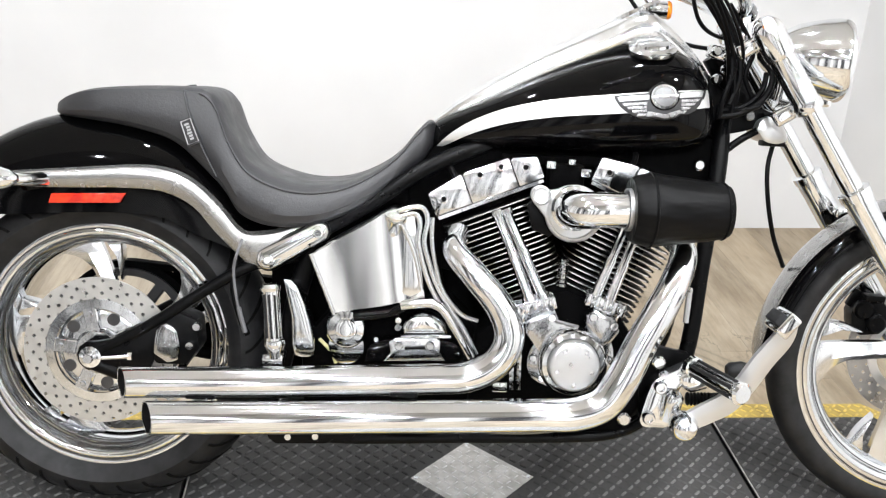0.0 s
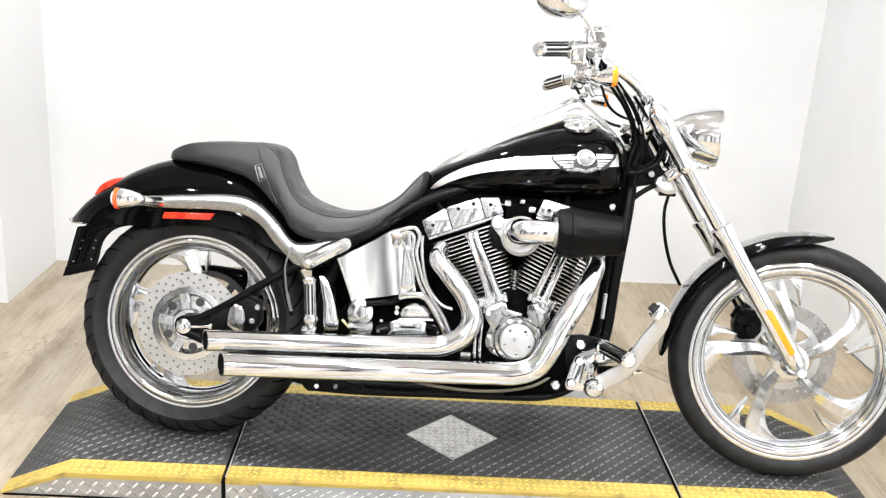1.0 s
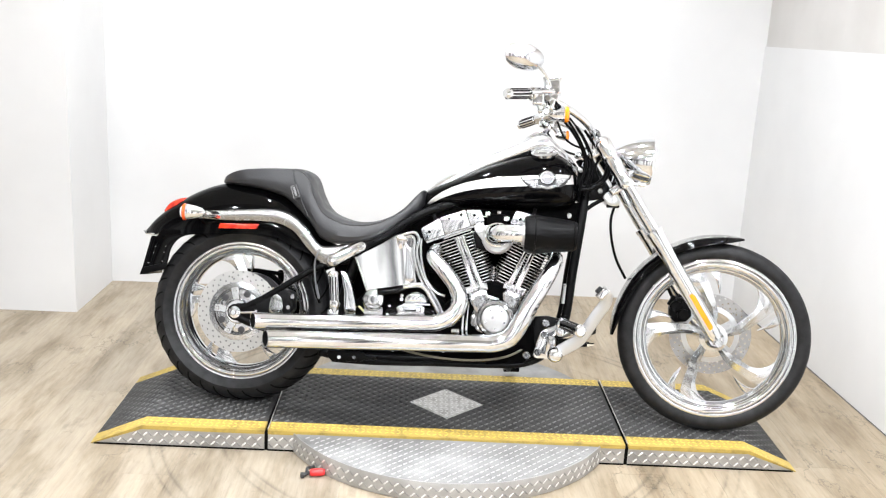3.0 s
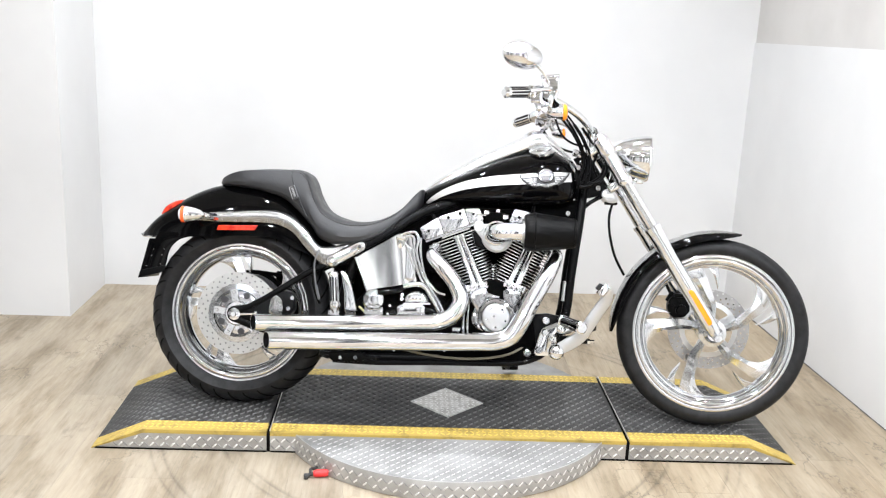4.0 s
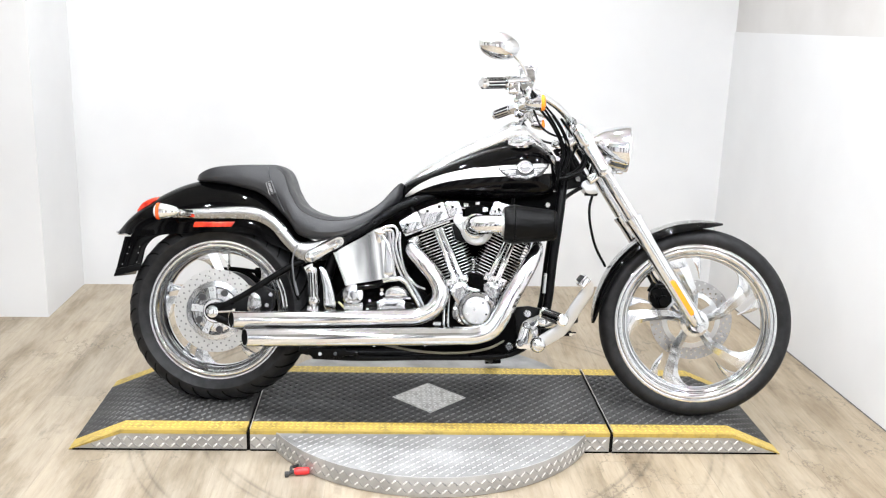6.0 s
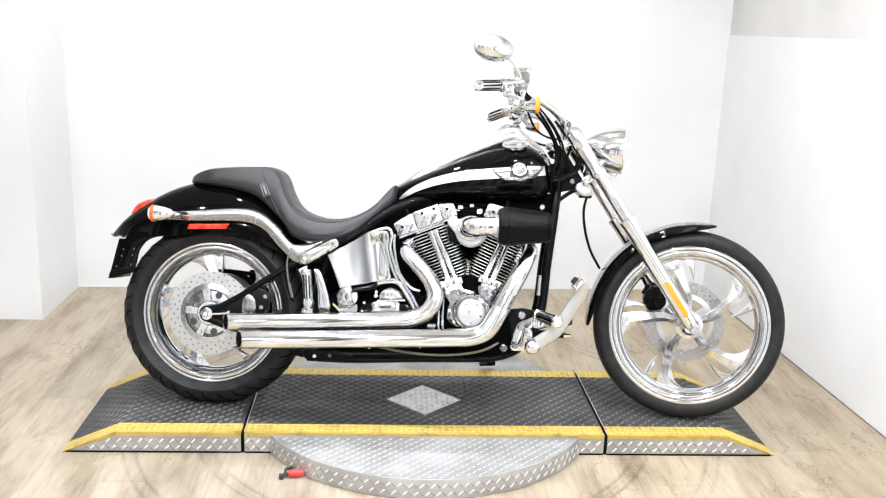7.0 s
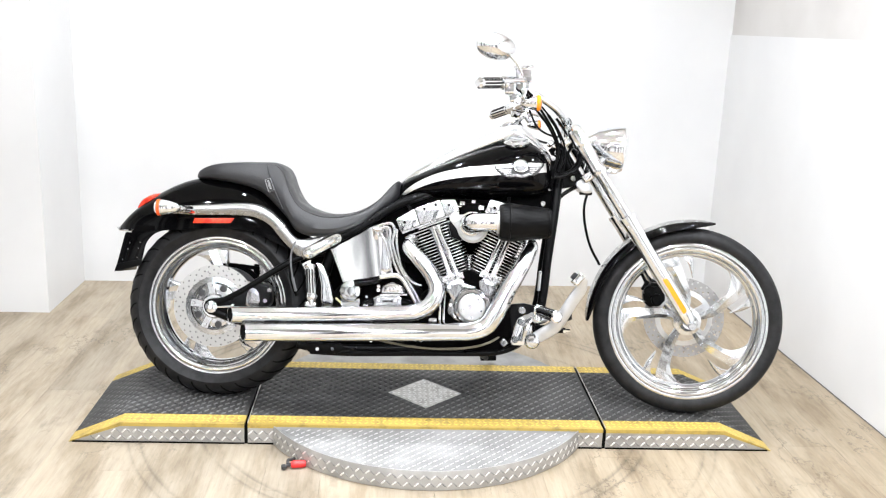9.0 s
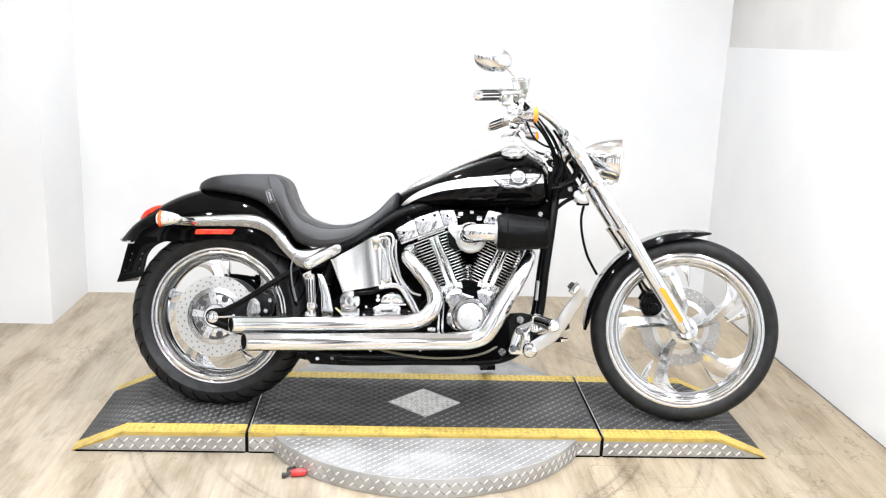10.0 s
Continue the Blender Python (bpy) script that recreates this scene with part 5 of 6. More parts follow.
# battery box, primary case and added black filler for dark spaces inside the frame
bm = bmesh.new()
prism(bm, [(-0.50, 0.25), (-0.20, 0.25), (-0.175, 0.45), (-0.215, 0.62), (-0.235, 0.685), (-0.40, 0.60), (-0.53, 0.52), (-0.53, 0.42)], -0.045, 0.09, 0.01)
part("battery_box", bm, SHADOWED, bike, "black battery box inside the frame")
bm = bmesh.new()
prism(bm, [(-0.265, 0.69), (-0.25, 0.52), (-0.16, 0.50), (-0.155, 0.62), (-0.17, 0.665), (-0.02, 0.725), (0.10, 0.715), (0.20, 0.70), (0.335, 0.70), (0.345, 0.79), (-0.10, 0.79), (-0.21, 0.755)], -0.05, 0.05, 0.008)
prism(bm, [(-0.25, 0.26), (-0.09, 0.26), (-0.08, 0.44), (-0.13, 0.60), (-0.17, 0.67), (-0.26, 0.67)], -0.02, 0.09, 0.006)
part("dark_filler", bm, SHADOWED, bike, "added black filler for the dark space under the fuel tank")
bm = bmesh.new()
lathe(bm, [(0.0, 0.13), (0.10, 0.13), (0.105, 0.145), (0.10, 0.17), (0.0, 0.18)], (-0.33, 0, 0.32), seg=40)
prism(bm, [(-0.43, 0.24), (0.10, 0.21), (0.14, 0.32), (0.08, 0.41), (-0.30, 0.42), (-0.43, 0.40)], 0.12, 0.17, 0.02, 3)
part("primary_case", bm, BLACK, bike, "black primary case on the far side")

# frame
bm = bmesh.new()
for s in (-1, 1):
    tube(bm, [(0.355, 0.035 * s, 0.83), (0.345, 0.07 * s, 0.73), (0.325, 0.085 * s, 0.55), (0.305, 0.095 * s, 0.36), (0.275, 0.105 * s, 0.29), (0.21, 0.112 * s, 0.228), (0.10, 0.115 * s, 0.212), (-0.16, 0.115 * s, 0.200), (-0.42, 0.115 * s, 0.192), (-0.55, 0.115 * s, 0.20)], 0.0165, 12)
    tube(bm, [(-0.10, 0.05 * s, 0.765), (-0.222, 0.09 * s, 0.712), (-0.349, 0.105 * s, 0.628), (-0.45, 0.112 * s, 0.57), (-0.55, 0.112 * s, 0.52)], 0.016, 12)
    tube(bm, [(-0.44, 0.09 * s, 0.57), (-0.47, 0.09 * s, 0.45), (-0.50, 0.10 * s, 0.30), (-0.54, 0.11 * s, 0.185)], 0.02, 12)
tube(bm, [(0.30, 0, 0.90), (0.05, 0, 0.80), (-0.15, 0, 0.765)], 0.028, 14)
tube(bm, [tuple(NECK + UP * 0.02), tuple(NECK - UP * 0.14)], 0.030, 18, 1)
prism(bm, [(0.325, 0.915), (0.365, 0.88), (0.372, 0.81), (0.345, 0.785), (0.325, 0.80)], -0.022, 0.022, 0.006)
frame_part = part("frame", bm, BLACK, bike, "black tubular steel frame")
bm = bmesh.new()
for s in (-1, 1):
    tube(bm, [(-0.874, 0.135 * s, 0.316), (-0.754, 0.135 * s, 0.382), (-0.646, 0.13 * s, 0.456), (-0.55, 0.12 * s, 0.512), (-0.47, 0.10 * s, 0.53)], [0.011, 0.0115, 0.0115, 0.012, 0.013], 12)
    tube(bm, [(-0.870, 0.135 * s, 0.312), (-0.76, 0.13 * s, 0.275), (-0.60, 0.125 * s, 0.255), (-0.47, 0.11 * s, 0.26)], 0.015, 12)
    prism(bm, [(-0.887, 0.324), (-0.882, 0.340), (-0.868, 0.350), (-0.845, 0.352), (-0.80, 0.362), (-0.735, 0.390), (-0.72, 0.36), (-0.745, 0.302), (-0.785, 0.282), (-0.83, 0.288), (-0.868, 0.294), (-0.882, 0.306)], 0.135 * s - 0.007, 0.135 * s + 0.007, 0.004)
swing = part("swingarm", bm, BLACK, bike, "black rear swingarm")
bm = bmesh.new()
tube(bm, [(-0.835, -0.150, 0.322), (-0.785, -0.150, 0.327)], 0.0045, 8, 1)
lathe(bm, [(0.008, 0), (0.008, 0.008), (0, 0.008)], (-0.785, -0.150, 0.327), (1, 0, 0), 6)
part("axle_adjuster", bm, CHROME, swing, "steel axle adjuster bolt")
# rear caliper
bm = bmesh.new()
prism(bm, [(-0.755, 0.345), (-0.742, 0.385), (-0.69, 0.415), (-0.655, 0.402), (-0.650, 0.345), (-0.675, 0.31), (-0.735, 0.31)], -0.140, -0.070, 0.008)
cal = part("rear_caliper", bm, BLACK, bike, "black rear brake caliper")
bm = bmesh.new()
o = curve([(-0.735, 0.335), (-0.730, 0.380), (-0.712, 0.395), (-0.692, 0.380), (-0.690, 0.325), (-0.71, 0.318)], 2)
pillow(bm, [(p[0], p[1]) for p in o], -0.140, -0.150, 0.004)
part("caliper_badge", bm, CHROME_DIM, cal, "polished caliper face")
bm = bmesh.new()
for x, z in ((-0.668, 0.352), (-0.655, 0.390)):
    ring_bolt(bm, (x, -0.140, z), 0.009, 0.01)
each("bolt", bm, CHROME, cal)

# passenger peg and its bracket, chain-side wedge
bm = bmesh.new()
lathe(bm, [(0.0165, -0.002), (0.0165, 0.098)], (-0.497, -0.205, 0.384), (-0.08, 0, 1), 20)
lathe(bm, [(0.019, 0), (0.02, 0.006), (0.014, 0.012), (0, 0.012)], (-0.5055, -0.205, 0.480), (-0.08, 0, 1), 20)
lathe(bm, [(0.018, 0), (0.020, 0.008), (0.015, 0.02), (0.012, 0.035), (0, 0.035)], (-0.496, -0.205, 0.386), (0.08, 0, -1), 20)
box(bm, (-0.498, -0.19, 0.350), (0.04, 0.05, 0.022), None, 0.006)
pax = part("passenger_peg", bm, CHROME, bike, "folded chrome passenger footpeg")
bm = bmesh.new()
for k in range(3):
    a = radians(-90 + 34 * (k - 1))
    tube(bm, [(-0.505 + 0.0175 * math.cos(a), -0.205 + 0.0175 * math.sin(a), 0.474), (-0.498 + 0.0175 * math.cos(a), -0.205 + 0.0175 * math.sin(a), 0.392)], 0.0022, 6, 1)
each("peg_rubber", bm, RUBBER, pax)
bm = bmesh.new()
o = curve([(-0.488, 0.492), (-0.472, 0.490), (-0.450, 0.452), (-0.434, 0.40), (-0.428, 0.348), (-0.462, 0.346), (-0.472, 0.42)], 3)
pillow(bm, [(p[0], p[1]) for p in o], -0.10, -0.158, 0.006)
part("frame_cover", bm, CHROME_SOFT, bike, "curved chrome frame cover")
bm = bmesh.new()
tube(bm, [(-0.585, -0.12, 0.52), (-0.59, -0.13, 0.47), (-0.575, -0.135, 0.41), (-0.56, -0.13, 0.375)], 0.006, 8)
part("brake_hose", bm, PLASTIC, bike, "thin black brake hose")

# lower frame plate, bolts and side stand
bm = bmesh.new()
tube(bm, [(-0.50, -0.150, 0.182), (-0.36, -0.156, 0.182), (-0.123, -0.158, 0.194), (0.074, -0.156, 0.202), (0.150, -0.150, 0.208), (0.205, -0.138, 0.224), (0.250, -0.125, 0.262), (0.285, -0.112, 0.330)], 0.0105, 12)
low_plate = part("frame_rail_cover", bm, BLACK, bike, "black lower frame rail")
bm = bmesh.new()
prism(bm, [(-0.515, 0.212), (-0.505, 0.190), (-0.492, 0.180), (-0.395, 0.184), (-0.385, 0.192), (-0.345, 0.196), (-0.340, 0.204), (-0.380, 0.208), (-0.390, 0.218), (-0.50, 0.216)], -0.196, -0.178, 0.003)
part("frame_bracket", bm, BLACK, low_plate, "black plate with two bolts")
bm = bmesh.new()
prism(bm, [(-0.50, 0.235), (-0.10, 0.255), (0.12, 0.262), (0.12, 0.222), (-0.10, 0.212), (-0.50, 0.196)], -0.10, -0.06, 0.006)
part("oil_pan", bm, BLACK, low_plate, "black oil pan above the rail")
for x, z in ((-0.468, 0.1965), (-0.416, 0.1995)):
    bm = bmesh.new()
    ring_bolt(bm, (x, -0.197, z), 0.0078, 0.006)
    part("bolt", bm, CHROME, low_plate)
bm = bmesh.new()
tube(bm, [(-0.27, -0.165, 0.236), (-0.15, -0.172, 0.218), (-0.05, -0.175, 0.214), (0.05, -0.172, 0.222), (0.12, -0.165, 0.240), (0.165, -0.150, 0.265)], 0.0042, 8)
part("brake_line", bm, BRAKE_LINE, bike, "thin tan brake line under the pipes")
bm = bmesh.new()
for x, z in ((-0.285, 0.232), (-0.11, 0.240)):
    ring_bolt(bm, (x, -0.160, z), 0.007, 0.02)
each("engine_bolt", bm, CHROME, bike, "small chrome engine bolt")
bm = bmesh.new()
tube(bm, [(0.08, 0.12, 0.185), (0.11, 0.28, 0.150), (0.135, 0.40, 0.122)], 0.011, 10)
tube(bm, [(0.115, 0.405, 0.120), (0.175, 0.42, 0.122)], 0.012, 10, 1)
part("side_stand", bm, BLACK, bike, "black side stand folded out")
bm = bmesh.new()
for x, z in ((0.178, 0.244), (0.237, 0.360)):
    lathe(bm, [(0.0125, -0.03), (0.0135, 0), (0.0135, 0.010), (0.010, 0.014), (0, 0.014)], (x, -0.150, z), (0, -1, 0), 20)
each("frame_bolt", bm, CHROME, bike, "domed chrome frame bolt")
bm = bmesh.new()
prism(bm, [(0.20, 0.38), (0.245, 0.385), (0.30, 0.375), (0.275, 0.30), (0.20, 0.24), (0.15, 0.235), (0.16, 0.262)], -0.135, -0.115, 0.004)
part("control_mount", bm, BLACK, bike, "black mounting plate on the frame")

# forward controls
bm = bmesh.new()
o = curve([(0.201, 0.254), (0.208, 0.243), (0.230, 0.242), (0.254, 0.244), (0.264, 0.276), (0.266, 0.310), (0.282, 0.336), (0.297, 0.354), (0.292, 0.366), (0.258, 0.352), (0.226, 0.336), (0.214, 0.312), (0.206, 0.280)], 3)
pillow(bm, [(p[0], p[1]) for p in o], -0.160, -0.192, 0.004)
ctl = part("forward_control", bm, CHROME, bike, "chrome forward foot control")
bm = bmesh.new()
for x, z, r in ((0.234, 0.323, 0.0125), (0.216, 0.262, 0.0125)):
    lathe(bm, [(r, 0), (r, 0.010), (r * 0.8, 0.014), (r * 0.55, 0.014), (r * 0.5, 0.009), (0, 0.009)], (x, -0.193, z), (0, -1, 0), 20)
each("bolt", bm, CHROME, ctl)
bm = bmesh.new()
lathe(bm, [(0.016, -0.03), (0.018, 0.0), (0.017, 0.022), (0.012, 0.028), (0, 0.028)], (0.256, -0.205, 0.290), (0.15, -0.35, 1), 20)
part("pivot_post", bm, CHROME, ctl, "chrome pivot post")
bm = bmesh.new()
lathe(bm, [(0.016, 0), (0.020, 0.015), (0.026, 0.022), (0.0275, 0.040), (0.024, 0.056), (0.014, 0.066), (0, 0.068)], (0.271, -0.205, 0.264), (0, -1, 0), 28)
part("pivot_knob", bm, CHROME, ctl, "round chrome pivot knob")
bm = bmesh.new()
lathe(bm, [(0.0, 0.0)] + [(0.0135 if k % 2 else 0.0105, 0.002 + 0.0033 * k) for k in range(14)] + [(0.0, 0.048)], (0.280, -0.205, 0.305), (1, 0, 0.02), 18)
part("rubber_boot", bm, PLASTIC, ctl, "ribbed black rubber boot")
bm = bmesh.new()
o = curve([(0.268, 0.345), (0.292, 0.362), (0.330, 0.356), (0.345, 0.336), (0.318, 0.326), (0.290, 0.318), (0.275, 0.326)], 3)
pillow(bm, [(p[0], p[1]) for p in o], -0.170, -0.205, 0.006)
part("peg_mount", bm, CHROME, ctl, "chrome peg mount")
bm = bmesh.new()
rings = curve([(0.274, 0.268, 0.019), (0.308, 0.291, 0.0215), (0.342, 0.316, 0.022), (0.366, 0.350, 0.021), (0.396, 0.405, 0.0205), (0.424, 0.452, 0.0195), (0.430, 0.485, 0.015)], 5)
rr = []
for i, (x, z, w) in enumerate(rings):
    j, k = min(i + 1, len(rings) - 1), max(i - 1, 0)
    d = V(rings[j][0] - rings[k][0], rings[j][1] - rings[k][1]).normalized()
    nx, nz = -d.y * w, d.x * w
    y = -0.238 - 0.06 * i / len(rings)
    rr.append([(x + nx, y, z + nz), (x + nx * 0.9, y - 0.006, z + nz * 0.9), (x + nx * 0.35, y - 0.010, z + nz * 0.35), (x - nx * 0.35, y - 0.010, z - nz * 0.35), (x - nx * 0.9, y - 0.006, z - nz * 0.9), (x - nx, y, z - nz), (x - nx * 0.9, y + 0.006, z - nz * 0.9), (x + nx * 0.9, y + 0.006, z + nz * 0.9)])
loft(bm, rr)
pedal = part("brake_pedal", bm, SATIN, bike, "long polished brake pedal")
bm = bmesh.new()
box(bm, (0.408, -0.318, 0.485), (0.044, 0.068, 0.026), Matrix.Rotation(radians(-52), 4, "Y"), 0.007, 3)
part("pedal_pad", bm, CHROME, pedal, "chrome pedal pad")
bm = bmesh.new()
box(bm, (0.396, -0.318, 0.494), (0.024, 0.052, 0.014), Matrix.Rotation(radians(-52), 4, "Y"), 0.005, 2)
part("pad_rubber", bm, RUBBER, pedal, "black pad rubber")
bm = bmesh.new()
lathe(bm, [(0.0, 0.0), (0.012, 0.0), (0.017, 0.006), (0.018, 0.030), (0.014, 0.040), (0, 0.042)], (0.372, -0.150, 0.346), (1, 0, 0.12), 18)
part("rubber_stop", bm, RUBBER, bike, "black rubber stop behind the brake pedal")
bm = bmesh.new()
tube(bm, [(0.330, -0.148, 0.292), (0.385, -0.150, 0.296)], 0.0085, 10, 1)
part("pivot_sleeve", bm, PLASTIC, bike, "black sleeve behind the brake pedal")
bm = bmesh.new()
lathe(bm, [(0.0105, 0.0), (0.0105, 0.008), (0.006, 0.009), (0.006, 0.024), (0, 0.025)], (0.385, -0.150, 0.296), (1, 0, 0.05), 6)
part("pivot_nut", bm, CHROME, bike, "chrome nut behind the brake pedal")
bm = bmesh.new()
p0, p1 = V(0.290, -0.195, 0.366), V(0.340, -0.325, 0.357)
tube(bm, [tuple(p0), tuple(p1)], 0.0170, 20, 1)
lathe(bm, [(0.021, 0), (0.021, 0.008), (0.016, 0.013), (0, 0.013)], p1, p1 - p0, 24)
lathe(bm, [(0.021, 0), (0.021, 0.012), (0.017, 0.014)], p0, p1 - p0, 24)
peg = part("rider_peg", bm, CHROME, bike, "chrome rider footpeg")
bm = bmesh.new()
d = (p1 - p0).normalized()
e1 = d.cross(V(0, 0, 1)).normalized()
e2 = d.cross(e1)
for k in range(6):
    a = radians(60 * k + 30)
    o = (e1 * math.cos(a) + e2 * math.sin(a)) * 0.0165
    tube(bm, [tuple(p0 + (p1 - p0) * 0.14 + o), tuple(p0 + (p1 - p0) * 0.95 + o)], 0.0038, 7, 1)
each("peg_rubber", bm, RUBBER, peg)

# front fork, steered
fork = None
A0, A1 = V(0.402, 0, 1.012), V(0.842, 0, 0.352)
AX = (A1 - A0).normalized()


def along(f, y):
    p = A0 + (A1 - A0) * f
    return (p.x - max(0.0, 0.19 * y), y, p.z)


for s, nm in ((-1, "near"), (1, "far")):
    y = 0.118 * s
    bm = bmesh.new()
    tube(bm, [along(f, y) for f in (-0.022, -0.018, -0.008, 0.006, 0.02, 0.075, 0.082, 0.086, 0.200, 0.204, 0.212, 0.224, 0.230, 0.232, 0.47)], [0.006, 0.015, 0.022, 0.0275, 0.0295, 0.0295, 0.0285, 0.0255, 0.0255, 0.0275, 0.029, 0.0285, 0.026, 0.0205, 0.0205], 24, 1)
    leg = part("fork_leg", bm, CHROME, bike, "chrome fork tube with a polished slider", STEER)
    bm = bmesh.new()
    tube(bm, [along(f, y) for f in (0.450, 0.453, 0.472, 0.473, 0.487, 0.51, 0.92, 0.965, 1.0, 1.012)], [0.024, 0.031, 0.031, 0.0285, 0.0285, 0.0275, 0.0265, 0.0265, 0.021, 0.008], 24, 1)
    part("slider", bm, CHROME, leg, "", STEER)
    bm = bmesh.new()
    d = V(AX.x, AX.z)
    nn = V(-d.y, d.x)
    c = V(*[along(0.86, 0)[i] for i in (0, 2)])
    o = [c + d * 0.07 + nn * 0.005, c + d * 0.062 + nn * 0.011, c - d * 0.062 + nn * 0.011, c - d * 0.07 + nn * 0.005, c - d * 0.07 - nn * 0.007, c + d * 0.07 - nn * 0.007]
    prism(bm, [(p.x, p.y) for p in o], y + s * 0.022, y + s * 0.033, 0.003)
    part("reflector", bm, ORANGE, leg, "long amber reflector", STEER)
bm = bmesh.new()
for f, off, w in ((0.03, 0.0, 0.03), (0.215, 0.0, 0.032)):
    c = V(*along(f, 0)) - V(AX.z, 0, -AX.x) * -0.0
    back = V(-AX.z, 0, AX.x)
    mm = Matrix.Rotation(math.atan2(AX.x, -AX.z) * -1, 4, "Y")
    box(bm, tuple(c + V(-0.030, 0, -0.020)), (0.055, 0.20, w), mm, 0.010, 3)
part("triple_clamp", bm, CHROME, bike, "chrome triple clamp", STEER)
# front fender
bm = bmesh.new()
st = []
for a, r0, r1, hw in ((183, 0.364, 0.354, 0.020), (178, 0.366, 0.345, 0.045), (165, 0.365, 0.333, 0.058), (145, 0.365, 0.330, 0.061), (125, 0.365, 0.330, 0.061), (105, 0.366, 0.331, 0.060), (92, 0.367, 0.336, 0.054), (84, 0.368, 0.346, 0.042), (77, 0.369, 0.362, 0.012)):
    ca, sa = math.cos(radians(a)), math.sin(radians(a))
    st.append((FRONT[0] + r0 * ca, FRONT[1] + r0 * sa, FRONT[0] + r1 * ca, FRONT[1] + r1 * sa, hw))
arch(bm, st, 2.15)
ff = part("front_fender", bm, PAINT, bike, "gloss black front fender with a silver crown stripe", STEER)
bm = bmesh.new()
rings = []
for tx, tz, ex, ez, hw in curve(st, 5)[3:-3]:
    up = V(tx - FRONT[0], tz - FRONT[1]).normalized()
    faces = [[], []]
    for k in range(13):
        a = radians(-42 + 7 * k)
        y, c = math.copysign(abs(math.sin(a)) ** (2 / 2.15), a) * hw, math.cos(a) ** (2 / 2.15)
        for lst, lift in zip(faces, (0.0012, -0.0015)):
            lst.append((ex + (tx - ex) * c + up.x * lift, y, ez + (tz - ez) * c + up.y * lift))
    rings.append(faces[0] + faces[1][::-1])
loft(bm, rings)
part("crown_stripe", bm, SATIN_SILVER, ff, "silver stripe along the crown", STEER)
bm = bmesh.new()
for s in (-1, 1):
    box(bm, (0.652, 0.074 * s, 0.640), (0.035, 0.040, 0.02), None, 0.006)
each("fender_bracket", bm, CHROME, ff, "", STEER)
# front caliper on the far side
bm = bmesh.new()
prism(bm, [(0.690, 0.424), (0.700, 0.452), (0.722, 0.466), (0.752, 0.460), (0.772, 0.436), (0.774, 0.404), (0.756, 0.382), (0.716, 0.376), (0.694, 0.394)], 0.055, 0.11, 0.008)
for cx, cz in ((0.714, 0.436), (0.742, 0.408)):
    lathe(bm, [(0.021, 0), (0.021, 0.010), (0.016, 0.015), (0, 0.015)], (cx, 0.055, cz), (0, -1, 0), 18)
prism(bm, [(0.684, 0.440), (0.702, 0.476), (0.716, 0.470), (0.700, 0.430)], 0.075, 0.09, 0.003)
box(bm, (0.735, 0.06, 0.462), (0.040, 0.03, 0.014), None, 0.004)
tube(bm, [(0.705, 0.08, 0.462), (0.690, 0.09, 0.49), (0.672, 0.10, 0.54)], 0.006, 8)
part("front_caliper", bm, BLACK, bike, "black front brake caliper", STEER)
# headlight
bm = bmesh.new()
ho, ha = (0.492, 0, 0.957), (1, 0, -0.045)
lathe(bm, [(0, -0.075), (0.012, -0.073), (0.028, -0.058), (0.047, -0.030), (0.064, 0.0), (0.0745, 0.035), (0.0800, 0.062), (0.0825, 0.080), (0.0825, 0.090), (0.0800, 0.096), (0.074, 0.095)], ho, ha, 48)
tube(bm, [(0.470, 0, 0.935), (0.475, 0, 0.90), (0.470, 0, 0.87)], [0.026, 0.022, 0.022], 16)
box(bm, (0.545, 0, 0.872), (0.05, 0.05, 0.018), None, 0.006)
hl = part("headlight", bm, CHROME, bike, "chrome bullet headlight", STEER)
bm = bmesh.new()
lathe(bm, [(0.075, 0.0945), (0.06, 0.100), (0.03, 0.104), (0, 0.105)], ho, ha, 40)
part("lens", bm, CLEAR, hl, "clear headlight lens", STEER)
# handlebar, a little askew in its clamps
BAR = STEER @ Matrix.Translation((0.39, 0, 1.046)) @ Matrix.Rotation(radians(-3.6), 4, "X") @ Matrix.Translation((-0.39, 0, -1.05))
bm = bmesh.new()
half = [(0.378, 0.0, 1.035), (0.376, 0.055, 1.036), (0.360, 0.12, 1.052), (0.318, 0.185, 1.082), (0.258, 0.235, 1.110), (0.20, 0.27, 1.127), (0.150, 0.308, 1.132), (0.092, 0.370, 1.119)]
tube(bm, [(x, -y, z) for x, y, z in half[::-1]] + half[1:], 0.0125, 16)
for s in (-1, 1):
    tube(bm, [(0.378, 0.05 * s, 0.985), (0.377, 0.05 * s, 1.035)], [0.019, 0.017], 14, 1)
    lathe(bm, [(0.021, -0.018), (0.021, 0.018), (0.0, 0.018)], (0.377, 0.05 * s, 1.036), (0, 1, 0), 18)
bar = part("handlebar", bm, CHROME, bike, "wide chrome handlebar", BAR)
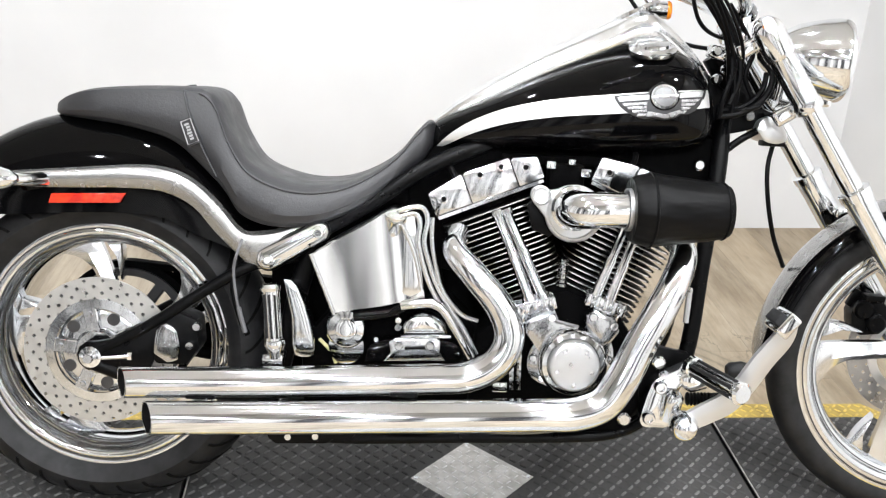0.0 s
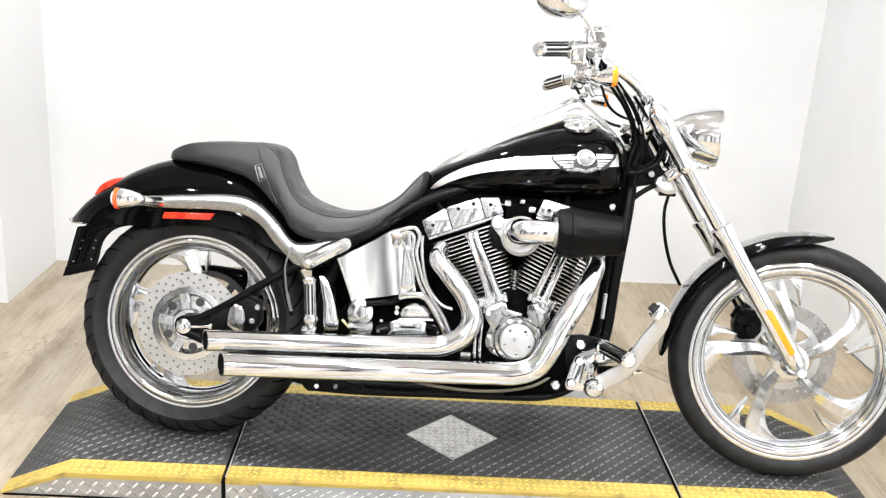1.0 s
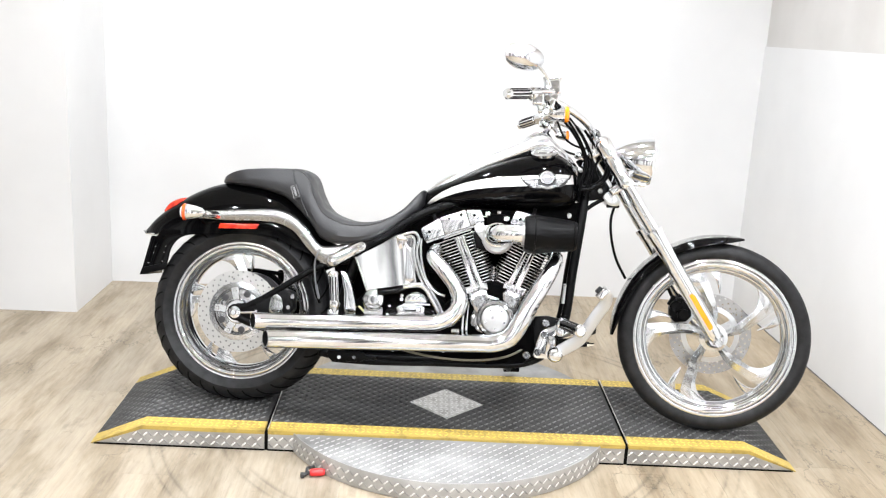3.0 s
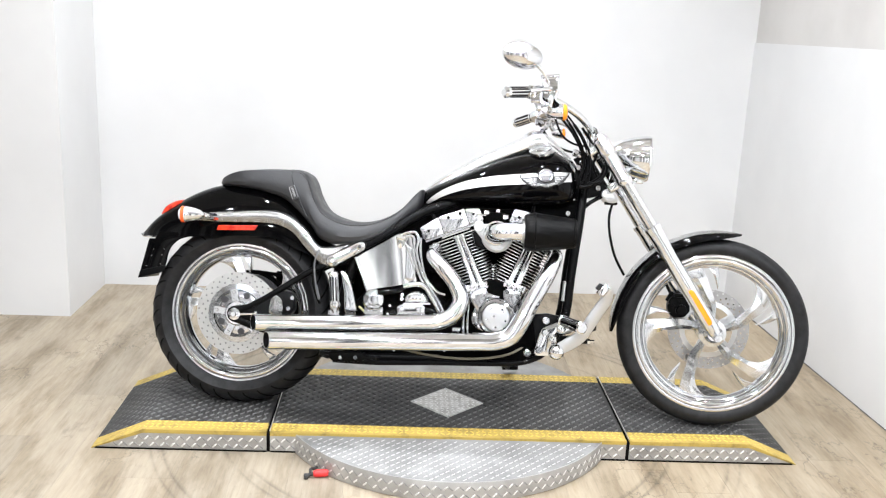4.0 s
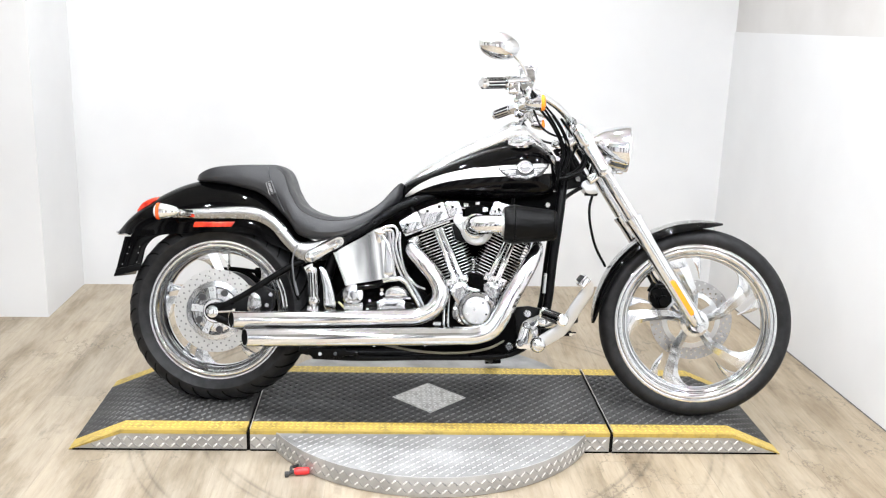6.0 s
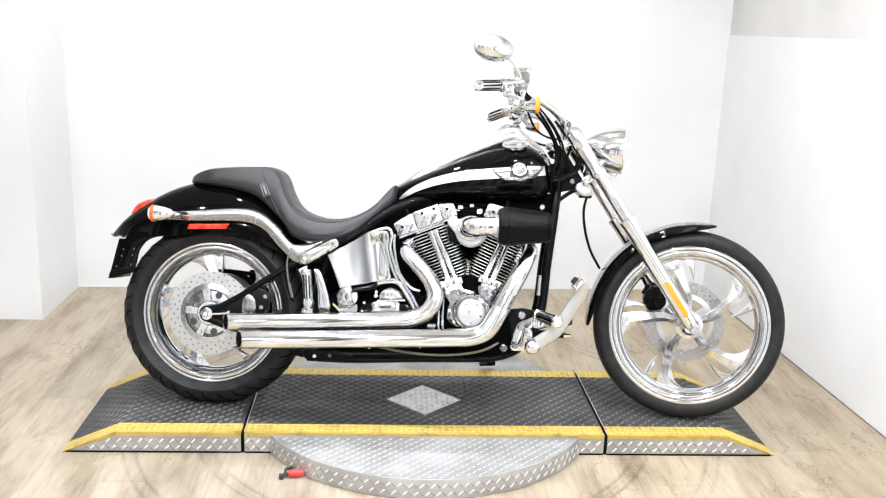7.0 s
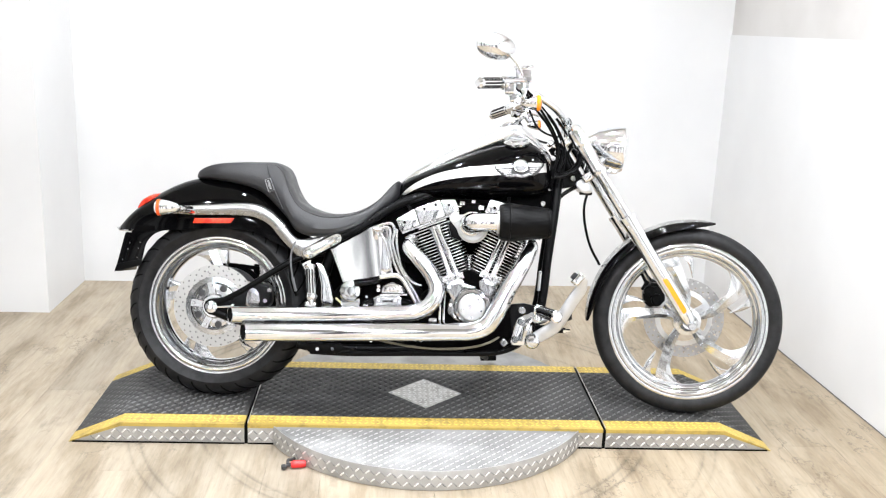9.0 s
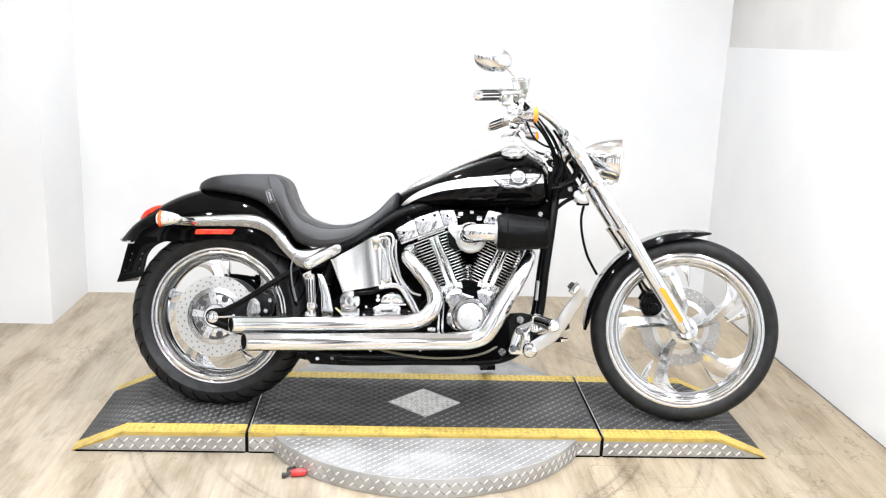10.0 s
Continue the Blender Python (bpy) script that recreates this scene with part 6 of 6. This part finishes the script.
for s, nm in ((-1, "r"), (1, "l")):
    g0, g1 = V(0.150, 0.308 * s, 1.132), V(0.082, 0.381 * s, 1.117)
    d = (g1 - g0).normalized()
    bm = bmesh.new()
    tube(bm, [tuple(g0), tuple(g0 + d * 0.006), tuple(g0 + d * 0.0061), tuple(g1 - d * 0.012), tuple(g1 - d * 0.011), tuple(g1), tuple(g1 + d * 0.008)], [0.020, 0.020, 0.0160, 0.0160, 0.0195, 0.0195, 0.012], 20, 1)
    grip = part("grip", bm, CHROME, bar, "chrome handlebar grip with rubber strips", BAR)
    bm = bmesh.new()
    e1 = d.cross(V(0, 0, 1)).normalized()
    e2 = d.cross(e1)
    for k in range(9):
        a = 2 * math.pi * (k + 0.3) / 9
        o = (e1 * math.cos(a) + e2 * math.sin(a)) * 0.0158
        tube(bm, [tuple(g0 + d * 0.01 + o), tuple(g1 - d * 0.014 + o)], 0.0030, 7, 1)
    each("grip_rubber", bm, RUBBER, grip, "", BAR)
    h0 = g0 - d * 0.028
    bm = bmesh.new()
    lathe(bm, [(0.019, -0.022), (0.024, -0.018), (0.024, 0.018), (0.019, 0.022)], h0, d, 24)
    box(bm, tuple(h0 + V(0.012, 0, -0.018)), (0.04, 0.045, 0.045), None, 0.010, 3)
    if s < 0:
        box(bm, tuple(h0 + V(0.026, 0.012, -0.046)), (0.036, 0.040, 0.034), Matrix.Rotation(radians(-18), 4, "Y"), 0.009, 3)
        box(bm, tuple(h0 + V(0.052, 0.020, -0.030)), (0.030, 0.036, 0.040), Matrix.Rotation(radians(12), 4, "Y"), 0.009, 3)
        lathe(bm, [(0.013, -0.02), (0.014, 0.0), (0.009, 0.012), (0, 0.012)], h0 + V(0.040, -0.012, -0.058), (0.2, -1, -0.2), 16)
    if s > 0:
        box(bm, tuple(h0 + V(0.034, -0.01, 0.000)), (0.050, 0.046, 0.050), Matrix.Rotation(radians(20), 4, "Y"), 0.012, 3)
        box(bm, tuple(h0 + V(0.072, -0.02, 0.012)), (0.040, 0.040, 0.046), Matrix.Rotation(radians(-10), 4, "Y"), 0.011, 3)
        box(bm, tuple(h0 + V(0.058, -0.02, -0.030)), (0.044, 0.036, 0.026), Matrix.Rotation(radians(-20), 4, "Y"), 0.008, 3)
    c0 = g0 - d * 0.075
    lathe(bm, [(0.020, -0.018), (0.022, 0.0), (0.020, 0.018)], c0, d, 20)
    if s < 0:
        box(bm, tuple(c0 + V(0.024, 0, 0.022)), (0.058, 0.062, 0.050), Matrix.Rotation(radians(-6), 4, "Y"), 0.008, 3)
        box(bm, tuple(c0 + V(0.030, 0.01, -0.004)), (0.040, 0.050, 0.050), Matrix.Rotation(radians(10), 4, "Y"), 0.010, 3)
        lathe(bm, [(0.012, -0.012), (0.014, 0.0), (0.010, 0.012), (0, 0.012)], c0 + V(0.012, -0.03, -0.022), (0, -1, 0.1), 16)
        lathe(bm, [(0.009, -0.012), (0.010, 0.0), (0.007, 0.010), (0, 0.010)], c0 + V(0.042, -0.028, 0.006), (0, -1, 0.1), 14)
        box(bm, tuple(c0 + V(0.022, 0, 0.050)), (0.066, 0.070, 0.010), Matrix.Rotation(radians(-6), 4, "Y"), 0.004, 2)
        tube(bm, [tuple(c0 + V(0.02, 0, 0.0)), tuple(c0 + V(0.035, 0.0, -0.015)), tuple(c0 + V(0.03, 0.0, -0.05))], 0.011, 12)
    each("switch_housing", bm, CHROME, bar, "chrome switch housing and lever clamp", BAR)
    bm = bmesh.new()
    l0 = c0 + V(0.036, 0, 0.012)
    tube(bm, [tuple(l0), tuple(l0 + d * 0.04 + V(0.016, 0, 0.0)), tuple(l0 + d * 0.09 + V(0.018, 0, -0.002)), tuple(l0 + d * 0.13 + V(0.010, 0, -0.006))], [0.009, 0.008, 0.007, 0.008], 10)
    part("lever", bm, CHROME, bar, "chrome lever", BAR)
    so = V(0.268, 0.246 * s, 1.078)
    if s > 0:
        so = V(0.268, 0.25 * s, 1.066)
    g = 1.0 if s < 0 else 0.74
    bm = bmesh.new()
    lathe(bm, [(r * g, h * g) for r, h in ((0, -0.055), (0.010, -0.052), (0.020, -0.035), (0.0255, -0.012), (0.027, 0.004))], so, (1, 0, 0.02), 28)
    tube(bm, [tuple(so + V(-0.03, 0, 0.01)), tuple(so + V(-0.045, 0, 0.03)), (0.225, 0.255 * s, 1.13)], 0.009, 10)
    sg = part("turn_signal", bm, CHROME, bike, "chrome front turn signal with an amber lens", BAR)
    bm = bmesh.new()
    lathe(bm, [(r * g, h * g) for r, h in ((0.027, 0.004), (0.0275, 0.011), (0.023, 0.017), (0.011, 0.020), (0, 0.021))], so, (1, 0, 0.02), 28)
    part("lens", bm, ORANGE, sg, "amber lens", BAR)
# mirror
bm = bmesh.new()
mc = V(0.129, -0.350, 1.245)
mt = Matrix.Rotation(radians(14), 4, "Y") @ Matrix.Rotation(radians(-4), 4, "X")
rr = []
for f, q in ((0.30, 0.050), (0.62, 0.040), (0.86, 0.024), (0.98, 0.008), (1.0, 0.0), (0.99, -0.006), (0.94, -0.007)):
    ring = []
    for k in range(28):
        a = 2 * math.pi * k / 28
        ring.append(mt @ V(q * 0.95, 0.073 * f * math.cos(a), 0.0455 * f * math.sin(a)))
    rr.append(ring)
loft(bm, [[tuple(mc + Matrix.Rotation(radians(-62), 3, "Z") @ p) for p in r] for r in rr])
mir = part("mirror", bm, CHROME, bike, "oval chrome rear-view mirror", BAR)
bm = bmesh.new()
tube(bm, [(0.222, -0.268, 1.140), (0.216, -0.285, 1.170), (0.200, -0.305, 1.198), (0.168, -0.325, 1.230)], [0.0065, 0.0055, 0.0055, 0.006], 10)
part("stem", bm, CHROME, mir, "", BAR)
bm = bmesh.new()
glassy = [tuple(mc + Matrix.Rotation(radians(-62), 3, "Z") @ (mt @ V(-0.0062, 0.068 * math.cos(a), 0.040 * math.sin(a)))) for a in np.linspace(0, 2 * math.pi, 28, endpoint=False)]
bm.faces.new([bm.verts.new(p) for p in glassy])
part("mirror_glass", bm, MIRROR, mir, "", BAR)

# cables
def cable(r, *pts):
    bm = bmesh.new()
    tube(bm, pts, r, 8)
    part("cable", bm, PLASTIC, bike, "black control cable")


cable(0.0040, (0.190, -0.285, 1.105), (0.222, -0.22, 1.065), (0.262, -0.15, 1.005), (0.320, -0.08, 0.984), (0.365, -0.05, 0.985))
cable(0.0046, (0.205, -0.275, 1.11), (0.246, -0.22, 1.062), (0.300, -0.15, 1.010), (0.335, -0.10, 0.955), (0.348, -0.075, 0.88), (0.345, -0.07, 0.82))
cable(0.0046, (0.215, -0.265, 1.112), (0.262, -0.20, 1.066), (0.312, -0.14, 1.008), (0.346, -0.10, 0.945), (0.356, -0.09, 0.87), (0.352, -0.085, 0.80))
cable(0.0045, (0.200, 0.27, 1.10), (0.25, 0.20, 1.02), (0.300, 0.10, 0.98), (0.350, 0.02, 0.965))
cable(0.0048, (0.352, -0.08, 0.845), (0.375, -0.09, 0.848), (0.405, -0.095, 0.858), (0.422, -0.08, 0.885))
cable(0.0036, (0.225, -0.260, 1.105), (0.276, -0.205, 1.062), (0.328, -0.145, 1.012), (0.362, -0.105, 0.955), (0.372, -0.06, 0.91))
cable(0.0060, (0.345, -0.04, 0.955), (0.366, -0.06, 0.915), (0.366, -0.07, 0.865), (0.350, -0.075, 0.815))
cable(0.0048, (0.462, -0.03, 0.785), (0.452, -0.04, 0.74), (0.456, -0.045, 0.68), (0.480, -0.03, 0.60), (0.525, 0.02, 0.53))
cable(0.0062, (0.326, -0.09, 0.834), (0.361, -0.09, 0.838), (0.395, -0.09, 0.855), (0.420, -0.09, 0.881), (0.427, -0.088, 0.916), (0.406, -0.08, 0.949))
cable(0.0056, (0.333, -0.08, 0.845), (0.368, -0.08, 0.850), (0.397, -0.08, 0.867), (0.415, -0.08, 0.893), (0.420, -0.075, 0.921))
cable(0.0050, (0.274, -0.13, 1.049), (0.307, -0.115, 1.012), (0.336, -0.10, 0.970), (0.346, -0.10, 0.917), (0.333, -0.10, 0.867), (0.331, -0.095, 0.832))
cable(0.0058, (0.302, -0.12, 1.051), (0.336, -0.10, 1.005), (0.358, -0.09, 0.957), (0.365, -0.09, 0.908), (0.349, -0.09, 0.858))
cable(0.0050, (0.333, -0.09, 1.045), (0.367, -0.075, 1.003), (0.392, -0.07, 0.959), (0.381, -0.07, 0.914), (0.400, -0.07, 0.870))
bm = bmesh.new()
tube(bm, [(0.340, -0.055, 0.742), (0.362, -0.052, 0.768), (0.392, -0.05, 0.792), (0.432, -0.045, 0.815)], 0.0072, 10)
part("neck_brace", bm, BLACK, bike, "short black brace at the steering head")
bm = bmesh.new()
box(bm, (0.326, -0.062, 0.955), (0.040, 0.030, 0.026), Matrix.Rotation(radians(14), 4, "Y"), 0.007, 3)
lathe(bm, [(0.010, 0), (0.010, 0.012), (0.007, 0.016), (0, 0.016)], (0.318, -0.076, 0.957), (0, -1, 0), 14)
lathe(bm, [(0.008, 0), (0.008, 0.012), (0.005, 0.015), (0, 0.015)], (0.338, -0.076, 0.952), (0, -1, 0), 14)
each("ignition_switch", bm, CHROME, bike, "small chrome fitting behind the tank's nose")
bm = bmesh.new()
ho_ = curve([(0.418, 0.812), (0.424, 0.828), (0.440, 0.836), (0.462, 0.828), (0.476, 0.808), (0.478, 0.793), (0.462, 0.786), (0.436, 0.790), (0.418, 0.812)], 4)[:-1]
pillow(bm, [(p[0], p[1]) for p in ho_], 0.02, -0.058, 0.004, 5)
horn = part("horn_cover", bm, SATIN, bike, "small chrome cover below the steering head")
bm = bmesh.new()
box(bm, (0.455, -0.04, 0.786), (0.045, 0.03, 0.012), None, 0.004)
prism(bm, [(0.345, 0.860), (0.395, 0.862), (0.420, 0.840), (0.428, 0.815), (0.400, 0.806), (0.372, 0.800), (0.352, 0.775), (0.338, 0.79)], -0.03, -0.01, 0.003)
part("cover_mount", bm, BLACK, horn)
bm = bmesh.new()
for x, y, z in ((0.406, -0.035, 0.838), (0.345, -0.060, 0.925), (0.330, -0.055, 0.905), (0.298, -0.096, 0.740)):
    lathe(bm, [(0.011, 0), (0.011, 0.008), (0.008, 0.012), (0, 0.012)], (x, y, z), (0, -1, 0), 16)
each("frame_bolt", bm, CHROME, bike, "chrome frame bolt")
bm = bmesh.new()
tube(bm, [(0.300, -0.105, 0.50), (0.296, -0.108, 0.43)], 0.006, 8, 1)
part("regulator_strip", bm, BRUSHED, bike, "bright strip on the frame tube")


# ---- turntable, ramp mats and floor ----
TOP, PLATE_Z = 0.075, 0.067
Y0M, Y1M = -0.283, 0.300


def tread(name, cells, mat, parent, label, length=0.026, width=0.0075, rise=0.0022):
    """Raised tread bars, laid crosswise; cells of a frame's origin, right, up and the bar's angle."""
    verts, faces = [], []
    for o, u, w, ang in cells:
        nrm = u.cross(w)
        a, b = u * math.cos(ang) + w * math.sin(ang), -u * math.sin(ang) + w * math.cos(ang)
        i = len(verts)
        verts += [tuple(o + p) for p in (a * length / 2, a * length * 0.34 + b * width / 2, -a * length * 0.34 + b * width / 2, -a * length / 2, -a * length * 0.34 - b * width / 2,
                                         a * length * 0.34 - b * width / 2, a * length * 0.36 + nrm * rise, -a * length * 0.36 + nrm * rise)]
        faces += [tuple(i + k for k in f) for f in ((0, 1, 6), (1, 2, 7, 6), (2, 3, 7), (3, 4, 7), (4, 5, 6, 7), (5, 0, 6))]
    me = bpy.data.meshes.new(name)
    me.from_pydata(verts, [], faces)
    for p in me.polygons:
        p.use_smooth = True
    me.materials.append(mat)
    ob = new(name, me)
    ob.parent = parent
    return tagged(ob, label, kind="stuff")


def top_at(x):
    """The mat's height along its length: flat, with a ramp at each end."""
    return TOP * min(1.0, max(0.0, (1.222 - abs(x)) / 0.175))


def ramp_mat(x0, x1, label):
    t = thing("ramp_mat", label, "ramp", None, "mat sections under the motorcycle")
    xs = sorted({x0, x1, *[q for q in (-1.047, 1.047) if x0 < q < x1]})
    for nm, ya, yb, mat, lift in (("mat_top", Y0M + 0.0645, Y1M - 0.063, MAT, 0), ("edge_stripe", Y0M - 0.009, Y0M + 0.0645, YELLOW_DIRTY, 0), ("edge_stripe", Y1M - 0.063, Y1M, YELLOW_DIRTY, 0)):
        bm = bmesh.new()
        lip = [0.0 if nm == "mat_top" or ya > 0 else max(top_at(x) - 0.014, 0.0) for x in xs]
        loft(bm, [[(x, ya, z), (x, yb, z), (x, yb, max(top_at(x), 0.003)), (x, ya, max(top_at(x), 0.003))] for x, z in zip(xs, lip)])
        part(nm, bm, mat, t, {"mat_top": "black rubber tread surface", "edge_stripe": "worn yellow edge stripe"}[nm])
    for y, s in ((Y0M - 0.004, -1), (Y1M + 0.004, 1)):
        bm = bmesh.new()
        loft(bm, [[(x, y - 0.003, 0.001), (x, y + 0.003, 0.001), (x, y + 0.003, max(top_at(x) - 0.0142, 0.002)), (x, y - 0.003, max(top_at(x) - 0.0142, 0.002))] for x in xs])
        part("side_skirt", bm, SKIRT, t, "tread-plate steel skirt")
        bm = bmesh.new()
        loft(bm, [[(x, y - 0.005, 0.0), (x, y + 0.003, 0.0), (x, y + 0.003, 0.0055), (x, y - 0.005, 0.0055)] for x in (x0 + 0.012 * (x0 < -1), x1 - 0.012 * (x1 > 1))])
        part("base_strip", bm, PLASTIC, t, "black strip along the floor")
    cells, low, yel, side, shaded_bars = [], [], [], [], []
    p = 0.0207
    nx, ny = int((x1 - x0) / p), int((Y1M - Y0M) / p)
    for i in range(nx):
        for j in range(ny):
            x, y = x0 + (i + 0.6) * p, Y0M + (j + 0.62) * p
            if abs(x) < 0.15 and abs(abs(x) + abs(y)) < 0.150 or x > x1 - 0.01:
                continue
            u = V(1, 0, (top_at(x + 0.004) - top_at(x - 0.004)) / 0.008).normalized()
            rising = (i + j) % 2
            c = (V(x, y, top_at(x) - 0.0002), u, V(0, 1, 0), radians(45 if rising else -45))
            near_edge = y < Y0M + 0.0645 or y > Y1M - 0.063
            # rising bars take the lit colour, falling bars the shaded one
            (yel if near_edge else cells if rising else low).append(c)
    tread("tread", cells, MAT_BAR_LIT, t, "raised rubber tread", 0.0208, 0.0070, 0.0036)
    tread("tread", low, MAT_BAR_SHADED, t, "raised rubber tread", 0.0208, 0.0070, 0.0036)
    tread("tread", yel, YELLOW, t, "raised yellow tread", 0.0185, 0.0066, 0.0024)
    q = 0.0177
    for i in range(int((x1 - x0) / q)):
        for j in range(2):
            x, z = x0 + (i + 0.5) * q, 0.0185 + j * 0.0245
            if z + 0.011 < top_at(x) - 0.004 and z + 0.011 < top_at(x + 0.008) - 0.004:
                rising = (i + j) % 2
                # same steel, coloured as lit where the bar rises and shaded where it falls
                (side if rising else shaded_bars).append((V(x, Y0M - 0.0072, z), V(1, 0, 0), V(0, 0, 1), radians(45 if rising else -45)))
    tread("skirt_tread", side, PLATE_BRIGHT, t, "raised bars in the lit colour", 0.0222, 0.0058, 0.0028)
    tread("skirt_tread", shaded_bars, PLATE, t, "raised bars in the shaded colour", 0.0200, 0.0050, 0.0020)
    return t


# black fillers stand in for the shade of the open gaps
for x in (-0.623, 0.621):
    t = thing("joint_strip", "black filler in place of the dark gap between two mats", "strip")
    bm = bmesh.new()
    box(bm, (x, (Y0M + Y1M) / 2, 0.034), (0.0116, Y1M - Y0M + 0.012, 0.066), None, 0.001)
    part("strip", bm, PLASTIC, t)
    bm = bmesh.new()
    box(bm, (x + 0.0045, (Y0M + Y1M) / 2, TOP + 0.0005), (0.0034, Y1M - Y0M - 0.004, 0.003), None, 0.0008, 1)
    part("edge_trim", bm, STEEL_WORN, t, "thin worn metal edge")
ramp_mat(-1.222, -0.629, "black rubber ramp mat with yellow edges")
mid_mat = ramp_mat(-0.617, 0.615, "black rubber mat with yellow edges and a steel diamond")
ramp_mat(0.627, 1.222, "black rubber ramp mat with yellow edges")
bm = bmesh.new()
o = [(0.137, 0.0), (0.0, 0.137), (-0.137, 0.0), (0.0, -0.137)]
loft(bm, [[(x, y, TOP - 0.002) for x, y in o], [(x, y, TOP + 0.0015) for x, y in o]])
dia = part("diamond_plate", bm, STEEL_WORN, mid_mat, "worn steel diamond inlay")
cells = []
for i in range(-7, 8):
    for j in range(-7, 8):
        x, y = i * 0.0195, j * 0.0195
        if abs(x) + abs(y) < 0.118:
            cells.append((V(x, y, TOP + 0.0013), V(1, 0, 0), V(0, 1, 0), radians(45 if (i + j) % 2 else -45)))
tread("plate_tread", cells, PLATE_BRIGHT, dia, "worn raised bars", 0.018, 0.005, 0.0014)
bm = bmesh.new()
for x, y in ((0.125, 0.0), (-0.125, 0.0), (0, 0.125), (0, -0.125)):
    lathe(bm, [(0.0045, 0), (0.004, 0.0015), (0, 0.002)], (x, y, TOP + 0.0014), (0, 0, 1), 10)
each("screw", bm, CHROME, dia)

table = thing("turntable", "round steel tread-plate turntable in the floor mat", "turntable")
RT = 0.604
bm = bmesh.new()
arc = [(RT * math.sin(a), -RT * math.cos(a)) for a in np.linspace(-math.acos(0.295 / RT), math.acos(0.295 / RT), 72)]
back = [(x, -y) for x, y in arc[::-1]]
loft(bm, [[(x, y + 0.02, PLATE_Z - 0.006) for x, y in back], [(x, y + 0.02, PLATE_Z) for x, y in back]])
part("far_plate", bm, PLATE, table, "steel tread-plate far side")
bm = bmesh.new()
loft(bm, [[(x, y, PLATE_Z - 0.006) for x, y in arc], [(x, y, PLATE_Z) for x, y in arc]])
plate = part("top_plate", bm, PLATE, table, "steel tread-plate top")
bm = bmesh.new()
rim = []
for a in np.linspace(-1.065, 1.065, 80):
    s, c = math.sin(a), -math.cos(a)
    rim.append([((RT + q) * s, (RT + q) * c, z) for q, z in ((-0.004, 0.002), (0.001, 0.002), (0.001, PLATE_Z - 0.002), (-0.001, PLATE_Z + 0.0015), (-0.004, PLATE_Z + 0.0015))])
loft(bm, rim)
rim_part = part("rim_band", bm, SKIRT, table, "steel band round the rim")
cells, low, edge, shaded_bars = [], [], [], []
p = 0.0177
for i in range(-36, 37):
    for j in range(-36, -14):
        x, y = i * p, j * p
        if y < Y0M - 0.020 and math.hypot(x, y) < RT - 0.014:
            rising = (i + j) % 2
            # light painted by direction: bright rising bars, plate-coloured falling ones
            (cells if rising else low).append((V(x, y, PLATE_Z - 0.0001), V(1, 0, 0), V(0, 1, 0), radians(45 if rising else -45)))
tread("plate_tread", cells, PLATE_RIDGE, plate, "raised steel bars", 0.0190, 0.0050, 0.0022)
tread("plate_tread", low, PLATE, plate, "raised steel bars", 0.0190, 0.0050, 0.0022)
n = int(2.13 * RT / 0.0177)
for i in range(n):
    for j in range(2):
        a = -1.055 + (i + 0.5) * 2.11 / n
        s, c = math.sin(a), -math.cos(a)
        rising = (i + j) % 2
        # rim bars get the same painted light and shade
        (edge if rising else shaded_bars).append((V((RT + 0.0008) * s, (RT + 0.0008) * c, 0.0195 + 0.0265 * j), V(math.cos(a), math.sin(a), 0), V(0, 0, 1), radians(45 if rising else -45)))
tread("rim_tread", edge, PLATE_BRIGHT, rim_part, "raised bars in the lit colour", 0.0222, 0.0058, 0.0028)
tread("rim_tread", shaded_bars, PLATE, rim_part, "raised bars in the shaded colour", 0.0200, 0.0050, 0.0020)

plug = thing("power_plug", "red plug with a short black lead on the floor", "plug", pose(-0.438, -0.462, 0.014, 0, 0, 8))
bm = bmesh.new()
lathe(bm, [(0, -0.024), (0.009, -0.024), (0.0125, -0.018), (0.0125, 0.014), (0.010, 0.024), (0, 0.024)], (0.01, 0, 0), (1, 0, 0), 16)
part("plug_body", bm, REDPLUG, plug, "red plastic body")
bm = bmesh.new()
tube(bm, [(-0.012, 0, 0), (-0.026, 0.002, -0.004), (-0.036, -0.006, -0.006)], 0.006, 8)
tube(bm, [(-0.024, 0.004, 0.0), (-0.022, 0.02, 0.006), (-0.012, 0.03, 0.002), (0.0, 0.042, 0.0)], 0.005, 8)
box(bm, (-0.038, -0.006, -0.005), (0.014, 0.02, 0.014), None, 0.004)
part("lead", bm, MAT, plug, "dark rubber lead")

# floor planks
bm = bmesh.new()
box(bm, (-0.5, -2.4, -0.056), (8.2, 9.2, 0.10))
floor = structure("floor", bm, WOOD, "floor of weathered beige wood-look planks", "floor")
PW, PL = 0.182, 1.22
bm = bmesh.new()
box(bm, (0, 0, -0.003), (PW - 0.0006, PL - 0.0006, 0.006))
PLANK = mesh_of(bm, WOOD, "plank")
rnd = random.Random(5)
col = 0
x = -3.9
while x < 2.4:
    off = rnd.random() * PL
    y = -6.0 + off
    while y < 2.2:
        if -3.3 < x and y > -4.4:
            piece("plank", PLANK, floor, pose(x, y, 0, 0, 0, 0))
        y += PL
    x += PW
